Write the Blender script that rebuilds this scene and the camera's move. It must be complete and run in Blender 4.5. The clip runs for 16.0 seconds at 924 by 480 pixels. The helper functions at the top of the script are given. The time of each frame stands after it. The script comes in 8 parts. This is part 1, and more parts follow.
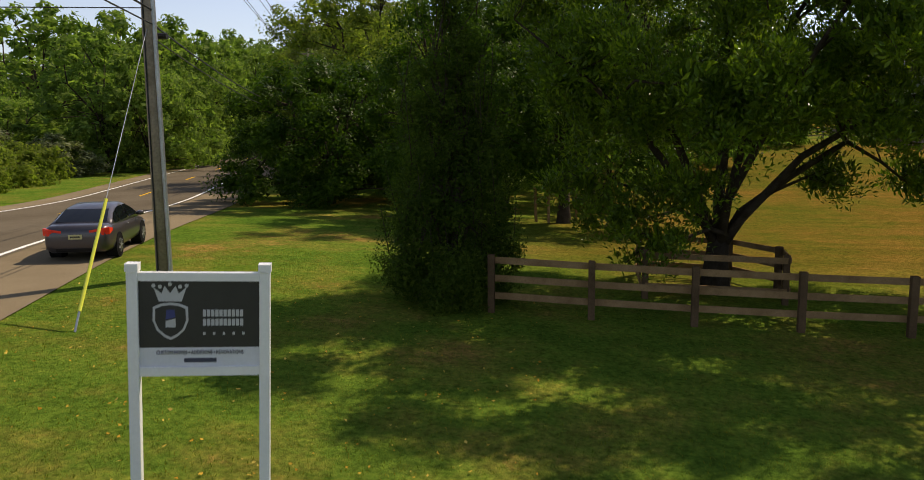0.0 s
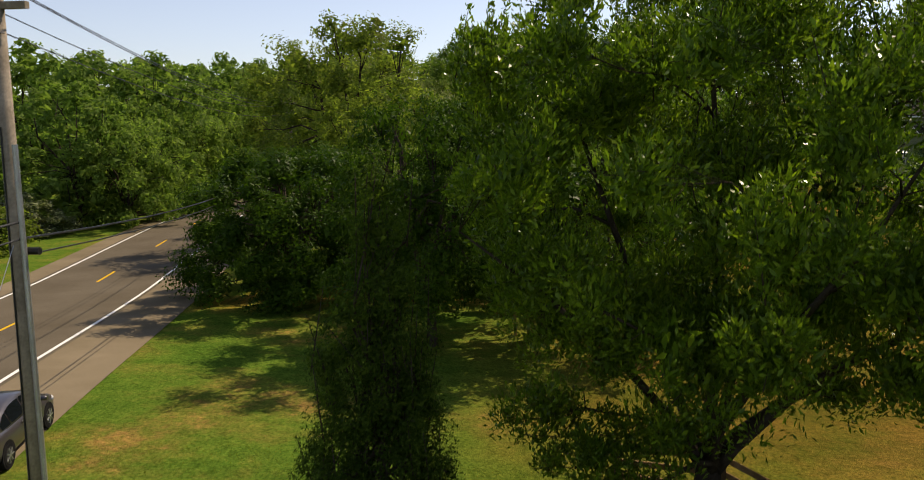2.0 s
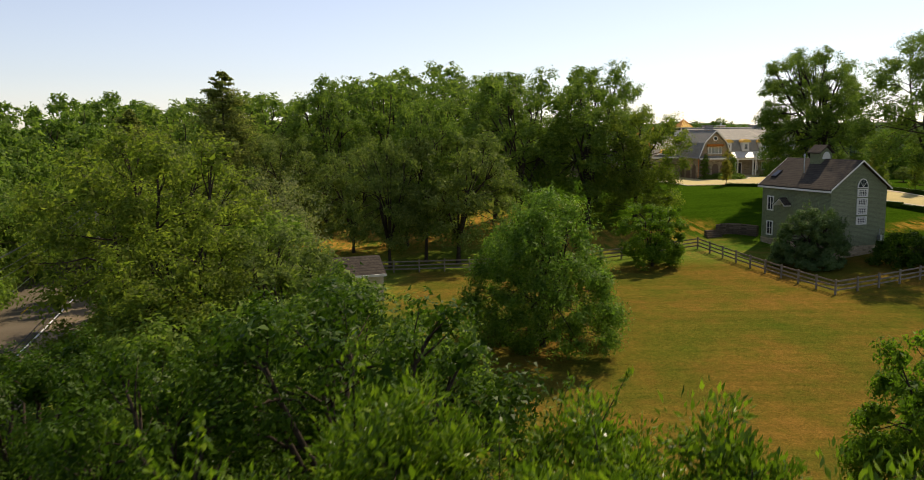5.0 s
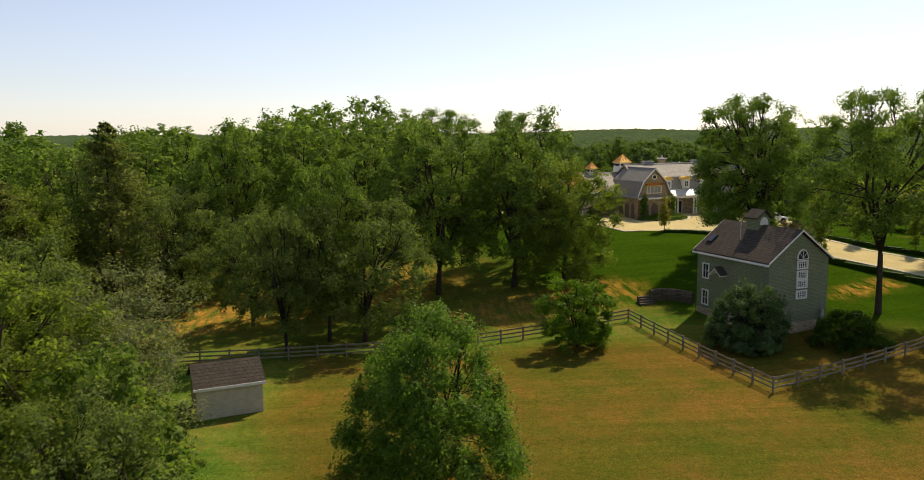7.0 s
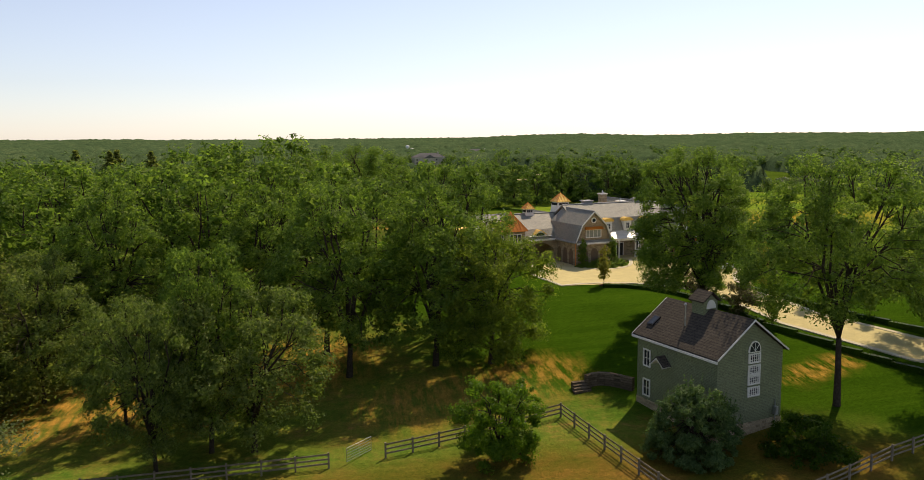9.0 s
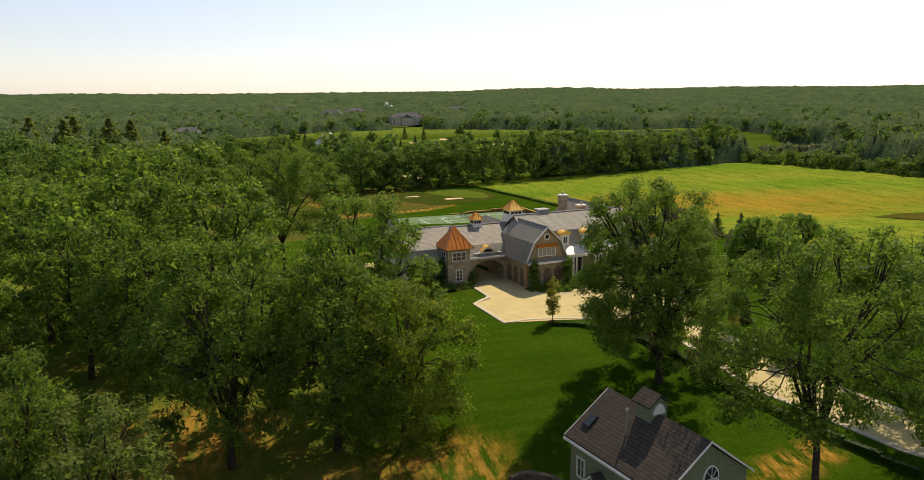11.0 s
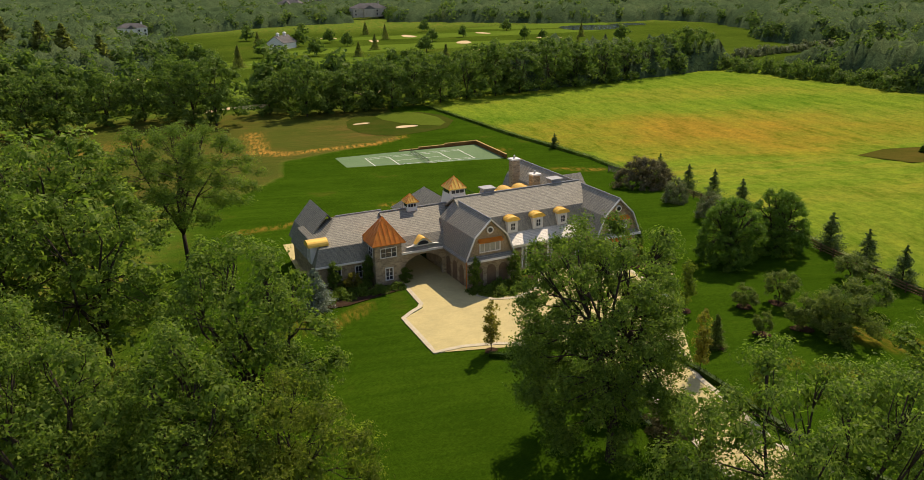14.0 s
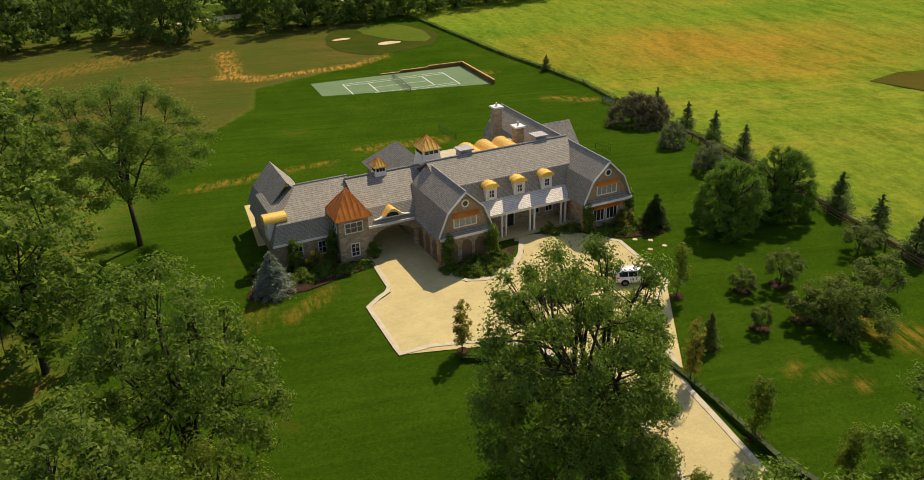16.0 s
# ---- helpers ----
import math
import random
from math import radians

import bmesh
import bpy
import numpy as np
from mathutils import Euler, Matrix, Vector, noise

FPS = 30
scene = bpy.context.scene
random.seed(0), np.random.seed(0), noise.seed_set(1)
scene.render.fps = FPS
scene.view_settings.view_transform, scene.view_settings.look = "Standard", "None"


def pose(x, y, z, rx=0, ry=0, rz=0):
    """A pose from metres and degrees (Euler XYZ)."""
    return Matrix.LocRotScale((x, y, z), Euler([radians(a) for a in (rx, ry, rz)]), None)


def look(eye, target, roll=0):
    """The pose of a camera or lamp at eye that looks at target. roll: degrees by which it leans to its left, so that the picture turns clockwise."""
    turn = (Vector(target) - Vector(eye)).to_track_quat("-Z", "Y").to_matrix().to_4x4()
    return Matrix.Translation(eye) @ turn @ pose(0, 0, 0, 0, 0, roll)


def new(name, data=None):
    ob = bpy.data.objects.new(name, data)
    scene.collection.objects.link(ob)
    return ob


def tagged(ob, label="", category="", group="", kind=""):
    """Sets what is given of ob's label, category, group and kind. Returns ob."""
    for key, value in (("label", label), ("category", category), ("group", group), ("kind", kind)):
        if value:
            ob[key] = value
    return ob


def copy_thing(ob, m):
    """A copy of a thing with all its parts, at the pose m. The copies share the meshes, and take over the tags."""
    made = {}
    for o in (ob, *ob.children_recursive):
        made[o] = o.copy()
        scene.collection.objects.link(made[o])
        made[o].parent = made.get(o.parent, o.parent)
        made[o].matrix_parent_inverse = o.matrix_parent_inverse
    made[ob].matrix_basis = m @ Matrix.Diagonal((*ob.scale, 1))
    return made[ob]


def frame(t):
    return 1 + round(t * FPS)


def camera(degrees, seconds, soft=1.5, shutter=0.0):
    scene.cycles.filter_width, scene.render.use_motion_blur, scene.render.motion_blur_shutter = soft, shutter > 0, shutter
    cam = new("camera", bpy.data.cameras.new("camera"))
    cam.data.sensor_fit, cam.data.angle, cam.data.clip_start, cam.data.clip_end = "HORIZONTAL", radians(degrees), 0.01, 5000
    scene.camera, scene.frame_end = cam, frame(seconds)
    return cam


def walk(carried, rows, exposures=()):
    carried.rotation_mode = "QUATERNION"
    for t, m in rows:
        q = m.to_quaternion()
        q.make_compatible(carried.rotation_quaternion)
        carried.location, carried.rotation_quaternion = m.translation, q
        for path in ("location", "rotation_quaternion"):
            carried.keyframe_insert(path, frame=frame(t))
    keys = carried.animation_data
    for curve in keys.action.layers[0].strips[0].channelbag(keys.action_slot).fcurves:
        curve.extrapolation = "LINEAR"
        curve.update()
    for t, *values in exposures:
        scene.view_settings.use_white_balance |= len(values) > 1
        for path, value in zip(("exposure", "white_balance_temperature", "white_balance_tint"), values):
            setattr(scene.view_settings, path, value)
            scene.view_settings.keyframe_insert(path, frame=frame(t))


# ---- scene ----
cam = camera(60.1, 16.0, 0.5, 0.25)
PATH = [
    (0, (1.0, 4.567, 8.616), (0.793, 6.535, 8.326), -0.4),
    (0.5, (1.121, 5.298, 9.318), (0.895, 7.264, 9.03), -0.4),
    (1, (1.37, 6.276, 10.356), (1.145, 8.242, 10.068), -0.4),
    (1.5, (1.552, 7.338, 11.456), (1.332, 9.306, 11.172), -0.4),
    (2, (1.876, 8.298, 12.668), (1.661, 10.267, 12.386), -0.4),
    (2.5, (2.166, 9.349, 13.872), (1.977, 11.32, 13.592), -0.4),
    (3, (2.467, 10.71, 14.879), (2.319, 12.686, 14.606), -0.3),
    (3.5, (2.835, 11.74, 16.017), (2.742, 13.719, 15.744), -0.5),
    (4, (3.408, 13.025, 17.113), (3.366, 15.006, 16.843), -0.5),
    (4.5, (4.015, 14.671, 18.24), (4.027, 16.653, 17.972), -0.5),
    (7, (9.902, 25.418, 25.222), (10.07, 27.394, 24.966), -0.6),
    (7.5, (11.178, 28.118, 26.462), (11.375, 30.093, 26.211), -0.6),
    (8, (12.408, 30.784, 27.777), (12.635, 32.756, 27.531), -0.6),
    (8.5, (13.466, 33.539, 29.427), (13.725, 35.507, 29.179), -0.6),
    (9, (14.566, 36.408, 31.057), (14.862, 38.37, 30.808), -0.6),
    (11.5, (25.845, 54.563, 40.101), (26.182, 56.491, 39.692), -0.6),
    (12, (27.198, 57.621, 41.737), (27.55, 59.536, 41.284), -0.6),
    (12.5, (28.546, 60.551, 43.282), (28.912, 62.454, 42.786), -0.6),
    (13, (29.852, 63.545, 44.662), (30.231, 65.432, 44.12), -0.6),
    (13.5, (31.214, 66.362, 46.22), (31.596, 68.235, 45.633), -0.7),
    (14, (32.537, 69.14, 47.9), (32.916, 70.997, 47.26), -0.8),
    (14.5, (33.865, 71.931, 49.52), (34.24, 73.766, 48.82), -0.9),
    (15, (35.111, 74.811, 51.065), (35.482, 76.623, 50.305), -0.9),
    (15.5, (36.524, 77.471, 52.293), (36.889, 79.256, 51.469), -1.0),
    (16, (37.816, 80.115, 53.454), (38.175, 81.87, 52.563), -1.1),
]
walk(cam, [(t, look(eye, target, roll)) for t, eye, target, roll in PATH], exposures=[(0.0, 0.0, 6500, 19), (16.0, 0.0, 6500, 19)])

# ---- light ----
SUN_AZ, SUN_EL = math.atan2(0.64, 0.77), radians(48)      # from +y towards +x
world = bpy.data.worlds.new("sky")
scene.world = world
world.use_nodes = True
wn = world.node_tree.nodes
sky = wn.new("ShaderNodeTexSky")
sky.sky_type, sky.sun_disc = "NISHITA", False
sky.sun_elevation, sky.sun_rotation = SUN_EL, SUN_AZ
sky.air_density, sky.dust_density, sky.ozone_density = 1.0, 0.3, 1.8
pale = wn.new("ShaderNodeHueSaturation")
pale.inputs["Saturation"].default_value = 0.70
world.node_tree.links.new(sky.outputs[0], pale.inputs["Color"])
world.node_tree.links.new(pale.outputs[0], wn["Background"].inputs[0])
wn["Background"].inputs[1].default_value = 0.128
sun = new("sun", bpy.data.lights.new("sun", "SUN"))
sun.data.energy, sun.data.angle, sun.data.color = 5.0, radians(0.53), (1.0, 0.86, 0.61)
sun.matrix_world = look((0, 0, 0), (-math.sin(SUN_AZ) * math.cos(SUN_EL), -math.cos(SUN_AZ) * math.cos(SUN_EL), -math.sin(SUN_EL)))


# ---- materials ----
def material(name, rough=0.8, metal=0.0):
    m = bpy.data.materials.new(name)
    m.use_nodes = True
    b = m.node_tree.nodes["Principled BSDF"]
    b.inputs["Roughness"].default_value, b.inputs["Metallic"].default_value = rough, metal
    return m, m.node_tree.nodes, m.node_tree.links, b


def noise_ramp(nodes, links, coord, scale, stops, detail=6.0, rough=0.6):
    n = nodes.new("ShaderNodeTexNoise")
    n.inputs["Scale"].default_value, n.inputs["Detail"].default_value, n.inputs["Roughness"].default_value = scale, detail, rough
    links.new(coord, n.inputs["Vector"])
    r = nodes.new("ShaderNodeValToRGB")
    e = r.color_ramp.elements
    while len(e) < len(stops):
        e.new(0.5)
    for el, (p, c) in zip(e, stops):
        el.position, el.color = p, (*c, 1)
    links.new(n.outputs["Fac"], r.inputs[0])
    return n, r


def mix(nodes, links, kind, fac, a, b):
    m = nodes.new("ShaderNodeMix")
    m.data_type, m.blend_type = "RGBA", kind
    for sock, v in ((m.inputs[0], fac), (m.inputs[6], a), (m.inputs[7], b)):
        if isinstance(v, (int, float)):
            sock.default_value = v
        elif isinstance(v, tuple):
            sock.default_value = (*v, 1)
        else:
            links.new(v, sock)
    return m.outputs[2]


def bump(nodes, links, bsdf, height, strength, distance=0.02):
    b = nodes.new("ShaderNodeBump")
    b.inputs["Strength"].default_value, b.inputs["Distance"].default_value = strength, distance
    links.new(height, b.inputs["Height"])
    links.new(b.outputs[0], bsdf.inputs["Normal"])


def grainy(name, dark, light, scale=3.0, fine=40.0, rough=0.8, metal=0.0, relief=0.3, depth=0.02, coat=0.0):
    """A surface with stains at one scale and grain at a finer one."""
    m, n, l, b = material(name, rough, metal)
    co = n.new("ShaderNodeTexCoord").outputs["Object"]
    big, ramp = noise_ramp(n, l, co, scale, [(0.3, dark), (0.7, light)])
    small, fr = noise_ramp(n, l, co, fine, [(0.25, (0.72, 0.72, 0.72)), (0.75, (1.15, 1.15, 1.15))] if relief > 0.06 else [(0.25, (0.95, 0.95, 0.95)), (0.75, (1.03, 1.03, 1.03))], 4)
    l.new(mix(n, l, "MULTIPLY", 1.0, ramp.outputs[0], fr.outputs[0]), b.inputs["Base Color"])
    bump(n, l, b, small.outputs["Fac"], relief, depth)
    b.inputs["Coat Weight"].default_value = coat
    if rough >= 0.8 and not metal:
        b.inputs["Specular IOR Level"].default_value = 0.0
    return m


def leafy(name, dark, mid, light, gloss=0.5, through_light=0.45, patch=0.55, shine=None):
    m, n, l, b = material(name, gloss)
    b.inputs["Specular IOR Level"].default_value = shine if shine is not None else 0.10 if through_light > 0.3 else 0.03
    geo = n.new("ShaderNodeNewGeometry")
    ramp = n.new("ShaderNodeValToRGB")
    e = ramp.color_ramp.elements
    e.new(0.5)
    for el, p, c in zip(e, (0.0, 0.55, 1.0), (dark, mid, light)):
        el.position, el.color = p, (*c, 1)
    l.new(geo.outputs["Random Per Island"], ramp.inputs[0])
    co = n.new("ShaderNodeTexCoord").outputs["Object"]
    _, pr = noise_ramp(n, l, co, patch, [(0.3, (0.7, 0.75, 0.7)), (0.72, (1.25, 1.2, 1.0))], 3)
    col = mix(n, l, "MULTIPLY", 1.0, ramp.outputs[0], pr.outputs[0])
    l.new(col, b.inputs["Base Color"])
    t = n.new("ShaderNodeBsdfTranslucent")
    l.new(mix(n, l, "MULTIPLY", 1.0, col, (1.32, 1.5, 0.75)), t.inputs[0])
    s = n.new("ShaderNodeMixShader")
    s.inputs[0].default_value = through_light
    l.new(b.outputs[0], s.inputs[1])
    l.new(t.outputs[0], s.inputs[2])
    l.new(s.outputs[0], n["Material Output"].inputs[0])
    return m


LEAF = leafy("leaf_ash", (0.060, 0.108, 0.008), (0.110, 0.184, 0.012), (0.22, 0.305, 0.019), 0.28, 0.37, shine=0.16)
LEAF_DENSE = leafy("leaf_pear", (0.082, 0.150, 0.022), (0.128, 0.215, 0.034), (0.200, 0.295, 0.052), 0.45, 0.52, shine=0.08)
LEAF_MID = leafy("leaf_walnut", (0.086, 0.140, 0.026), (0.138, 0.205, 0.037), (0.222, 0.290, 0.056), 0.5, 0.47, shine=0.05)
LEAF_OLIVE = leafy("leaf_olive", (0.090, 0.126, 0.034), (0.140, 0.184, 0.048), (0.222, 0.264, 0.072), 0.5, 0.44, shine=0.05)
LEAF_LIME = leafy("leaf_lime", (0.100, 0.140, 0.022), (0.148, 0.190, 0.030), (0.210, 0.245, 0.044), 0.5, 0.58, shine=0.05)
LEAF_YELLOW = leafy("leaf_yellow", (0.17, 0.15, 0.03), (0.25, 0.22, 0.045), (0.33, 0.29, 0.06), 0.55, 0.5)
LEAF_DARK = leafy("leaf_dark", (0.025, 0.055, 0.005), (0.044, 0.088, 0.007), (0.076, 0.130, 0.011), 0.45, 0.35, shine=0.06)
NEEDLE = leafy("needle", (0.032, 0.060, 0.014), (0.055, 0.092, 0.020), (0.090, 0.130, 0.030), 0.55, 0.25)
NEEDLE_DARK = leafy("needle_juniper", (0.034, 0.064, 0.009), (0.060, 0.098, 0.013), (0.098, 0.140, 0.019), 0.55, 0.4, shine=0.03)
NEEDLE_PINE = leafy("needle_pine", (0.055, 0.100, 0.036), (0.095, 0.155, 0.056), (0.155, 0.220, 0.085), 0.55, 0.35)
NEEDLE_SOFT = leafy("needle_soft", (0.060, 0.096, 0.032), (0.105, 0.156, 0.052), (0.175, 0.235, 0.085), 0.6, 0.35)
LEAF_ROUND = leafy("leaf_round", (0.070, 0.135, 0.010), (0.110, 0.195, 0.014), (0.170, 0.260, 0.022), 0.5, 0.5)
NEEDLE_DULL = leafy("needle_dull", (0.110, 0.126, 0.042), (0.165, 0.184, 0.060), (0.240, 0.250, 0.088), 0.6, 0.55, shine=0.04)
NEEDLE_BLUE = leafy("needle_blue", (0.14, 0.18, 0.155), (0.24, 0.29, 0.25), (0.36, 0.40, 0.34), 0.55, 0.15)
LEAF_PURPLE = leafy("leaf_purple", (0.085, 0.080, 0.048), (0.150, 0.132, 0.085), (0.235, 0.205, 0.135), 0.5, 0.3)
LEAF_GREY = leafy("leaf_grey", (0.085, 0.105, 0.055), (0.155, 0.180, 0.095), (0.245, 0.265, 0.155), 0.55, 0.35)
LEAF_FAR = leafy("leaf_far", (0.074, 0.122, 0.028), (0.115, 0.178, 0.040), (0.180, 0.240, 0.056), 0.6, 0.42, shine=0.05)
LEAF_ROADSIDE = leafy("leaf_roadside", (0.100, 0.160, 0.034), (0.150, 0.222, 0.046), (0.220, 0.290, 0.064), 0.6, 0.5, shine=0.05)
LEAF_WOODS = leafy("leaf_woods", (0.062, 0.104, 0.030), (0.102, 0.155, 0.042), (0.160, 0.214, 0.062), 0.9, 0.45, 0.025)
GRASS_BLADE = leafy("grass_blade", (0.08, 0.125, 0.008), (0.13, 0.165, 0.012), (0.24, 0.19, 0.03), 0.7, 0.45)
FALLEN = leafy("fallen_leaf", (0.42, 0.20, 0.02), (0.55, 0.34, 0.05), (0.62, 0.46, 0.12), 0.7, 0.2)
FLOWER_RED = leafy("red_bloom", (0.35, 0.03, 0.02), (0.5, 0.05, 0.03), (0.6, 0.12, 0.04), 0.6, 0.2)
DRY_TWIG = leafy("dry_twig", (0.115, 0.140, 0.060), (0.175, 0.200, 0.088), (0.26, 0.27, 0.13), 0.7, 0.42)
BARK = grainy("bark", (0.035, 0.028, 0.020), (0.085, 0.068, 0.05), 4, 30, 0.9, relief=0.8, depth=0.03)
WHITE = grainy("white_paint", (0.70, 0.68, 0.61), (0.78, 0.76, 0.69), 1.5, 60, 0.45, relief=0.05)
WOOD_FENCE = grainy("weathered_board", (0.21, 0.130, 0.060), (0.36, 0.235, 0.115), 2.5, 55, 0.85, relief=0.4)
# Dark brown post timber, with the shade the posts stand in added to its colour.
WOOD_POST_SHADED = grainy("dark_shaded_post", (0.085, 0.056, 0.03), (0.16, 0.105, 0.058), 2.5, 45, 0.85, relief=0.4)
WOOD_GREY = grainy("grey_board", (0.17, 0.145, 0.105), (0.31, 0.265, 0.20), 2.5, 55, 0.85, relief=0.4)
COPPER = grainy("copper", (0.72, 0.19, 0.012), (0.90, 0.30, 0.025), 1.2, 25, 0.4, 0.25, relief=0.1)
COPPER_BRIGHT = grainy("bright_copper", (0.90, 0.52, 0.07), (0.98, 0.66, 0.13), 1.2, 25, 0.38, 0.3, relief=0.1)
ASPHALT = grainy("asphalt", (0.115, 0.096, 0.067), (0.16, 0.136, 0.098), 0.25, 60, 1.0, relief=0.3, depth=0.01)
SHOULDER = grainy("asphalt_shoulder", (0.18, 0.145, 0.090), (0.26, 0.21, 0.135), 0.3, 60, 1.0, relief=0.3, depth=0.01)
SAND = grainy("sand", (0.60, 0.46, 0.24), (0.72, 0.57, 0.33), 0.6, 8, 0.95, relief=0.2)
MULCH = grainy("mulch", (0.035, 0.022, 0.014), (0.075, 0.048, 0.03), 2, 18, 0.95, relief=0.7, depth=0.05)
for m_ in (ASPHALT, SHOULDER):
    m_.node_tree.nodes["Principled BSDF"].inputs["Specular IOR Level"].default_value = 0.0
GLASS = material("window_glass", 0.06)[0]
GLASS.node_tree.nodes["Principled BSDF"].inputs["Base Color"].default_value = (0.03, 0.035, 0.04, 1)
CAR_GLASS = material("car_glass", 0.04)[0]
CAR_GLASS.node_tree.nodes["Principled BSDF"].inputs["Base Color"].default_value = (0.006, 0.008, 0.010, 1)
CAR_GLASS.node_tree.nodes["Principled BSDF"].inputs["Specular IOR Level"].default_value = 0.28
IRON = grainy("iron", (0.02, 0.02, 0.02), (0.045, 0.045, 0.045), 3, 40, 0.5, 0.6)
RUBBER = grainy("rubber", (0.012, 0.012, 0.012), (0.025, 0.025, 0.025), 4, 60, 0.8)
STEEL = grainy("galvanised", (0.38, 0.39, 0.40), (0.55, 0.56, 0.57), 2, 40, 0.4, 0.8)
BLIND = grainy("window_blind", (0.26, 0.27, 0.23), (0.34, 0.35, 0.30), 2, 40, 0.25, relief=0.02)
SHUTTER = grainy("brown_shutter", (0.15, 0.095, 0.05), (0.24, 0.155, 0.085), 2, 25, 0.7)
LEAD = grainy("lead_sheet", (0.26, 0.26, 0.26), (0.36, 0.36, 0.35), 1.5, 30, 0.6, 0.3)


def bricked(name, c1, c2, mortar, w, h, gap, rough=0.85, offset=0.5, relief=0.6, coord="Object", grain=1.0):
    """Stone, slate or paving laid in courses; tone varies from piece to piece and in broad stains."""
    m, n, l, b = material(name, rough)
    co = n.new("ShaderNodeTexCoord").outputs[coord]
    t = n.new("ShaderNodeTexBrick")
    t.offset = offset
    for k, v in (("Scale", 1.0), ("Mortar Size", gap), ("Mortar Smooth", 0.2), ("Bias", 0.0), ("Brick Width", w), ("Row Height", h)):
        t.inputs[k].default_value = v
    for k, v in (("Color1", c1), ("Color2", c2), ("Mortar", mortar)):
        t.inputs[k].default_value = (*v, 1)
    l.new(co, t.inputs["Vector"])
    _, st = noise_ramp(n, l, co, 0.5, [(0.3, (0.90, 0.90, 0.90)), (0.7, (1.08, 1.07, 1.05))], 4)
    fine, fr = noise_ramp(n, l, co, 7, [(0.3, (1 - 0.3 * grain,) * 3), (0.7, (1 + 0.2 * grain,) * 3)], 4)
    col = mix(n, l, "MULTIPLY", 1.0, mix(n, l, "MULTIPLY", 1.0, t.outputs["Color"], st.outputs[0]), fr.outputs[0])
    l.new(col, b.inputs["Base Color"])
    bump(n, l, b, t.outputs["Fac"], -relief, 0.03)
    b.inputs["Specular IOR Level"].default_value = 0.0 if rough > 0.8 else 0.2
    return m, n, l, t, co


def wall_coords(m, n, l, t):
    """Courses that stay level on upright walls: x + y along, z up."""
    co = n.new("ShaderNodeTexCoord").outputs["Object"]
    s = n.new("ShaderNodeSeparateXYZ")
    l.new(co, s.inputs[0])
    a = n.new("ShaderNodeMath")
    l.new(s.outputs[0], a.inputs[0])
    l.new(s.outputs[1], a.inputs[1])
    c = n.new("ShaderNodeCombineXYZ")
    l.new(a.outputs[0], c.inputs[0])
    l.new(s.outputs[2], c.inputs[1])
    l.new(c.outputs[0], t.inputs["Vector"])


STONE, *_s = bricked("fieldstone", (0.28, 0.215, 0.13), (0.50, 0.395, 0.25), (0.44, 0.37, 0.26), 0.46, 0.24, 0.02)
wall_coords(STONE, *_s[:3])
SLATE, *_s = bricked("slate", (0.285, 0.270, 0.208), (0.375, 0.357, 0.278), (0.145, 0.138, 0.12), 0.24, 0.13, 0.014, 0.72)
SLATE.node_tree.nodes["Principled BSDF"].inputs["Specular IOR Level"].default_value = 0.25
wall_coords(SLATE, *_s[:3])
# Pale porch slate; the sun's glare on it is lightened into the base colour.
SLATE_SUNLIT, *_s = bricked("pale_sunlit_slate", (0.68, 0.64, 0.53), (0.80, 0.76, 0.63), (0.34, 0.32, 0.27), 0.24, 0.13, 0.014, 0.42)
SLATE_SUNLIT.node_tree.nodes["Principled BSDF"].inputs["Specular IOR Level"].default_value = 0.6
wall_coords(SLATE_SUNLIT, *_s[:3])
SHINGLE, *_s = bricked("cedar_shingle", (0.36, 0.27, 0.16), (0.44, 0.34, 0.21), (0.2, 0.15, 0.09), 0.16, 0.2, 0.01)
wall_coords(SHINGLE, *_s[:3])
DARK_STONE, *_s = bricked("dark_fieldstone", (0.10, 0.078, 0.052), (0.19, 0.15, 0.105), (0.08, 0.065, 0.045), 0.5, 0.22, 0.02)
wall_coords(DARK_STONE, *_s[:3])
ASPHALT_TILE, *_s = bricked("brown_asphalt_shingle", (0.070, 0.059, 0.045), (0.092, 0.078, 0.060), (0.03, 0.026, 0.024), 0.32, 0.17, 0.012, 1.0)
ASPHALT_TILE.node_tree.nodes["Principled BSDF"].inputs["Specular IOR Level"].default_value = 0.1
wall_coords(ASPHALT_TILE, *_s[:3])
CLAPBOARD, *_s = bricked("green_clapboard", (0.20, 0.225, 0.125), (0.22, 0.245, 0.14), (0.10, 0.115, 0.07), 6.0, 0.13, 0.012, 0.6)
wall_coords(CLAPBOARD, *_s[:3])
PAVER = bricked("tan_pavers", (0.525, 0.445, 0.21), (0.555, 0.475, 0.228), (0.50, 0.42, 0.20), 0.5, 0.25, 0.012, 0.9, grain=0.4)[0]
PAVER_EDGE = grainy("pale_edge_stone", (0.52, 0.46, 0.32), (0.64, 0.575, 0.41), 1.2, 18, 0.9, relief=0.2)
COURT = grainy("court_green", (0.148, 0.23, 0.112), (0.18, 0.26, 0.135), 0.1, 30, 0.85, relief=0.1)
LINE = grainy("line_white", (0.70, 0.70, 0.66), (0.80, 0.80, 0.76), 2, 30, 0.8, relief=0.05)
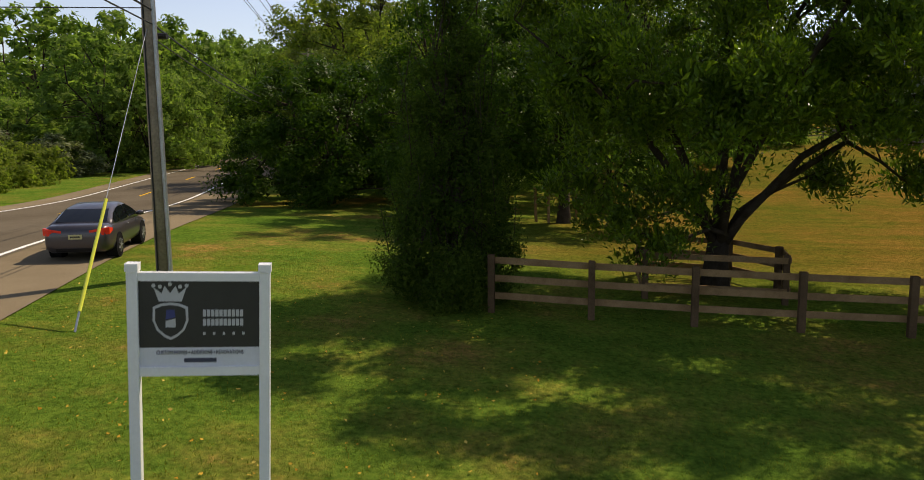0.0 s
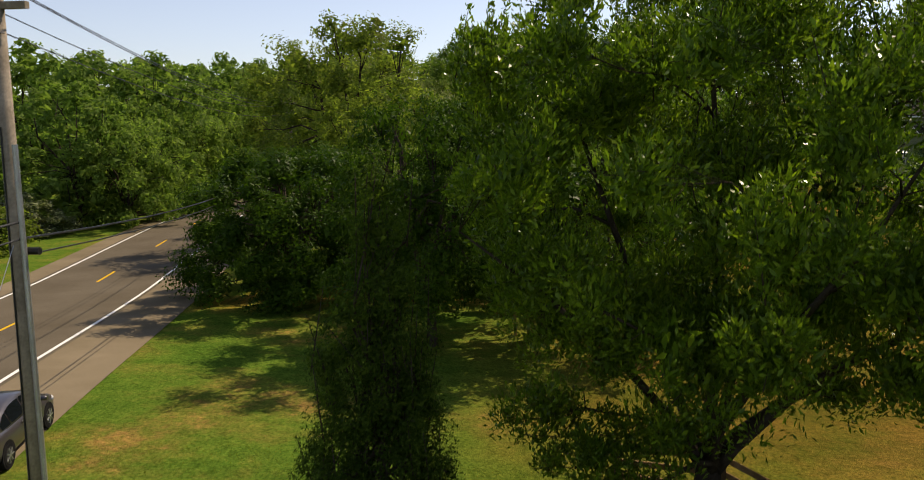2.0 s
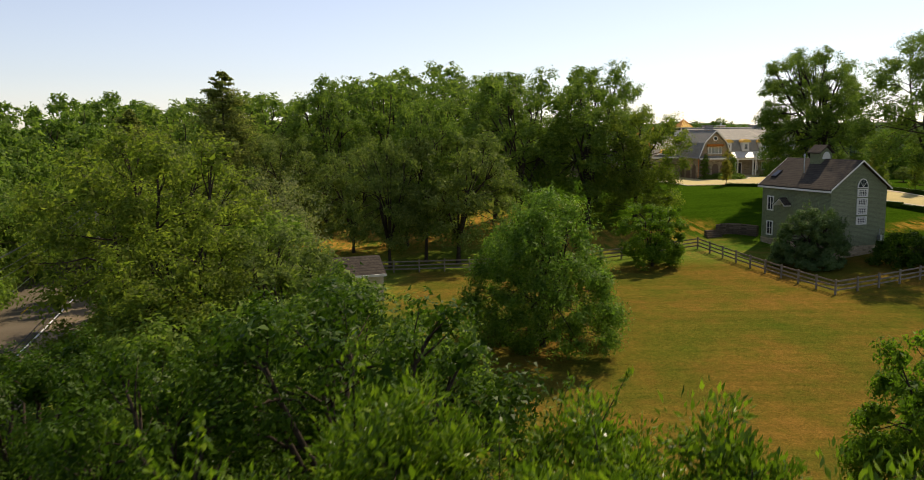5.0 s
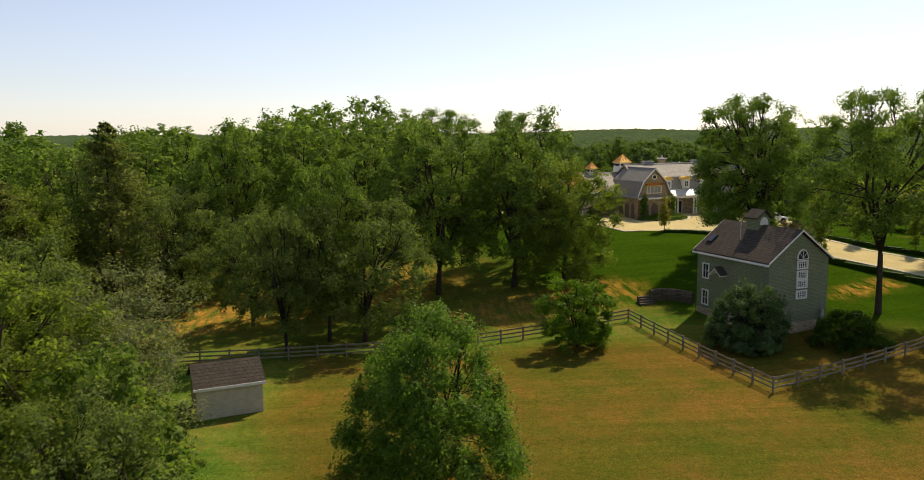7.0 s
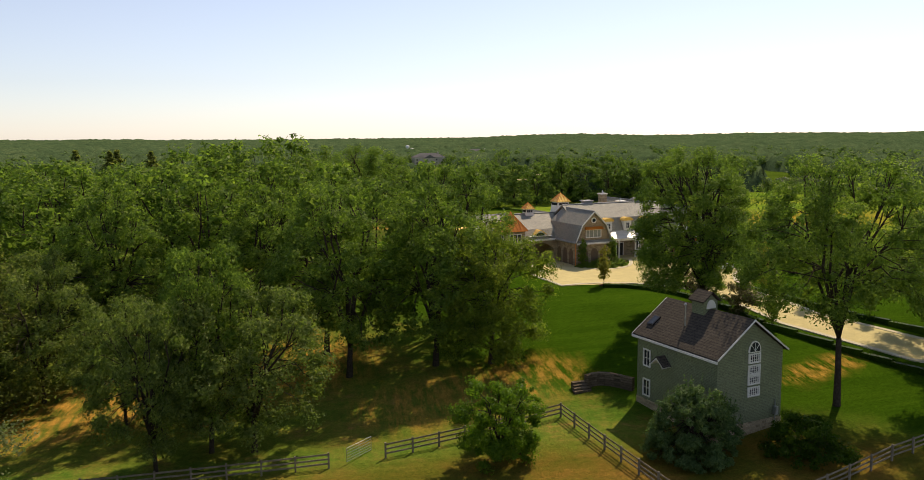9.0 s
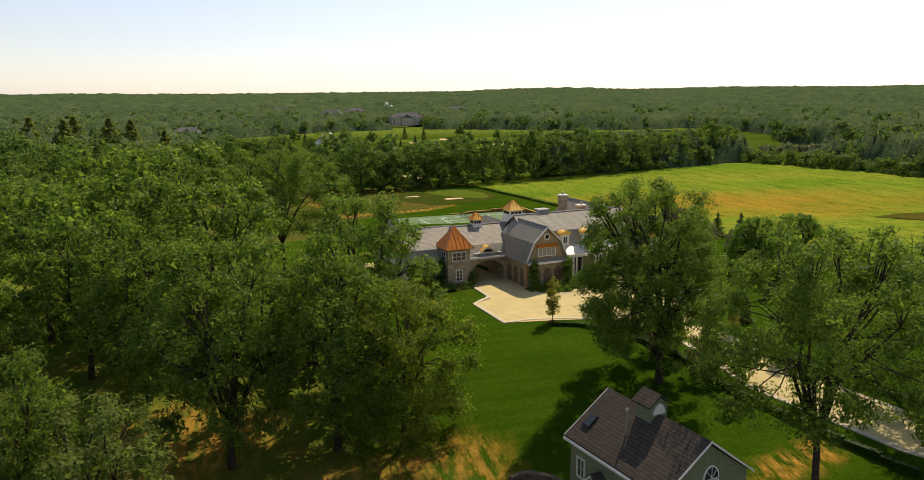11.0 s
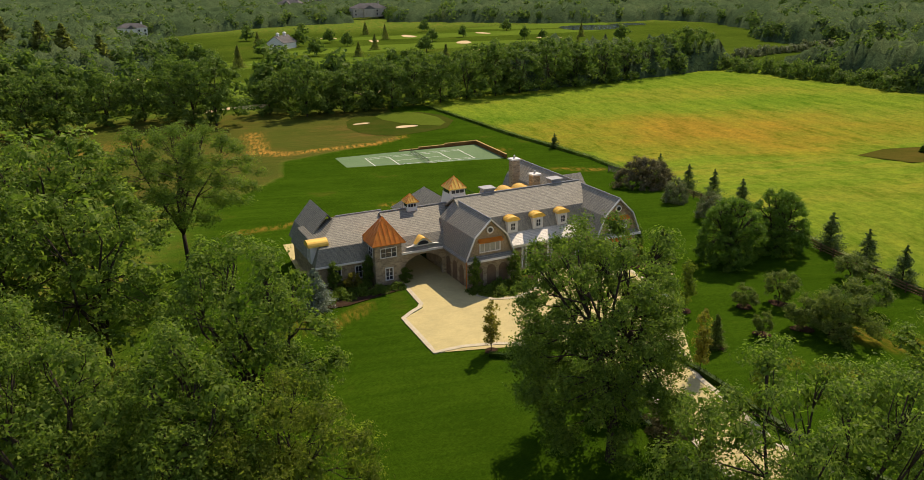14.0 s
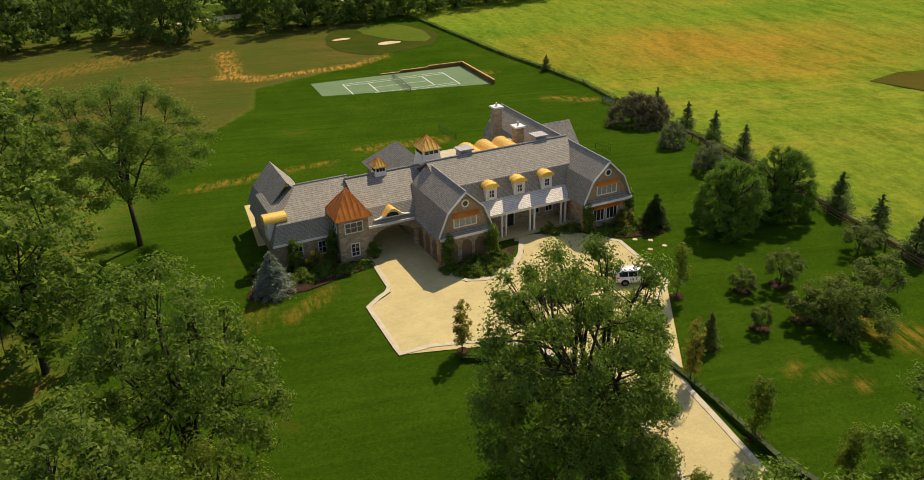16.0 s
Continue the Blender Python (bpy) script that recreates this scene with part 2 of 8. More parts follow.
LINE_YELLOW = grainy("line_yellow", (0.60, 0.36, 0.02), (0.72, 0.45, 0.04), 2, 30, 0.8, relief=0.05)


# ---- mesh helpers ----
def thing(name, at, label, category, group="", turn=0.0, kind=""):
    e = new(name)
    e.matrix_world = pose(*at, 0, 0, turn)
    e.empty_display_size = 0.2
    return tagged(e, label, category, group, kind)


def finish(name, bm, mat, smooth=False):
    bmesh.ops.recalc_face_normals(bm, faces=bm.faces)
    me = bpy.data.meshes.new(name)
    if smooth:
        for f in bm.faces:
            f.smooth = True
    bm.to_mesh(me)
    bm.free()
    for m in (mat if isinstance(mat, (list, tuple)) else [mat]):
        me.materials.append(m)
    return me


def part(name, bm, mat, parent, label="", smooth=False, at=None):
    ob = new(name, bm if isinstance(bm, bpy.types.Mesh) else finish(name, bm, mat, smooth))
    ob.parent = parent
    if at is not None:
        ob.matrix_basis = at
    return tagged(ob, label)


def solid(name, bm, mat, label, category, group="", kind="", smooth=False):
    return tagged(new(name, finish(name, bm, mat, smooth)), label, category, group, kind)


def box(bm, x0, y0, z0, x1, y1, z1, m=None, slot=0):
    v = [bm.verts.new((m @ Vector(p)) if m else p) for p in ((x0, y0, z0), (x1, y0, z0), (x1, y1, z0), (x0, y1, z0), (x0, y0, z1), (x1, y0, z1), (x1, y1, z1), (x0, y1, z1))]
    for q in ((3, 2, 1, 0), (4, 5, 6, 7), (0, 1, 5, 4), (1, 2, 6, 5), (2, 3, 7, 6), (3, 0, 4, 7)):
        bm.faces.new([v[i] for i in q]).material_index = slot
    return bm


def prism(bm, poly, a, b, axis="y", slot=0):
    """A flat outline of (s, h) drawn out from a to b along x or y, or of (x, y) along z."""
    put = {"y": lambda s, h, t: (s, t, h), "x": lambda s, h, t: (t, s, h), "z": lambda s, h, t: (s, h, t)}[axis]
    A = [bm.verts.new(put(s, h, a)) for s, h in poly]
    B = [bm.verts.new(put(s, h, b)) for s, h in poly]
    n = len(poly)
    for q in (A[::-1], B):
        bm.faces.new(q).material_index = slot
    for i in range(n):
        bm.faces.new((A[i], A[(i + 1) % n], B[(i + 1) % n], B[i])).material_index = slot
    return bm


def tube(bm, pts, radii, n=7):
    """A round limb through the points, with a radius at each."""
    rings = []
    for i, p in enumerate(pts):
        p = Vector(p)
        d = (Vector(pts[min(i + 1, len(pts) - 1)]) - Vector(pts[max(i - 1, 0)])).normalized()
        a = d.orthogonal().normalized()
        if i:
            a = (last - d * last.dot(d)).normalized()
        last = a
        b = d.cross(a)
        rings.append([bm.verts.new(p + (a * math.cos(k * 2 * math.pi / n) + b * math.sin(k * 2 * math.pi / n)) * radii[i]) for k in range(n)])
    for r, s in zip(rings, rings[1:]):
        for k in range(n):
            bm.faces.new((r[k], r[(k + 1) % n], s[(k + 1) % n], s[k]))
    bm.faces.new(rings[0][::-1])
    bm.faces.new(rings[-1])
    return bm


def rod(bm, a, b, r, n=8):
    return tube(bm, [a, b], [r, r], n)


def blank():
    return bmesh.new()


def cut(t, a, b):
    t = min(1.0, max(0.0, (t - a) / (b - a)))
    return t * t * (3 - 2 * t)


# ---- the lie of the land ----
def ground_z(x, y):
    s = y + 0.6 * (x - 47)
    front = 4.95 - 0.42 * math.tanh((x + 1) / 8) - 0.75 * cut(y, 22, 48)
    z = front + (5.6 - front) * cut(y, 48, 84) * cut(x, -34, -6) - 4.8 * cut(y, 270, 600)
    rise = cut(s, 74, 145) if y < 200 else 1.0
    z += 5.3 * rise * (1 - cut(y, 165, 255)) * (1 - 0.3 * cut(abs(x - 50), 110, 300))
    z -= 1.2 * cut(x, 74, 108) * cut(y, 96, 130) * (1 - cut(y, 135, 180))
    far = math.hypot(x, y - 60)
    if far > 1500:
        z += 26 * cut(far, 2200, 4500) + 20 * cut(far, 2500, 4500) * max(-0.3, noise.noise((x * 0.0014, y * 0.0008, 3.0)) + 0.15 * noise.noise((x * 0.006, y * 0.004, 5.0)))
    return z


def on(x, y, up=0.0):
    return (x, y, ground_z(x, y) + up)


def drape(name, polys, mat, lift, label, category, cell=2.0, kind="structure", tufts=0.0):
    """Sheets with straight-sided convex outlines, laid on the land."""
    out = blank()
    for poly in polys:
        bm = blank()
        xs, ys = [p[0] for p in poly], [p[1] for p in poly]
        nx, ny = max(1, math.ceil((max(xs) - min(xs)) / cell)), max(1, math.ceil((max(ys) - min(ys)) / cell))
        grid = [[bm.verts.new((min(xs) + (max(xs) - min(xs)) * i / nx, min(ys) + (max(ys) - min(ys)) * j / ny, 0)) for j in range(ny + 1)] for i in range(nx + 1)]
        for i in range(nx):
            for j in range(ny):
                bm.faces.new((grid[i][j], grid[i + 1][j], grid[i + 1][j + 1], grid[i][j + 1]))
        area = sum(poly[i - 1][0] * poly[i][1] - poly[i][0] * poly[i - 1][1] for i in range(len(poly)))
        ring = poly if area > 0 else poly[::-1]
        for (ax, ay), (bx, by) in zip(ring, ring[1:] + ring[:1]):
            bmesh.ops.bisect_plane(bm, geom=bm.verts[:] + bm.edges[:] + bm.faces[:], plane_co=(ax, ay, 0), plane_no=(by - ay, ax - bx, 0), clear_outer=True)
        idx = {}
        for v in bm.verts:
            idx[v] = out.verts.new(on(v.co.x + tufts * 2 * noise.noise((v.co.x * 3.1, v.co.y * 3.1, 4)), v.co.y, lift + tufts * noise.noise((v.co.x * 1.7, v.co.y * 1.7, 0)) + tufts * 0.7 * noise.noise((v.co.x * 0.45, v.co.y * 0.45, 9))))
        for f in bm.faces:
            out.faces.new([idx[v] for v in f.verts])
        bm.free()
    for f in out.faces:
        if f.normal.z < 0:
            f.normal_flip()
    me = bpy.data.meshes.new(name)
    out.to_mesh(me)
    out.free()
    me.materials.append(mat)
    return tagged(new(name, me), label, category, kind=kind)


# ---- ground: one sheet to the horizon ----
def spread(lo, hi, fine, out_lo, out_hi, grow=1.16):
    mid = list(np.arange(lo, hi + 0.01, fine))
    up, d = [], fine
    while mid[-1] + sum(up) < out_hi:
        d *= grow
        up.append(d)
        if mid[-1] + sum(up) >= out_hi:
            break
    down, d = [], fine
    while True:
        d *= grow
        down.append(d)
        if mid[0] - sum(down) <= out_lo:
            break
    return [mid[0] - s for s in np.cumsum(down)[::-1]] + mid + [mid[-1] + s for s in np.cumsum(up)]


def lawn_edge(x):
    """Where the close green lawn meets the drier turf behind it."""
    if x < 21:
        return 226
    if x < 28.4:
        return 227 + (x - 21) * 2.2
    if x < 58:
        return 259 + (x - 28) * 0.62
    return 278 + min(55, (x - 58) * 14)


def zone(x, y):
    """How lush, how dry and how closely mown the ground is."""
    wob = 3.0 * noise.noise((x * 0.08, y * 0.08, 1.0))
    s = y + 0.55 * (x - 40) + wob
    far_edge = lawn_edge(x) + wob * 0.3
    lush = cut(s, 96, 106) * (1 - cut(y, far_edge - 1, far_edge + 1))
    lush *= cut(x + 0.5 * (y - 100) + wob, 30, 42) if y < 150 else cut(x + wob - 0.05 * (y - 150), 2, 14) * (1 - 0.4 * cut(20 - x, 0, 12))
    olive = cut(y, far_edge - 1, far_edge + 1) * (1 - cut(y + wob, 336, 342)) * cut(y, 190, 200)
    fence = 81.7 if x > 38 else 101
    dry = cut(y + wob, 20, 30) * (1 - cut(y + wob, 94, 100)) * cut(x + wob * 0.6, -2, 4)
    if -40 < x < 30 and 100 < y < 200:
        dry = max(dry, 0.3 * (1 - cut(y, 150, 200)))
    golf = cut(y + wob * 3, 335, 350) * (1 - cut(y, 760, 820)) * (1 - cut(abs(x - 70), 330, 420))
    return lush, dry * (1 - lush), golf, olive


def worn(x, y):
    """Where turf is scraped or burnt off: strips by the court and behind the house, spots under the trees and on the lawn."""
    best = 0.0
    for ax, ay, bx, by, w, k in ((21, 271, 29, 267, 2.8, 1.0), (29, 267, 51.5, 273.5, 2.0, 0.95), (51.5, 273.5, 61, 282, 1.6, 0.7), (19.5, 297, 23, 271, 2.8, 0.8), (22, 191, 32.5, 195.6, 1.5, 0.45), (34, 196, 41, 198.5, 1.2, 0.4), (-30, 280, 0, 300, 8.0, 0.35), (34.5, 150.5, 38.5, 155.5, 1.2, 0.32), (48, 205, 60, 207, 2.5, 0.4), (30, 150, 34, 158, 1.5, 0.2),
                                 (88, 232, 95, 228, 2.0, 0.5), (57, 104.6, 63.5, 106.8, 1.8, 0.85), (70, 262, 82, 258, 1.5, 0.5), (20, 108, 33, 112, 6.0, 0.7), (-20, 112, 10, 122, 9.0, 0.95), (78.5, 131.5, 83, 128.5, 0.7, 0.35), (90, 137, 96, 131, 2.6, 0.35), (-12, 44, -6, 47, 3.0, 0.7)):
        dx, dy = bx - ax, by - ay
        t = min(1, max(0, ((x - ax) * dx + (y - ay) * dy) / (dx * dx + dy * dy)))
        d = math.hypot(x - ax - t * dx, y - ay - t * dy)
        best = max(best, k * (1 - cut(d, w * 0.4, w * 1.3)))
    return best


def build_ground():
    xs, ys = spread(-40, 130, 1.6, -4800, 4800), spread(2, 275, 1.6, -1500, 4850)
    verts = [on(x, y) for x in xs for y in ys]
    ny = len(ys)
    faces = [(i * ny + j, (i + 1) * ny + j, (i + 1) * ny + j + 1, i * ny + j + 1) for i in range(len(xs) - 1) for j in range(ny - 1)]
    me = bpy.data.meshes.new("ground")
    me.from_pydata(verts, [], faces)
    at = me.attributes.new("cover", "FLOAT_COLOR", "POINT")
    at.data.foreach_set("color", np.array([zone(x, y) for x in xs for y in ys], dtype=np.float32).ravel())
    bare = me.attributes.new("bare", "FLOAT", "POINT")
    bare.data.foreach_set("value", np.array([worn(x, y) for x in xs for y in ys], dtype=np.float32))
    me.polygons.foreach_set("use_smooth", [True] * len(faces))
    m, n, l, b = material("grass_ground", 0.9)
    co = n.new("ShaderNodeTexCoord").outputs["Object"]
    a = n.new("ShaderNodeAttribute")
    a.attribute_name = "cover"
    sep = n.new("ShaderNodeSeparateColor")
    l.new(a.outputs["Color"], sep.inputs[0])
    _, verge = noise_ramp(n, l, co, 0.22, [(0.34, (0.058, 0.122, 0.014)), (0.48, (0.096, 0.158, 0.019)), (0.58, (0.150, 0.160, 0.027)), (0.67, (0.28, 0.172, 0.05))], 9, 0.78)
    _, lush = noise_ramp(n, l, co, 0.10, [(0.3, (0.026, 0.060, 0.003)), (0.62, (0.036, 0.078, 0.004)), (0.80, (0.075, 0.085, 0.010))], 6)
    _, dry = noise_ramp(n, l, co, 0.12, [(0.30, (0.066, 0.090, 0.010)), (0.46, (0.106, 0.098, 0.014)), (0.56, (0.150, 0.102, 0.018)), (0.70, (0.215, 0.120, 0.026))], 9, 0.78)
    _, olive = noise_ramp(n, l, co, 0.05, [(0.3, (0.056, 0.084, 0.012)), (0.52, (0.080, 0.090, 0.016)), (0.72, (0.128, 0.094, 0.024))], 8, 0.75)
    _, golf = noise_ramp(n, l, co, 0.015, [(0.3, (0.038, 0.066, 0.007)), (0.55, (0.062, 0.100, 0.010)), (0.75, (0.085, 0.095, 0.014))], 6)
    col = mix(n, l, "MIX", sep.outputs[1], verge.outputs[0], dry.outputs[0])
    col = mix(n, l, "MIX", sep.outputs[0], col, lush.outputs[0])
    col = mix(n, l, "MIX", a.outputs["Alpha"], col, olive.outputs[0])
    col = mix(n, l, "MIX", sep.outputs[2], col, golf.outputs[0])
    ab = n.new("ShaderNodeAttribute")
    ab.attribute_name = "bare"
    ms = n.new("ShaderNodeMapping")
    ms.inputs["Rotation"].default_value, ms.inputs["Scale"].default_value = (0, 0, radians(12)), (1.5, 0.3, 1)
    l.new(co, ms.inputs["Vector"])
    patch, pr = noise_ramp(n, l, ms.outputs[0], 0.9, [(0.42, (0, 0, 0)), (0.58, (1, 1, 1))], 8, 0.7)
    _, soil = noise_ramp(n, l, co, 0.5, [(0.3, (0.26, 0.15, 0.03)), (0.7, (0.50, 0.27, 0.05))], 6)
    col = mix(n, l, "MIX", mix(n, l, "MULTIPLY", 1.0, ab.outputs["Color"], pr.outputs[0]), col, soil.outputs[0])
    blade, br = noise_ramp(n, l, co, 2.8, [(0.28, (0.46, 0.50, 0.44)), (0.5, (1.0, 1.0, 1.0)), (0.72, (1.62, 1.55, 1.42))], 11, 0.9)
    mp = n.new("ShaderNodeMapping")
    mp.inputs["Rotation"].default_value = (0, 0, radians(-28))
    mp.inputs["Scale"].default_value = (0.03, 0.9, 1)
    l.new(co, mp.inputs["Vector"])
    _, wr = noise_ramp(n, l, mp.outputs[0], 1.0, [(0.36, (0.88, 0.92, 0.90)), (0.64, (1.13, 1.08, 1.08))], 3)
    col = mix(n, l, "MULTIPLY", 1.0, mix(n, l, "MULTIPLY", 1.0, col, br.outputs[0]), wr.outputs[0])
    _, tuft = noise_ramp(n, l, co, 11.0, [(0.34, (0.58, 0.62, 0.56)), (0.5, (1.0, 1.0, 1.0)), (0.66, (1.45, 1.34, 1.25))], 5, 0.7)
    col = mix(n, l, "MULTIPLY", 1.0, col, tuft.outputs[0])
    l.new(col, b.inputs["Base Color"])
    b.inputs["Specular IOR Level"].default_value = 0.0
    bump(n, l, b, blade.outputs["Fac"], 0.7, 0.08)
    me.materials.append(m)
    return tagged(new("ground", me), "rolling ground of mown lawn, dry paddock and verge", "ground", kind="structure")


build_ground()

# ---- road ----
def road_x(y):
    return -8.4 - 0.235 * (y - 17.2) - 0.0010 * max(0, y - 70) ** 2


def road_band(name, o0, o1, mat, lift, label, y0=-20, y1=150, dash=None, category="road"):
    bm = blank()
    y = y0
    prev = None
    while y <= y1:
        x = road_x(y)
        k = max(1, round((o1 - o0) / 1.2))
        cur = [bm.verts.new(on(x - o0 - (o1 - o0) * i / k, y, lift)) for i in range(k + 1)]
        if prev and (dash is None or (y % dash[0]) < dash[1]):
            for i in range(k):
                bm.faces.new((prev[i], cur[i], cur[i + 1], prev[i + 1]))
        prev = cur
        y += 1.5
    for f in bm.faces:
        f.normal_update()
        if f.normal.z < 0:
            f.normal_flip()
    return bm


for nm, o0, o1, mat, lift, lab, dash in (
        ("road", 2.8, 9.8, ASPHALT, 0.03, "grey asphalt country road with worn lanes", None),
        ("road_shoulder", 0.0, 2.8, SHOULDER, 0.026, "paler paved shoulder beside the lane", None),
        ("road_far_shoulder", 9.8, 11.2, SHOULDER, 0.026, "narrow paved shoulder on the far side", None),
        ("edge_line", 2.95, 3.1, LINE, 0.036, "solid white edge line on the asphalt", None),
        ("far_edge_line", 9.45, 9.6, LINE, 0.036, "solid white edge line on the asphalt", None),
        ("centre_line", 6.25, 6.4, LINE_YELLOW, 0.036, "broken yellow centre line on the asphalt", (12.0, 3.1))):
    me = bpy.data.meshes.new(nm)
    b_ = road_band(nm, o0, o1, mat, lift, lab, dash=dash)
    b_.to_mesh(me)
    b_.free()
    me.materials.append(mat)
    tagged(new(nm, me), lab, "road" if "line" not in nm else "road marking", kind="structure")


# ---- trees ----
def leaf_sheet(name, centre, long, wide, mat, rng, facing=None, kite=False, grow=1.0, along=None):
    """Many small pointed leaves, each with corners of its own; where facing is given they turn their faces that way."""
    n = len(centre)
    d = rng.normal(size=(n, 3))
    d[:, 2] = d[:, 2] * 0.6 - 0.25
    if facing is None:
        face = rng.normal(size=(n, 3)) * 0.5 + np.array((0, 0, 1.0))
    else:
        face = facing + rng.normal(size=(n, 3)) * 0.42
    if along is not None:
        d = along + rng.normal(size=(n, 3)) * 0.3
    d /= np.linalg.norm(d, axis=1)[:, None]
    e = np.cross(d, face)
    e /= np.linalg.norm(e, axis=1)[:, None] + 1e-9
    if facing is not None and along is None:
        d = np.cross(face, e)
        d /= np.linalg.norm(d, axis=1)[:, None] + 1e-9
    k = (rng.uniform(0.6, 1.4, n) * grow)[:, None]
    dip = np.cross(d, e) * 0.12 * long * k
    if kite:
        v = np.stack((centre - d * long * 0.5 * k, centre + e * wide * 0.5 * k + dip, centre + d * long * 0.5 * k, centre - e * wide * 0.5 * k + dip), 1)
    else:
        v = np.stack((centre - d * long * 0.45 * k - e * wide * 0.5 * k, centre - d * long * 0.3 * k + e * wide * 0.5 * k + dip, centre + d * long * 0.55 * k), 1)
    c = v.shape[1]
    me = bpy.data.meshes.new(name)
    me.vertices.add(c * n)
    me.vertices.foreach_set("co", v.astype(np.float32).ravel())
    me.loops.add(c * n)
    me.loops.foreach_set("vertex_index", np.arange(c * n, dtype=np.int32))
    me.polygons.add(n)
    me.polygons.foreach_set("loop_start", np.arange(0, c * n, c, dtype=np.int32))
    me.update(calc_edges=True)
    me.materials.append(mat)
    return me


def crown_lobes(rng, profile, z0, z1, r, count, fill=1.0):
    """Uneven lobes that fill a crown whose radius follows the profile from bottom to top: centre, radius and bearing of each."""
    out = []
    lean = rng.uniform(0, 2 * math.pi)
    base = fill * r * math.sqrt(3.6 * max(0.6, (z1 - z0) / (2 * r)) / count)
    while len(out) < count:
        best = None
        for _ in range(14):
            t = 0.93 if not out else rng.uniform(0.04, 0.97)
            a = rng.uniform(0, 2 * math.pi)
            w = profile(t) * (1 + 0.16 * math.sin(2 * a + lean + 3 * t) + 0.10 * math.sin(3 * a - lean + 5 * t))
            if out and rng.uniform() > w + 0.1:
                continue
            q = rng.uniform(0.0, 0.2) if not out else 1.0 if rng.uniform() < 0.8 else rng.uniform(0.1, 0.6)
            lr = base * rng.uniform(0.62, 1.25)
            rad = max(0.0, r * w - lr * 0.75) * q
            if len(out) > count * 0.84:
                lr *= 0.68
                rad = max(0.0, r * w * 1.02 - lr * 0.6)
            p = (math.cos(a) * rad, math.sin(a) * rad, min(z0 + (z1 - z0) * t, z1 - lr * 0.75), lr, a)
            gap = min((math.dist(p[:3], o[:3]) - 0.5 * o[3] for o in out), default=1.0)
            if best is None or gap > best[0]:
                best = (gap, p)
        if best:
            out.append(best[1])
    return out


def crown_clumps(rng, lobes, z0, z1, count, squash=0.85, spread=1.0):
    """Leafy clumps over the upper and outer skins of the lobes, a few of them inside."""
    out = []
    wt = np.array([l[3] ** 2 for l in lobes])
    pick = rng.choice(len(lobes), size=count, p=wt / wt.sum())
    for i in pick:
        x, y, z, lr, a = lobes[i]
        k = min(1.0, math.hypot(x, y) / (lr + 1e-6))
        face = np.array((x, y, 0.0)) / (math.hypot(x, y) + 1e-6) * 0.8 * k + np.array((0, 0, 0.7))
        for _ in range(4):
            d = rng.normal(size=3)
            d /= np.linalg.norm(d)
            if d @ face > -0.25:
                break
        d *= lr * (rng.uniform(0.72, 1.06) if rng.uniform() < 0.8 else rng.uniform(0.2, 0.7)) * spread
        out.append((x + d[0], y + d[1], max(z + d[2] * squash, 0.12)))
    return np.array(out), pick


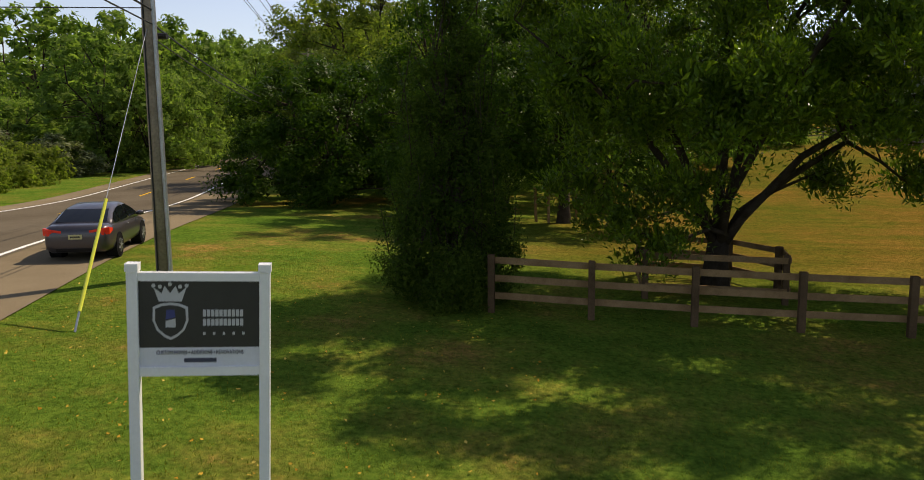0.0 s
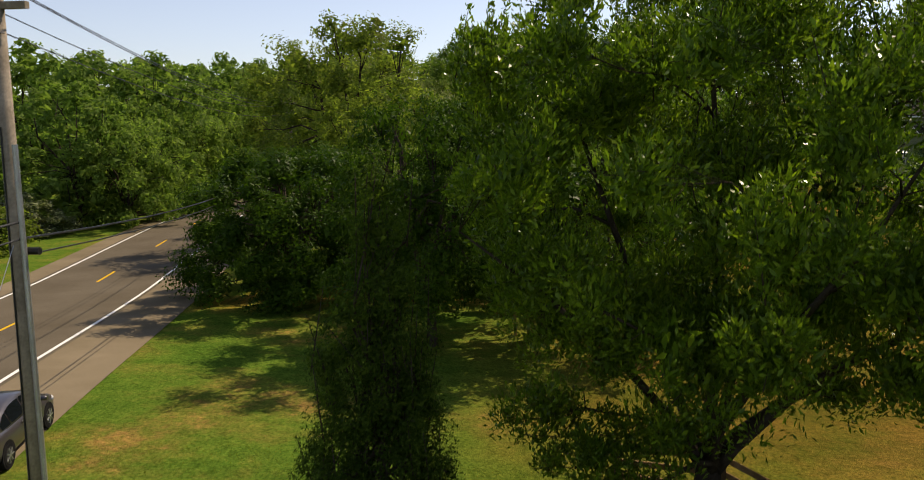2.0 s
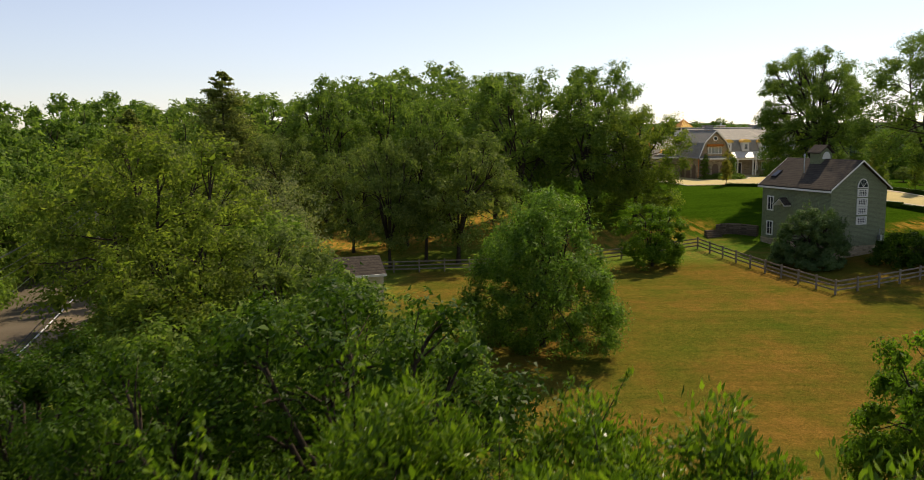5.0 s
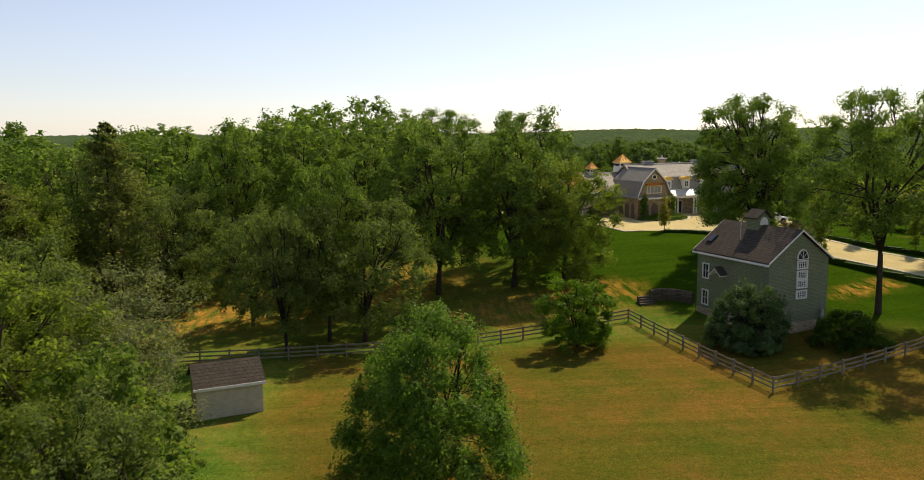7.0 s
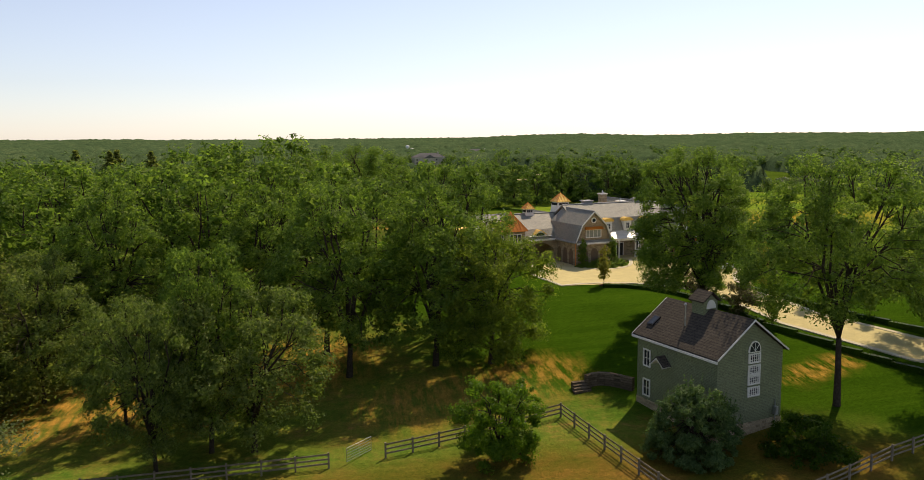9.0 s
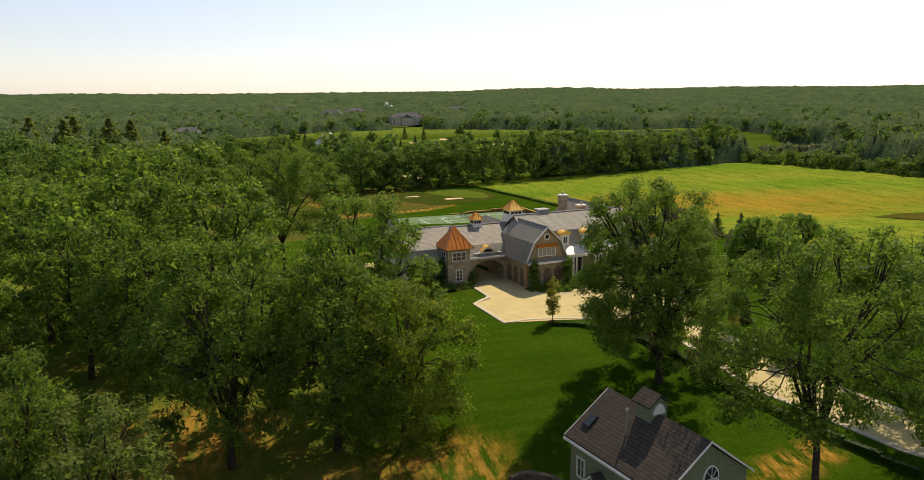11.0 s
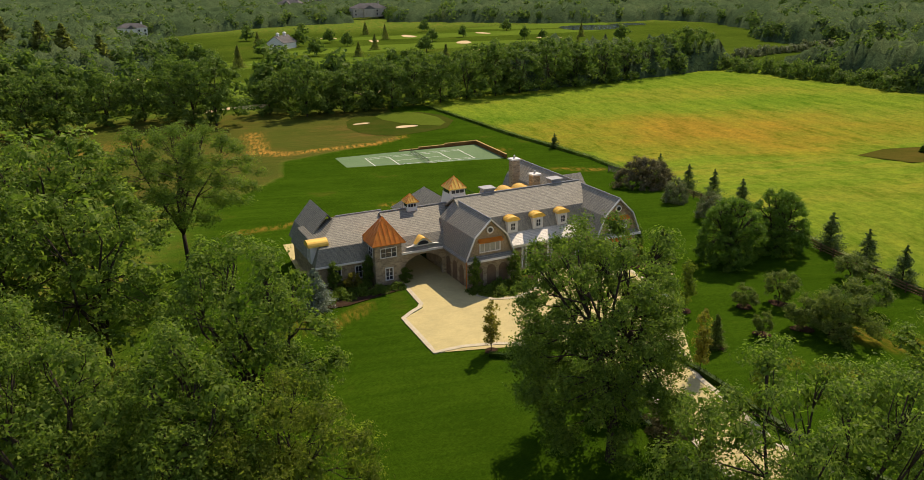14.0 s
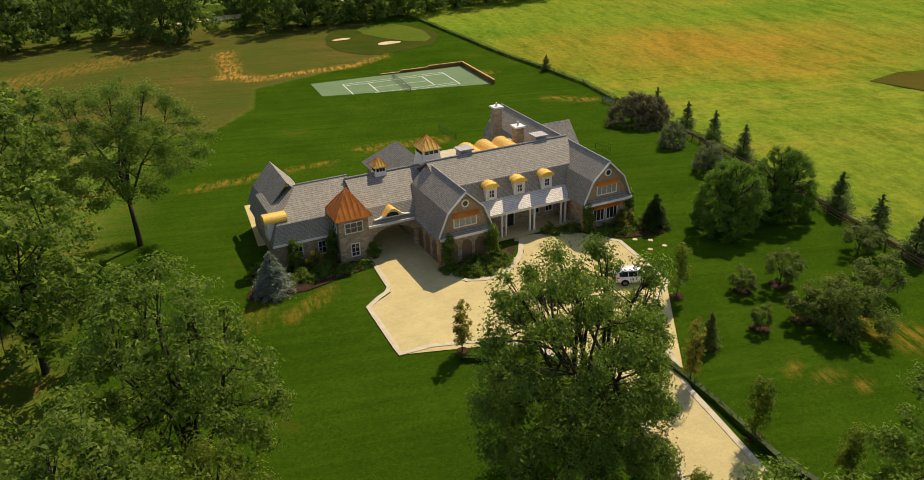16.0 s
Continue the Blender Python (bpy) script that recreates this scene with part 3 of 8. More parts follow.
def limbs(bm, rng, lobes, clumps, owner, r0, fork_z, wander=0.05, twigs=7, mains_given=()):
    """Trunk to the fork, a few great limbs, lesser ones leaving them on the way up, and branches to some of the clumps."""
    lean = rng.normal(size=2) * 0.03 * fork_z
    foot = np.array((lean[0] * 0.3, lean[1] * 0.3, fork_z * 0.5))
    fork = np.array((lean[0], lean[1], fork_z))
    tube(bm, [(0, 0, -0.4), (0, 0, 0.15), tuple(foot), tuple(fork)], [r0 * 1.7, r0 * 1.25, r0, r0 * 0.85], 9)
    order = sorted(range(len(lobes)), key=lambda i: -lobes[i][2])
    mains = max(3, len(lobes) // 6)
    great = []
    for line in mains_given:
        pts = [tuple(fork - np.array((0, 0, 0.3)))] + [tuple(p) for p in line]
        radii = [r0 * 0.46 * (1 - 0.88 * k / (len(pts) - 1)) for k in range(len(pts))]
        tube(bm, pts, radii, 8)
        for k in range(1, len(pts)):
            p, q = np.array(pts[k - 1]), np.array(pts[k])
            great += [((p + q) / 2, (radii[k - 1] + radii[k]) / 2), (q, radii[k])]
    if mains_given:
        mains = 0
    for rank, i in enumerate(order):
        c = np.array(lobes[i][:3])
        if rank < mains or (c[2] < fork_z and not mains_given):
            s = fork if c[2] > fork_z else np.array((lean[0] * 0.3, lean[1] * 0.3, max(0.3, min(fork_z, c[2] * 0.7))))
            rr = r0 * (rng.uniform(0.5, 0.66) if rank < mains else rng.uniform(0.22, 0.34))
        else:
            s, gr = min(great, key=lambda g: np.linalg.norm(g[0] - c) + (3.0 if g[0][2] > c[2] else 0.0))
            rr = min(gr * rng.uniform(0.5, 0.7), r0 * 0.26)
        d = c - s
        ln = np.linalg.norm(d)
        m1 = s + d * 0.33 + np.array((0, 0, ln * 0.08)) + rng.normal(size=3) * ln * wander
        m2 = s + d * 0.68 + np.array((0, 0, ln * 0.06)) + rng.normal(size=3) * ln * wander
        tube(bm, [tuple(s), tuple(m1), tuple(m2), tuple(c)], [rr, rr * 0.78, rr * 0.52, max(0.012, rr * 0.2)], 6 if twigs > 3 else 5)
        if rank < mains and c[2] > fork_z:
            great += [(m1, rr * 0.8), ((m1 + m2) / 2, rr * 0.65), (m2, rr * 0.55)]
        mine = np.flatnonzero(owner == i)
        for k in mine[:twigs]:
            e = clumps[k]
            f = m2 if rng.uniform() < 0.5 else (m2 + c) / 2
            h = (f + e) / 2 + rng.normal(size=3) * lobes[i][3] * 0.12
            tube(bm, [tuple(f), tuple(h), tuple(e)], [rr * 0.30, rr * 0.19, 0.01], 4)


ROUND = lambda t: max(0.05, math.sin(math.pi * (0.12 + 0.85 * t)) ** 0.7)
SPIRE = lambda t: max(0.10, (1 - t) ** 0.75 * min(1.0, 0.8 + 1.5 * t))
DOME = lambda t: max(0.05, math.cos(t * math.pi / 2) ** 0.6)


TAPER = lambda t: max(0.2, (1 - t) ** 0.5 * 0.75 + 0.25)
OVAL = lambda t: max(0.08, math.cos(t * math.pi / 2 * 0.97) ** 0.55 * min(1.0, 0.72 + 1.4 * t))
BROAD = lambda t: max(0.05, math.sin(math.pi * (0.1 + 0.8 * t)) ** 0.6)
FULL = lambda t: max(0.05, math.sin(math.pi * (0.2 + 0.72 * t)) ** 0.45)


def tree(name, seed, h, width, mat, label, profile=ROUND, low=0.25, trunk=0.22, clumps=70, leaves=6000, leaf=0.34, sigma=0.11, fork=None, count=14, category="tree", group="", flat=0.75, extra=(), broad=0.55, kite=False, spread=1.0, shoots=0, mains_given=(), shoot_leaf=70, shift=(0.0, 0.0), fill=1.0):
    """A tapered trunk, limbs to uneven lobes, and a crown of leaves in clumps over the lobes."""
    rng = np.random.default_rng(seed)
    t = thing(name, (0, 0, 0), label, category, group)
    z0 = h * low
    z1 = h - width * sigma * 0.5
    lobes = crown_lobes(rng, profile, z0, z1, width / 2, count, fill)
    lobes = [(l[0] + shift[0], l[1] + shift[1], *l[2:]) for l in lobes] + list(extra)
    cl, owner = crown_clumps(rng, lobes, min([z0] + [e[2] - e[3] for e in extra]), z1, clumps, spread=spread)
    bm = blank()
    limbs(bm, rng, lobes, cl, owner, trunk, fork if fork else max(0.3, z0 * 1.15), twigs=8 if leaves > 90000 else 4 if leaves > 12000 else 3 if leaves > 6500 else 1, mains_given=mains_given)
    up = []
    for i in rng.choice(np.argsort(cl[:, 2])[len(cl) // 3:], size=shoots, replace=False) if shoots else ():
        d = np.array((rng.normal() * 0.2, rng.normal() * 0.2, 1.0)) * rng.uniform(0.7, 1.5)
        tube(bm, [tuple(cl[i] - d * 0.2), tuple(cl[i] + d * 0.9)], [0.016, 0.005], 4)
        s = rng.uniform(0, 1, (shoot_leaf, 1))
        up.append(cl[i] + d * s + rng.normal(size=(shoot_leaf, 3)) * 0.13 * (1.15 - s))
    part("trunk", bm, BARK, t, smooth=True)
    if not kite:
        leaves, leaf = int(leaves * 1.85), leaf * 0.75
    pick = rng.integers(0, len(cl), leaves)
    sg = width * sigma * rng.uniform(0.5, 1.25, len(cl))[pick][:, None]
    off = rng.normal(size=(leaves, 3))
    off /= np.linalg.norm(off, axis=1)[:, None]
    c = cl[pick] + off * rng.uniform(0.1, 1.0, leaves)[:, None] ** 0.55 * 1.25 * sg * np.array((1, 1, flat))
    c[:, 2] = np.maximum(c[:, 2], 0.1)
    mid = np.array([l[:3] for l in lobes])[owner[pick]]
    outward = c - mid
    outward /= np.linalg.norm(outward, axis=1)[:, None] + 1e-6
    inner = int(leaves * (0.24 if kite else 0.16))
    li = rng.choice(len(lobes), size=inner, p=(lw := np.array([l[3] ** 2 for l in lobes])) / lw.sum())
    d = rng.normal(size=(inner, 3))
    d *= (rng.uniform(0.1, 0.8, inner) * np.array([lobes[i][3] for i in li]) / np.linalg.norm(d, axis=1))[:, None]
    c = np.concatenate((c, np.array([lobes[i][:3] for i in li]) + d * np.array((1, 1, 0.8))))
    c[:, 2] = np.maximum(c[:, 2], 0.1)
    outward, off = np.concatenate((outward, d)), np.concatenate((off, d * 0.5))
    grow = np.concatenate((np.ones(leaves), np.full(inner, 1.6 if kite else 2.0)))
    if up:
        up = np.concatenate(up)
        grow = np.concatenate((grow, np.ones(len(up))))
        c, outward, off = np.concatenate((c, up)), np.concatenate((outward, rng.normal(size=up.shape) * 0.7)), np.concatenate((off, rng.normal(size=up.shape) * 0.5))
    part("crown", leaf_sheet("crown", c, leaf, leaf * broad, mat, rng, outward * 0.6 + off * 0.55 + np.array((0, 0, 0.3)), kite, grow, off * 0.7 + np.array((0, 0, 0.45)) if kite else None), None, t)
    return t


def conifer(name, seed, h, width, mat, label, leaves=5000, leaf=0.3, low=0.04, category="conifer", group="", ragged=0.15, trunk=0.14, upsweep=-0.16, swell=0.85):
    rng = np.random.default_rng(seed)
    t = thing(name, (0, 0, 0), label, category, group)
    leaves, leaf = int(leaves * 1.6), leaf * 0.85
    bm = blank()
    tube(bm, [(0, 0, -0.3), (0, 0, h * 0.5), (0, 0, h * 0.98)], [trunk, trunk * 0.6, 0.015], 8)
    cs = []
    tiers = int(h / 0.32) + 6
    for i in range(tiers):
        q = i / tiers
        z = h * (low + (0.97 - low) * q)
        r = width / 2 * (1 - q) ** swell * rng.uniform(1 - ragged * 2, 1 + ragged) + 0.04 * h * (1 - q) * 0.2
        arms = max(4, int(9 * (1 - q) + 4))
        for k in range(arms):
            a = rng.uniform(0, 2 * math.pi)
            rr = r * rng.uniform(0.75, 1.1)
            if i % 3 == 0 and k < 4:
                tube(bm, [(0, 0, z), (math.cos(a) * rr * 0.9, math.sin(a) * rr * 0.9, z + rr * upsweep * 0.8)], [0.03, 0.006], 4)
            m = max(4, int(leaves * (0.5 + rr / (width / 2)) / (tiers * arms)))
            s = rng.uniform(0.15, 1.0, m) ** 0.6
            cs.append(np.stack((math.cos(a) * rr * s, math.sin(a) * rr * s, z + rr * upsweep * s), 1) + rng.normal(size=(m, 3)) * np.array((0.10, 0.10, 0.055)) * (0.4 + rr))
    part("trunk", bm, BARK, t, smooth=True)
    c = np.concatenate(cs)
    c[:, 2] = np.maximum(c[:, 2], 0.05)
    part("crown", leaf_sheet("crown", c, leaf, leaf * 0.4, mat, rng), None, t)
    return t


def stand(proto, x, y, sx=1.0, sz=1.0, turn=None, label="", up=0.0):
    a = (x * 12.9 + y * 7.7) % 6.283 if turn is None else turn
    m = Matrix.Translation(on(x, y, up - 0.05)) @ Matrix.Rotation(a, 4, "Z") @ Matrix.Diagonal((sx, sx, sz, 1))
    return tagged(copy_thing(proto, m), label)


def plant(proto, x, y, turn=0.0, up=0.0):
    """Puts the first of a kind itself in its place."""
    proto.matrix_world = Matrix.Translation(on(x, y, up - 0.05)) @ Matrix.Rotation(turn, 4, "Z")
    return proto


# the large tree by the paddock fence, its neighbour the juniper and the fruit tree at the road
ASH_LIMBS = (((0.5, -0.2, 1.7), (1.7, -0.6, 3.2), (3.2, -0.9, 4.2), (4.7, -1.2, 4.9), (5.6, -1.4, 5.6)),
             ((0.6, 0.3, 1.8), (1.7, 0.2, 2.7), (3.0, 0.4, 3.5), (3.9, 0.6, 3.0), (5.0, 0.9, 2.2)),
             ((0.2, 0.1, 1.9), (0.75, 0.4, 4.1), (1.6, 0.5, 6.2), (2.6, 0.3, 8.0), (3.2, 0.4, 9.6)),
             ((0.0, -0.1, 1.9), (0.1, -0.3, 4.1), (-0.1, -0.6, 7.0), (-0.3, -0.5, 9.4), (-0.2, -0.6, 10.8)),
             ((-0.3, 0.2, 1.9), (-1.2, 0.6, 4.2), (-1.9, 0.9, 6.0), (-2.6, 1.3, 8.0), (-3.0, 1.5, 9.3)),
             ((-0.6, -0.3, 2.1), (-1.9, -1.0, 3.7), (-3.4, -1.5, 5.1), (-4.8, -1.8, 6.2)),
             ((0.1, 0.6, 2.0), (0.5, 2.0, 4.2), (0.9, 3.4, 6.4), (1.1, 4.4, 8.2)),
             ((0.1, -0.6, 2.2), (0.8, -2.0, 4.4), (1.6, -3.2, 6.2), (2.2, -3.9, 7.8)))
ash = plant(tree("ash_tree", 3, 11.7, 12.0, LEAF, "large ash tree with several leaning limbs behind a board pen", BROAD, 0.30, 0.29, 2300, 168000, 0.134, 0.031, 1.2, 84, flat=0.9, broad=0.35, kite=True, shoots=150, mains_given=ASH_LIMBS, shift=(1.3, -0.4),
                 extra=((-2.4, -1.2, 1.9, 1.0, 0), (-1.6, -1.7, 1.3, 0.9, 0), (-3.2, -0.9, 2.6, 0.9, 0), (-0.9, -1.5, 2.4, 0.8, 0), (5.2, -1.4, 3.4, 1.2, 0), (4.8, 0.9, 2.5, 0.9, 0), (2.6, 0.8, 2.6, 0.8, 0), (6.3, -1.0, 4.6, 1.3, 0), (6.0, 0.8, 6.0, 1.5, 0), (-1.5, -1.0, 4.6, 1.4, 0), (-2.8, 0.0, 4.2, 1.3, 0), (0.2, -1.8, 4.4, 1.2, 0), (-1.0, 1.2, 4.0, 1.3, 0), (1.2, -1.6, 4.8, 1.2, 0), (2.4, -0.6, 5.2, 1.3, 0), (-3.6, 0.6, 5.2, 1.3, 0),
                        (6.5, 0.0, 7.5, 1.5, 0), (5.0, -1.3, 7.8, 1.3, 0), (6.6, -0.5, 6.0, 1.3, 0), (3.8, 0.8, 9.2, 1.3, 0), (3.4, -1.8, 9.4, 1.4, 0), (-1.0, 0.0, 9.2, 1.3, 0), (-2.2, 0.5, 8.4, 1.4, 0), (0.6, -0.5, 10.0, 1.3, 0), (-3.4, -0.8, 7.6, 1.3, 0), (1.8, 1.2, 9.8, 1.3, 0), (-1.2, 2.2, 8.8, 1.3, 0))), 5.1, 24.1, 0.0)
# Stays outside the view; added for the shadow it throws on the verge.
plant(tree("maple_tree", 29, 9.5, 8.0, LEAF_DARK, "unseen spreading tree added to shade the front verge", FULL, 0.25, 0.2, 90, 7000, 0.28, 0.09, 2.0, 22), 13.0, 19.5)
juniper = plant(tree("juniper", 5, 7.4, 3.1, NEEDLE_DARK, "dark ragged juniper at the end of a fence", SPIRE, 0.0, 0.08, 560, 32000, 0.095, 0.075, 0.4, 80, "conifer", flat=1.5, broad=0.4, shoots=50, shoot_leaf=40,
                     extra=((0.8, -0.5, 0.9, 0.7, 0), (-0.9, -0.4, 0.8, 0.7, 0), (0.1, -0.9, 0.8, 0.7, 0), (-1.0, 0.3, 1.5, 0.7, 0))), -0.9, 20.9)
plant(tree("apple_tree", 8, 7.3, 10.4, LEAF_DARK, "dense spreading fruit tree beside the road", FULL, 0.07, 0.22, 330, 30000, 0.22, 0.06, 1.1, 60), -10.0, 44.6)

# grown trees of the grove and the drive
walnut = plant(tree("walnut_tree", 11, 20.0, 12.6, LEAF_MID, "tall walnut tree with an open rounded crown", FULL, 0.16, 0.30, 480, 12500, 0.37, 0.060, 3.0, 54, group="grown trees"), 27.0, 128.5)
walnut_b = plant(tree("walnut_tree", 12, 20.0, 12.6, LEAF_MID, "tall walnut tree with an open rounded crown", OVAL, 0.20, 0.30, 480, 12500, 0.37, 0.060, 3.2, 54, group="grown trees"), 23.9, 117.5)
maple = plant(tree("maple_tree", 13, 14.0, 12.0, LEAF_OLIVE, "broad olive-green tree with a dense low crown", FULL, 0.17, 0.22, 440, 11500, 0.32, 0.062, 2.2, 54, group="grove trees"), 6.9, 101.6)
locust = plant(tree("locust_tree", 14, 15.6, 12.0, LEAF_LIME, "tall olive-green tree with feathery foliage", FULL, 0.08, 0.28, 460, 17000, 0.30, 0.070, 4.0, 46, group="grove trees"), -11.8, 63.0)
plant(tree("oak_tree", 15, 20.2, 14.2, LEAF_MID, "great spreading tree standing over the drive", FULL, 0.15, 0.36, 1000, 38000, 0.28, 0.052, 4.0, 104, group="grown trees", shift=(-1.2, 0.0), fill=1.03), 55.3, 121.5)
back_walnut = plant(tree("walnut_tree", 17, 20.0, 13.0, LEAF_MID, "tall walnut tree deep in the grove", FULL, 0.18, 0.30, 260, 4200, 0.60, 0.066, 3.0, 40, group="grown trees"), -34, 140)
tall_walnut = plant(tree("walnut_tree", 19, 22.0, 15.5, LEAF_MID, "tall walnut with a bare trunk and open crown", FULL, 0.38, 0.27, 600, 24000, 0.28, 0.054, 6.0, 60, group="grown trees", fill=1.05), 56.9, 98.3)
fir = plant(conifer("spruce_tree", 16, 23.0, 16.5, NEEDLE_DULL, "tall dull-green spruce standing in the grove", 24000, 0.46, 0.04, trunk=0.3, ragged=0.30, group="grove spruces", upsweep=0.10, swell=0.72), -21.6, 117.0)
stand(fir, -29.5, 108.0, 0.9, 0.8)

for x, y, sx, sz, proto in (
        (14.9, 117.1, 1.0, 1.02, walnut), (12.5, 124.3, 1.0, 1.0, walnut_b), (3.4, 102.1, 0.6, 0.88, walnut),
        (-11.2, 130.2, 0.95, 1.08, walnut_b), (17.2, 172.1, 1.05, 0.9, tall_walnut), (-8, 178, 1.25, 1.05, back_walnut), (4, 163, 1.15, 1.1, back_walnut), (-17, 171, 1.2, 0.9, back_walnut),
        (5.5, 131, 1.0, 0.95, walnut_b), (-2, 139, 1.05, 1.0, back_walnut), (2, 152, 1.1, 1.0, back_walnut), (-10, 152, 1.1, 1.0, back_walnut), (12, 148, 1.0, 0.95, back_walnut),
        (-24, 150, 1.2, 0.95, back_walnut), (-4, 165, 1.0, 0.9, back_walnut), (-30, 176, 1.2, 0.95, back_walnut), (-45, 160, 1.3, 0.9, back_walnut),
        (78, 110, 1.0, 0.9, walnut_b), (71.5, 97, 1.0, 0.8, tall_walnut), (84, 104, 1.1, 0.9, walnut), (-38, 190, 1.3, 1.0, back_walnut)):
    stand(proto, x, y, sx, sz)
for x, y, sx, sz, proto in (
        (-5.2, 109.6, 0.75, 0.85, maple), (-0.3, 98.8, 0.72, 0.98, maple), (-17.3, 128.7, 0.95, 1.0, maple), (-15.2, 118.6, 0.9, 0.98, maple), (-27.9, 110.9, 1.15, 1.05, locust), (29.6, 116.4, 0.92, 0.98, locust),
        (-22, 92, 0.9, 0.85, maple), (-13.5, 72, 0.95, 0.86, locust), (-16, 80, 0.95, 0.98, maple), (-34, 122, 1.1, 1.0, locust),
        (-8.6, 57, 0.72, 0.70, locust), (-4, 60, 0.7, 0.7, maple), (1.0, 112.0, 0.8, 0.8, maple)):
    stand(proto, x, y, sx, sz)

# small trees about the paddock and the cottage
round_tree = plant(tree("round_tree", 21, 6.6, 6.6, LEAF_ROUND, "small round tree in the dry paddock", FULL, 0.06, 0.12, 230, 12000, 0.24, 0.07, 1.0, 48, group="paddock trees"), 26.5, 96.1)
plant(tree("dense_tree", 22, 10.7, 10.6, LEAF_DENSE, "dense young tree with upright shoots in the paddock", OVAL, 0.0, 0.16, 420, 32000, 0.22, 0.066, 0.8, 90, flat=1.1, shoots=90), 11.9, 69.6)
stand(round_tree, 24.5, 46.0, 1.0, 1.2)
dead = plant(tree("half_dead_tree", 23, 11.5, 11.5, DRY_TWIG, "half-dead tree with bare grey twigs", ROUND, 0.12, 0.16, 230, 6500, 0.26, 0.085, 1.5, 34), -10.7, 84.8)
stand(dead, -8.2, 75.5, 0.95, 0.85)
stand(dead, -13.5, 78.5, 0.9, 0.95)
thin = plant(tree("thin_tree", 24, 8.0, 6.5, LEAF_MID, "thin young tree among the paddock trees", FULL, 0.05, 0.12, 140, 3400, 0.34, 0.08, 1.4, 26, group="thin trees"), 4.5, 49.0)
staked = plant(tree("staked_tree", 30, 11.0, 11.0, LEAF_DARK, "dark leafy tree with low limbs among timber stakes", FULL, 0.20, 0.26, 300, 15000, 0.24, 0.062, 1.6, 44), 1.8, 39.6)
for dx, dy in ((-1.2, -0.1), (-0.65, -0.5), (0.55, 0.5), (1.2, 0.0)):
    bm = blank()
    box(bm, -0.05, -0.05, -0.3, 0.05, 0.05, 1.5, pose(*on(1.8 + dx, 39.6 + dy), 0, 2 * dx, 20))
    solid("tree_stake", bm, WOOD_FENCE, "rough brown timber stake beside a young trunk", "stake", "tree stakes")
for x, y, sx, sz in ((-3.5, 52.0, 1.0, 1.0), (-6, 68, 1.1, 1.2), (-7.5, 51, 1.0, 0.9), (-1.0, 46.5, 0.9, 0.85), (1.0, 56, 1.0, 1.0), (-9.5, 56.5, 1.1, 1.0), (-2.5, 63, 1.0, 0.95), (-5.5, 46, 0.9, 0.8)):
    stand(thin, x, y, sx, sz)
stand(staked, -2.4, 37.0, 0.72, 0.85, label="dark leafy tree standing behind the juniper")
pine = plant(tree("pine_shrub", 25, 5.9, 6.6, NEEDLE_PINE, "dark bushy pine growing against the cottage wall", TAPER, 0.02, 0.14, 420, 26000, 0.20, 0.056, 0.8, 70, "conifer", shoots=60, shoot_leaf=40), 41.3, 92.8)
shrub = plant(tree("shrub", 26, 3.6, 6.2, LEAF_DARK, "broad dark shrub under the tree", DOME, 0.02, 0.06, 200, 6500, 0.24, 0.075, 0.3, 44, "shrub", "shrubs"), 49.6, 91.0)


# ---- far woods ----
VILLAS = ((35, 1130), (114, 947), (-48, 1480), (8, 1570), (70, 1240), (230, 1290), (300, 1570), (-92, 772))


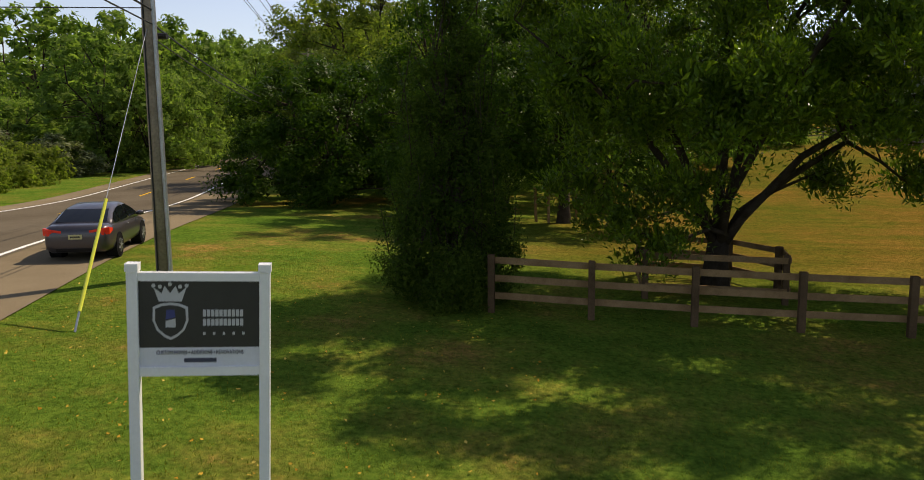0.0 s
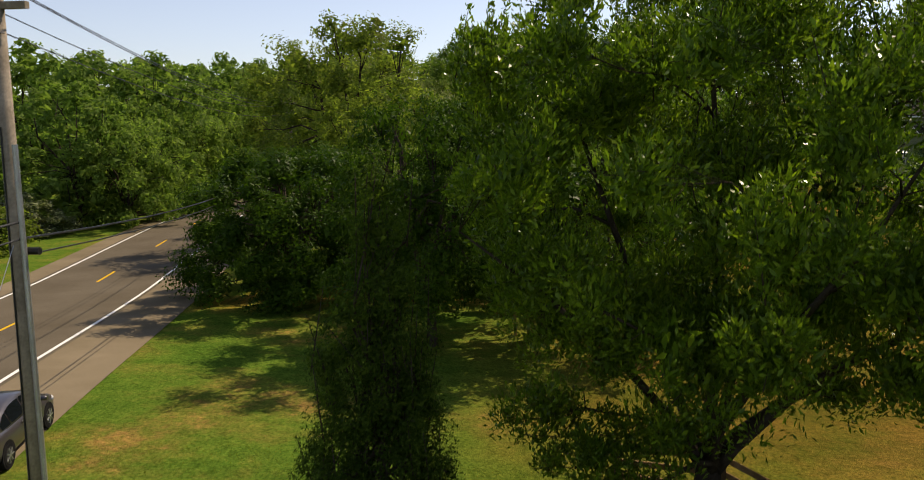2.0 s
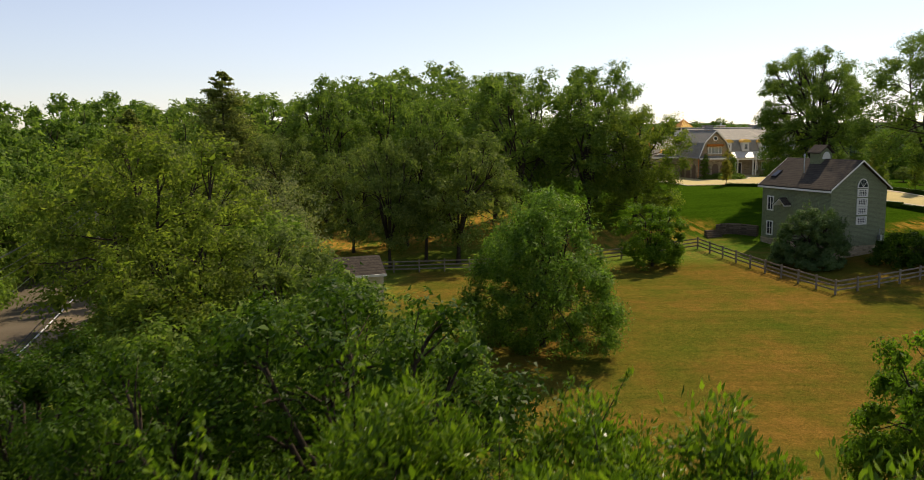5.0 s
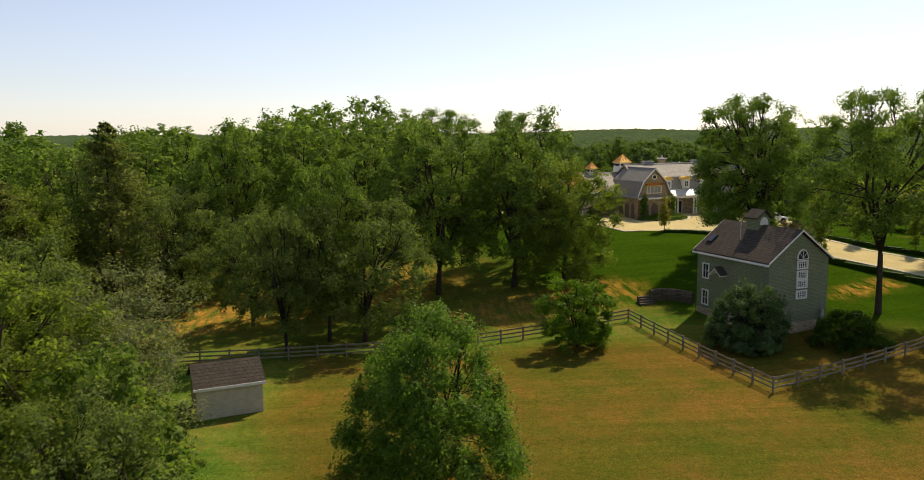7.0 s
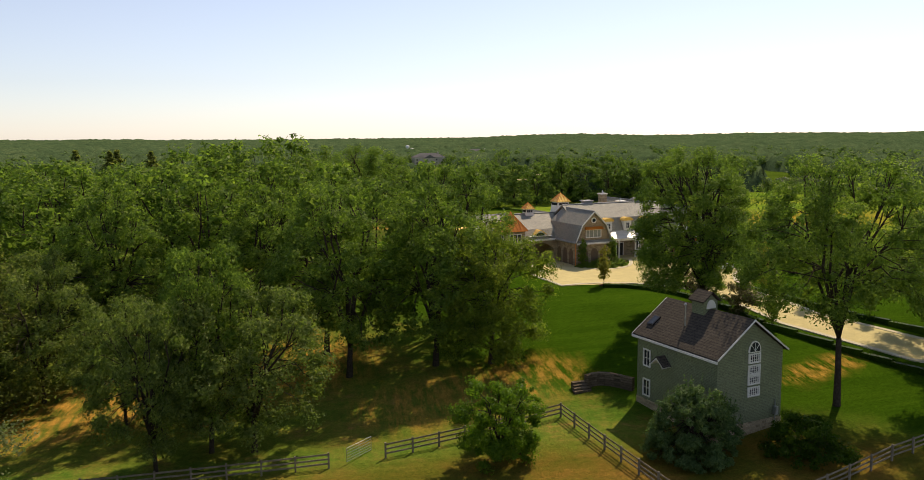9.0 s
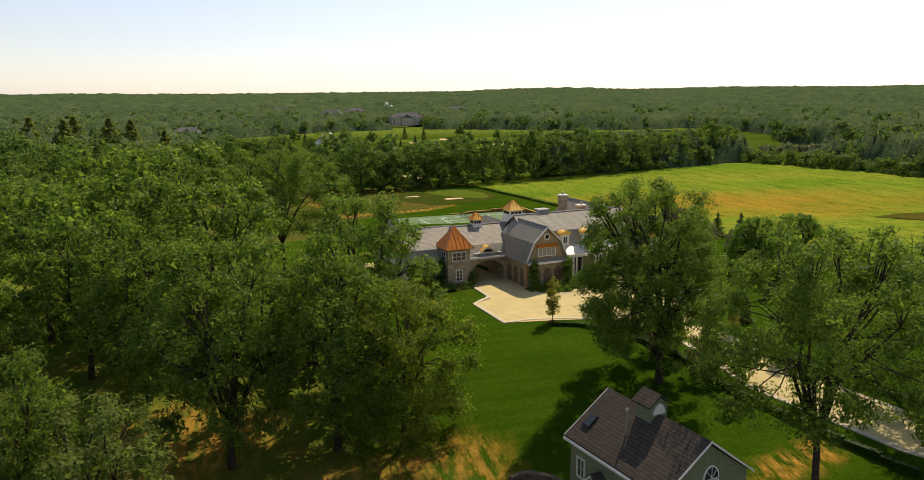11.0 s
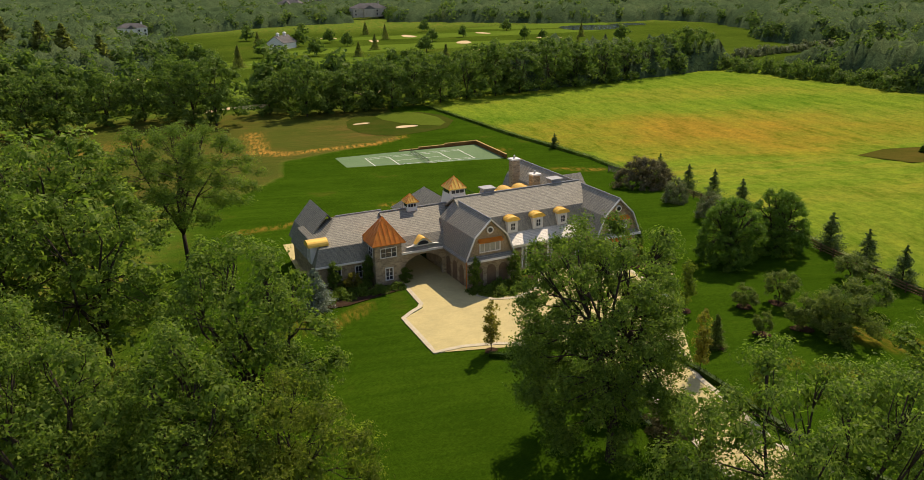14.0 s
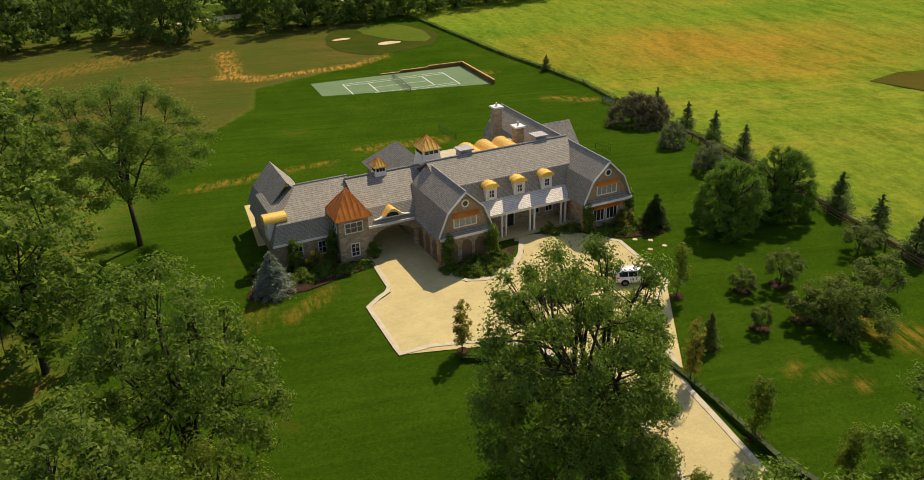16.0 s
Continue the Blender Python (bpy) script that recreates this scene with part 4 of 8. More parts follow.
def far_woods():
    """The canopy of the woods from the golf course to the horizon, as one rough sheet of crowns."""
    rng = np.random.default_rng(41)
    rad = [330.0]
    while rad[-1] < 4700:
        rad.append(rad[-1] * 1.0105 + 1.0)
    ang = np.radians(np.linspace(-58, 58, 420))
    R, A = np.meshgrid(np.array(rad), ang, indexing="ij")
    R = R * (1 + rng.normal(size=R.shape) * 0.002)
    A = A + rng.normal(size=A.shape) * 0.0006
    X, Y = 20 + R * np.sin(A), 40 + R * np.cos(A)

    def domes(cell, seed):
        r2 = np.random.default_rng(seed)
        off = r2.uniform(0, 1, size=(64, 64, 3))
        gx, gy = np.floor(X / cell).astype(int), np.floor(Y / cell).astype(int)
        best = np.zeros_like(X)
        for i in (-1, 0, 1):
            for j in (-1, 0, 1):
                o = off[(gx + i) % 64, (gy + j) % 64]
                d = np.hypot(X / cell - (gx + i + 0.15 + 0.7 * o[..., 0]), Y / cell - (gy + j + 0.15 + 0.7 * o[..., 1]))
                best = np.maximum(best, np.sqrt(np.clip(1 - (d / 0.8) ** 2, 0, 1)) * (0.55 + 0.45 * o[..., 2]))
        return best

    near = domes(12.5, 1)
    far = domes(26.0, 2)
    w = np.clip((R - 900) / 900, 0, 1)
    H = 5.0 + 10.0 * near * (1 - 0.4 * w) + 16 * far * w + rng.normal(size=R.shape) * (1.9 - 0.9 * w)
    base = np.array([[ground_z(x, y) for x, y in zip(rx, ry)] for rx, ry in zip(X, Y)])
    lo = np.sin(X * 0.006 + 1.0) + np.sin(Y * 0.0045 + X * 0.002) + 0.6 * np.sin(X * 0.017 - Y * 0.013)
    open_golf = (np.abs(X - 125 - 0.05 * Y) < 215 + 30 * np.sin(Y * 0.02)) & (Y > 340) & (Y < 830 + 45 * np.sin(X * 0.015)) & (lo > -1.3) & ((Y > 430) | (X < 90))
    meadow = (X > 60) & (Y < 335 + 0.46 * (X - 70)) & (X < 245) | (Y < 300) & (X < 245)
    glade = (lo > 1.8) & (R < 2200) | (np.hypot((X - 305) / 75, (Y - 418) / 34) < 1) | (np.abs((Y - 428) - 0.51 * (X - 240)) < 13) & (X > 235) & (X < 480)
    for vx, vy in VILLAS:
        glade |= np.hypot(X - vx + 3, (Y - vy + 30) / 2.2) < 22
    clear = open_golf | meadow | glade
    ring = clear.copy()
    for k in (0.42, 0.72, 0.9):
        grown = ring.copy()
        grown[1:] |= ring[:-1]
        grown[:-1] |= ring[1:]
        grown[:, 1:] |= ring[:, :-1]
        grown[:, :-1] |= ring[:, 1:]
        H = np.where(grown & ~ring, H * k * rng.uniform(0.88, 1.12, H.shape), H)
        ring = grown
    top = base + H
    verts = np.stack((X, Y, np.where(clear, base - 3.0, top)), -1).reshape(-1, 3)
    na = len(ang)
    faces = []
    for i in range(len(rad) - 1):
        for j in range(na - 1):
            if clear[i, j] and clear[i + 1, j] and clear[i, j + 1] and clear[i + 1, j + 1]:
                continue
            k = i * na + j
            faces.append((k, k + 1, k + na + 1, k + na))
    me = bpy.data.meshes.new("far_woods")
    me.from_pydata(verts.tolist(), [], faces)
    me.polygons.foreach_set("use_smooth", [True] * len(faces))
    m, n, l, b = material("woods_canopy", 1.0)
    co = n.new("ShaderNodeTexCoord").outputs["Object"]
    # Greens shifted towards blue: distance haze is put into the base colour.
    _, r1 = noise_ramp(n, l, co, 0.02, [(0.3, (0.038, 0.066, 0.030)), (0.52, (0.064, 0.098, 0.043)), (0.75, (0.100, 0.132, 0.057))], 7, 0.7)
    fine, r2 = noise_ramp(n, l, co, 0.7, [(0.3, (0.45, 0.45, 0.45)), (0.7, (1.5, 1.5, 1.4))], 6, 0.7)
    l.new(mix(n, l, "MULTIPLY", 1.0, r1.outputs[0], r2.outputs[0]), b.inputs["Base Color"])
    b.inputs["Specular IOR Level"].default_value = 0.0
    bump(n, l, b, fine.outputs["Fac"], 1.0, 0.8)
    me.materials.append(m)
    # leafy crowns that stand out of the nearer woods, thickest along their edges
    edge = ring & ~clear
    ok = (~clear) & (R < 1500) & (np.abs(A) < 0.72)
    ii, jj = np.nonzero(ok)
    wt = np.where(edge[ii, jj], 5.0, 1.0) * R[ii, jj] ** 0.6
    k = rng.choice(len(ii), size=2100, p=wt / wt.sum(), replace=False)
    cs, sz = [], []
    for i, j in zip(ii[k], jj[k]):
        m = int(130 if R[i, j] < 700 else 70)
        cr = rng.uniform(3.5, 6.5)
        tall = rng.uniform(9.0, 18.0) if not edge[i, j] else rng.uniform(6.0, 14.0)
        d = rng.normal(size=(m, 3))
        d /= np.linalg.norm(d, axis=1)[:, None]
        d *= rng.uniform(0.5, 1.0, (m, 1)) * (1 + 0.3 * np.sin(d[:, :1] * 5 + i) * np.cos(d[:, 1:2] * 4 + j))
        p = np.array((X[i, j], Y[i, j], base[i, j] + tall - cr * 0.9)) + d * np.array((cr, cr, cr * rng.uniform(0.8, 1.5)))
        cs.append(np.concatenate((p, d), 1))
        sz += [1.3 + R[i, j] * 0.0016] * m
    cs = np.concatenate(cs)
    far_leaf = leaf_sheet("woods_foliage", cs[:, :3], 1.0, 0.62, LEAF_WOODS, rng, cs[:, 3:] + np.array((0, 0, 0.4)))
    co_ = np.empty(len(far_leaf.vertices) * 3, dtype=np.float32)
    far_leaf.vertices.foreach_get("co", co_)
    co_ = co_.reshape(-1, 3, 3)
    c_ = co_.mean(1, keepdims=True)
    co_ = c_ + (co_ - c_) * np.array(sz)[:, None, None]
    far_leaf.vertices.foreach_set("co", co_.astype(np.float32).ravel())
    tagged(new("woods_foliage", far_leaf), "leafy crowns standing out of the distant woods", "woods", kind="stuff")
    return tagged(new("far_woods", me), "dense green woods rolling away to low hills", "woods", kind="stuff")


far_woods()


# ---- mansion ----
MANSION = thing("mansion", (54.3, 158.4, 10.75), "large shingle-style stone house with slate gambrel roofs and copper tops", "house", turn=14.2)


def shell(bm, prof, t, a, b, axis="y"):
    """A bent roof of even thickness over the profile of (s, h), drawn out from a to b."""
    inner = []
    for i, (s, h) in enumerate(prof):
        p, q = prof[max(0, i - 1)], prof[min(len(prof) - 1, i + 1)]
        dx, dy = q[0] - p[0], q[1] - p[1]
        ln = math.hypot(dx, dy)
        inner.append((s + dy / ln * t, h - dx / ln * t))
    return prism(bm, list(prof) + inner[::-1], a, b, axis)


def gambrel(c, w, eave, brk_w, brk_h, ridge):
    return [(c - w - 0.35, eave - 0.25), (c - w, eave), (c - brk_w, brk_h), (c, ridge), (c + brk_w, brk_h), (c + w, eave), (c + w + 0.35, eave - 0.25)]


def window(parent, u, h, w, ht, face, axis="y", out=-1, cols=3, rows=3, name="window", mat=None, glass=None):
    """White framed window on a wall that faces out along the axis."""
    mat = mat or WHITE
    bm = blank()
    d0, d1 = (face + out * 0.02, face + out * 0.10)
    lo, hi = min(d0, d1), max(d0, d1)

    def put(bm, a0, b0, c0, a1, b1, c1):
        box(bm, *((a0, c0, b0, a1, c1, b1) if axis == "y" else (c0, a0, b0, c1, a1, b1)))
    fr = 0.12
    for a0, b0, a1, b1 in ((u - w / 2, h, u - w / 2 + fr, h + ht), (u + w / 2 - fr, h, u + w / 2, h + ht), (u - w / 2 + fr, h, u + w / 2 - fr, h + fr), (u - w / 2 + fr, h + ht - fr, u + w / 2 - fr, h + ht)):
        put(bm, a0, b0, lo, a1, b1, hi)
    ob = part(name, bm, mat, parent)
    ml, mh = min(face + out * 0.03, face + out * 0.065), max(face + out * 0.03, face + out * 0.065)
    for i in range(1, cols):
        x = u - w / 2 + w * i / cols
        bar = blank()
        put(bar, x - 0.03, h + fr, ml, x + 0.03, h + ht - fr, mh)
        part("muntin", bar, mat, ob)
    for j in range(1, rows):
        z = h + ht * j / rows
        bar = blank()
        put(bar, u - w / 2 + fr, z - 0.02, ml + 0.003, u + w / 2 - fr, z + 0.02, mh - 0.003)
        part("muntin", bar, mat, ob)
    pane = blank()
    pl, ph = min(face + out * 0.012, face + out * 0.025), max(face + out * 0.012, face + out * 0.025)
    put(pane, u - w / 2 + fr, h + fr, pl, u + w / 2 - fr, h + ht - fr, ph)
    part("pane", pane, glass or GLASS, ob)
    return ob


def arch_hole(a0, a1, spring, top, n=10):
    """Points of a segmental arch from (a0, spring) up and over to (a1, spring)."""
    return [(a0 + (a1 - a0) * i / n, spring + (top - spring) * math.sin(math.pi * i / n) ** 0.75) for i in range(n + 1)]


def arched_wall(bm, s0, s1, h0, h1, holes, a, b, axis):
    """A wall with arched openings, each (left, right, springing, top), in upright strips."""
    s = s0
    for (l, r, sp, tp) in holes:
        prism(bm, [(s, h0), (l, h0), (l, h1), (s, h1)], a, b, axis)
        pts = arch_hole(l, r, sp, tp)
        for p, q in zip(pts, pts[1:]):
            prism(bm, [p, q, (q[0], h1), (p[0], h1)], a, b, axis)
        s = r
    prism(bm, [(s, h0), (s1, h0), (s1, h1), (s, h1)], a, b, axis)


def pyramid(bm, u0, v0, u1, v1, h0, h1, over=0.0):
    c = ((u0 + u1) / 2, (v0 + v1) / 2)
    base = [(u0 - over, v0 - over), (u1 + over, v0 - over), (u1 + over, v1 + over), (u0 - over, v1 + over)]
    b0 = [bm.verts.new((*p, h0)) for p in base]
    b1 = [bm.verts.new((*p, h0 + 0.08)) for p in base]
    a = bm.verts.new((*c, h1))
    bm.faces.new(b0[::-1])
    for i in range(4):
        bm.faces.new((b0[i], b0[(i + 1) % 4], b1[(i + 1) % 4], b1[i]))
        bm.faces.new((b1[i], b1[(i + 1) % 4], a))
    return base, c


def seams(parent, base, c, h0, h1, per, mat):
    """Standing seams running up the faces of a copper pyramid."""
    for i in range(4):
        (ax, ay), (bx, by) = base[i], base[(i + 1) % 4]
        for k in range(per + 1):
            f = k / per
            px, py = ax + (bx - ax) * f, ay + (by - ay) * f
            reach = 1 - abs(2 * f - 1)
            qx, qy = px + (c[0] - (ax + bx) / 2) * reach, py + (c[1] - (ay + by) / 2) * reach
            if k in (0, per):
                qx, qy, reach = c[0], c[1], 1.0
                if k == per:
                    continue
            bm = blank()
            rod(bm, (px, py, h0 + 0.09), (qx, qy, h0 + 0.09 + (h1 - h0) * reach), 0.035, 4)
            part("seam", bm, mat, parent)


def build_mansion():
    P = MANSION
    # stone walls
    bm = blank()
    box(bm, -3.0, 0.3, -1.6, 3.0, 13.0, 3.9)
    part("wall", bm, STONE, P, "tan fieldstone wall")
    bm = blank()
    box(bm, 16.0, 0.3, -1.6, 22.0, 26.0, 3.9)
    part("wall", bm, STONE, P, "tan fieldstone wall")
    bm = blank()
    box(bm, 3.0, 5.6, -1.6, 16.0, 18.5, 4.6)
    part("wall", bm, STONE, P, "tan fieldstone wall")
    bm = blank()
    box(bm, -19.2, 8.3, -1.6, -9.4, 19.0, 3.4)
    part("wall", bm, STONE, P, "tan fieldstone wall")
    bm = blank()
    box(bm, -2.0, 13.0, -1.6, 4.5, 26.5, 3.7)
    part("wall", bm, STONE, P, "tan fieldstone wall")
    bm = blank()
    box(bm, 22.0, 18.5, -1.6, 27.0, 24.0, 3.6)
    part("wall", bm, STONE, P, "tan fieldstone wall")
    # carriage arch between the tower and the gabled wing
    bm = blank()
    arched_wall(bm, -9.2, -3.0, -0.6, 4.0, [(-8.6, -3.5, 2.2, 3.3)], 6.7, 7.2, "y")
    part("carriage_arch", bm, STONE, P, "wide stone arch over the driveway")
    bm = blank()
    arched_wall(bm, -9.2, -3.0, -0.6, 4.0, [(-8.6, -3.5, 2.2, 3.3)], 17.6, 18.1, "y")
    part("carriage_arch", bm, STONE, P)
    bm = blank()
    box(bm, -9.2, 7.2, 3.75, -3.0, 17.6, 4.0)
    part("carriage_ceiling", bm, WHITE, P)
    # roofs
    for c in (0.0, 19.0):
        bm = blank()
        shell(bm, gambrel(c, 3.3, 4.1, 2.25, 6.6, 8.75), 0.2, -0.15, 10.0 if c == 0 else 26.3)
        part("roof", bm, SLATE, P, "grey slate gambrel roof")
        bm = blank()
        prism(bm, [(c - 3.0, 3.9), (c - 3.0, 4.2), (c - 2.1, 6.5), (c, 8.45), (c + 2.1, 6.5), (c + 3.0, 4.2), (c + 3.0, 3.9)], 0.22, 0.5)
        part("gable_wall", bm, SHINGLE, P, "tan shingled gable wall")
        rake = [(c - 3.42, 3.86), (c - 3.36, 4.1), (c - 2.28, 6.66), (c, 8.84), (c + 2.28, 6.66), (c + 3.36, 4.1), (c + 3.42, 3.86)]
        bm = blank()
        inner = [(c - 3.27, 3.86), (c - 3.21, 4.11), (c - 2.16, 6.57), (c, 8.62), (c + 2.16, 6.57), (c + 3.21, 4.11), (c + 3.27, 3.86)]
        for i in range(6):
            prism(bm, [rake[i], rake[i + 1], inner[i + 1], inner[i]], -0.22, -0.05)
        part("rake_board", bm, WHITE, P, "white rake boards")
        bm = blank()
        box(bm, c - 3.3, -0.35, 3.75, c + 3.3, 0.3, 3.88)
        prism(bm, [(-0.5, 3.88), (0.3, 3.88), (0.3, 4.25)], c - 3.3, c + 3.3, "x")
        part("skirt_roof", bm, SLATE, P)
        bm = blank()
        box(bm, c - 3.35, -0.52, 3.6, c + 3.35, -0.35, 3.9)
        part("skirt_fascia", bm, WHITE, P)
        w = window(P, c, 4.55, 2.9, 1.35, 0.22, cols=4, rows=1, glass=BLIND)
        hood = blank()
        prism(hood, [(-0.45, 5.95), (0.25, 5.95), (0.25, 6.35)], c - 1.6, c + 1.6, "x")
        part("copper_hood", hood, COPPER, w)
        bm = blank()
        tube(bm, [(c, 0.06, 7.35), (c, 0.21, 7.35)], [0.46, 0.46], 20)
        oc = part("oval_window", bm, WHITE, P)
        bm = blank()
        tube(bm, [(c, 0.045, 7.35), (c, 0.07, 7.35)], [0.3, 0.3], 20)
        part("pane", bm, GLASS, oc)
    # main roof between the gables
    bm = blank()
    shell(bm, [(4.6, 4.9), (5.6, 7.0), (9.4, 9.15), (12.4, 7.4)], 0.2, -0.5, 19.0, "x")
    part("roof", bm, SLATE, P, "grey slate main roof")
    bm = blank()
    shell(bm, [(2.9, 3.75), (5.0, 5.05)], 0.18, 3.0, 16.0, "x")
    part("porch_roof", bm, SLATE_SUNLIT, P, "pale slate porch roof with sun glare in its colour")
    bm = blank()
    box(bm, 3.0, 3.0, 3.3, 16.0, 3.35, 3.62)
    box(bm, 3.0, 2.8, 3.62, 16.0, 3.0, 3.74)
    part("porch_beam", bm, WHITE, P)
    bm = blank()
    box(bm, 3.0, 2.7, -0.4, 16.0, 5.6, 0.42)
    part("porch_floor", bm, PAVER, P)
    for i, (u, ) in enumerate(((6.3,), (6.9,), (10.2,), (10.8,), (14.6,), (15.2,))):
        bm = blank()
        tube(bm, [(u, 3.2, 0.42), (u, 3.2, 0.6), (u, 3.2, 3.15), (u, 3.2, 3.3)], [0.2, 0.15, 0.13, 0.19], 14)
        part("column", bm, WHITE, P, smooth=True)
    for k in range(3):
        bm = blank()
        box(bm, 7.6 - k * 0.15, 2.2 - 0.38 * k, -0.5, 9.6 + k * 0.15, 2.6 - 0.38 * k + 0.1, 0.30 - 0.14 * k)
        part("step", bm, PAVER, P)
    bm = blank()
    box(bm, 7.8, 5.5, 0.42, 9.4, 5.58, 2.75)
    door = part("front_door", bm, WHITE, P, "dark front door in a white frame")
    bm = blank()
    box(bm, 8.0, 5.44, 0.45, 9.2, 5.5, 2.6)
    part("leaf", bm, IRON, door)
    for u in (4.8, 12.4, 14.3):
        window(P, u, 1.2, 1.1, 1.6, 5.6, cols=2, rows=2)
    # ridge caps
    for a, b in (((-0.5, 9.4, 9.2), (19.0, 9.4, 9.2)), ((0, -0.15, 8.8), (0, 10.0, 8.8)), ((19, -0.15, 8.8), (19, 26.3, 8.8)), ((-9.6, 12.7, 7.68), (0.0, 12.7, 7.68)), ((-15.2, 13.6, 7.68), (-9.0, 13.6, 7.68))):
        bm = blank()
        rod(bm, a, b, 0.10, 6)
        part("ridge_cap", bm, LEAD, P)
    # dormers with copper barrel tops
    for u in (5.6, 9.4, 13.2):
        bm = blank()
        box(bm, u - 0.72, 4.45, 4.9, u + 0.72, 6.4, 6.55)
        d = part("dormer", bm, WHITE, P, "white dormer with a curved copper top")
        bm = blank()
        arc = [(u + 0.98 * math.cos(math.pi * k / 10), 6.5 + 0.55 * math.sin(math.pi * k / 10)) for k in range(11)]
        prism(bm, arc, 4.2, 6.9)
        part("copper_top", bm, COPPER_BRIGHT, d, "bright curved copper top")
        for k in range(4):
            bm = blank()
            y = 4.3 + 0.6 * k
            tube(bm, [(p[0], y, p[1] + 0.012) for p in arc], [0.025] * 11, 4)
            part("seam", bm, COPPER_BRIGHT, d)
        window(d, u, 5.15, 0.85, 1.1, 4.45, cols=2, rows=2)
    # linking wing and its eyebrow window
    bm = blank()
    shell(bm, [(6.3, 3.85), (6.6, 4.1), (7.9, 5.5), (12.7, 7.6), (18.6, 4.0)], 0.2, -9.6, 0.5, "x")
    part("roof", bm, SLATE, P, "grey slate roof over the carriage arch")
    bm = blank()
    box(bm, -9.2, 6.2, 3.7, -3.0, 6.32, 3.98)
    part("eave_board", bm, WHITE, P)
    brow = lambda u: 0.95 * math.exp(-((u + 6.1) / 0.95) ** 2)
    us = [-8.3 + 4.4 * k / 24 for k in range(25)]
    bm = blank()
    prism(bm, [(u, 4.38) for u in us[::-1]] + [(u, 4.42 + brow(u)) for u in us], 6.62, 7.6)
    e = part("eyebrow_window", bm, WHITE, P, "white eyebrow window with a copper lid")
    lid = blank()
    mid = [u for u in us if abs(u + 6.1) < 1.15]
    prism(lid, [(u, 4.425 + brow(u)) for u in mid] + [(u, 4.47 + brow(u) * 1.06) for u in mid[::-1]], 6.42, 8.3)
    part("copper_top", lid, COPPER_BRIGHT, e)
    bm = blank()
    prism(bm, [(-6.1 + 0.75 * math.cos(math.pi * k / 12), 4.55 + 0.5 * math.sin(math.pi * k / 12)) for k in range(13)], 6.58, 6.63)
    part("pane", bm, GLASS, e)
    # left wing: hipped gambrel
    bm = blank()

    def ring(u0, u1, v0, v1, h):
        return [bm.verts.new(p) for p in ((u0, v0, h), (u1, v0, h), (u1, v1, h), (u0, v1, h))]
    r0, r1, r2 = ring(-19.8, -9.0, 7.8, 19.4, 3.3), ring(-19.0, -9.0, 8.6, 18.6, 5.3), ring(-18.5, -9.0, 9.2, 18.0, 5.6)
    top = [bm.verts.new((-15.2, 13.6, 7.65)), bm.verts.new((-9.0, 13.6, 7.65))]
    for a, b in ((r0, r1), (r1, r2)):
        for i in range(4):
            bm.faces.new((a[i], a[(i + 1) % 4], b[(i + 1) % 4], b[i]))
    bm.faces.new(r0[::-1])
    bm.faces.new((r2[0], r2[1], top[1], top[0]))
    bm.faces.new((r2[2], r2[3], top[0], top[1]))
    bm.faces.new((r2[3], r2[0], top[0]))
    bm.faces.new((r2[1], r2[2], top[1]))
    part("roof", bm, SLATE, P, "grey slate hipped roof")
    bm = blank()
    shell(bm, [(-19.5, 3.5), (-18.6, 5.4), (-16.2, 8.1), (-13.8, 5.4), (-12.9, 3.5)], 0.18, 13.6, 21.5)
    part("roof", bm, SLATE, P)
    bm = blank()
    box(bm, -19.0, 19.0, -1.6, -13.4, 21.2, 3.6)
    part("wall", bm, STONE, P)
    bm = blank()
    box(bm, -19.85, 7.65, 3.1, -12.7, 7.8, 3.32)
    part("eave_board", bm, WHITE, P)
    for u in (-16.9, -14.2):
        window(P, u, 0.9, 1.0, 1.7, 8.3, cols=2, rows=2)
    # side dormer of the left wing
    bm = blank()
    box(bm, -19.9, 9.2, 3.4, -18.0, 10.6, 5.6)
    d = part("dormer", bm, WHITE, P, "white dormer with a curved copper top")
    bm = blank()
    prism(bm, [(9.9 + 1.0 * math.cos(math.pi * k / 10), 5.55 + 0.75 * math.sin(math.pi * k / 10)) for k in range(11)], -20.2, -17.6, "x")
    part("copper_top", bm, COPPER_BRIGHT, d)
    window(d, 9.9, 3.8, 0.8, 1.3, -19.9, "x", -1, 2, 2)
    # tower
    bm = blank()
    box(bm, -12.75, 6.05, -1.6, -9.25, 9.55, 5.5)
    t = part("tower", bm, STONE, P, "square stone stair tower")
    bm = blank()
    base, c = pyramid(bm, -12.75, 6.05, -9.25, 9.55, 5.5, 8.55, 0.42)
    part("tower_roof", bm, COPPER, P, "copper pyramid roof with standing seams")
    seams(t, base, c, 5.5, 8.55, 7, COPPER)
    window(t, -11.0, 3.75, 2.2, 1.35, 6.05, cols=3, rows=2)
    window(t, 7.8, 3.75, 2.2, 1.35, -12.75, "x", -1, 3, 2)
    window(t, -11.0, 0.8, 1.1, 1.7, 6.05, cols=2, rows=3)
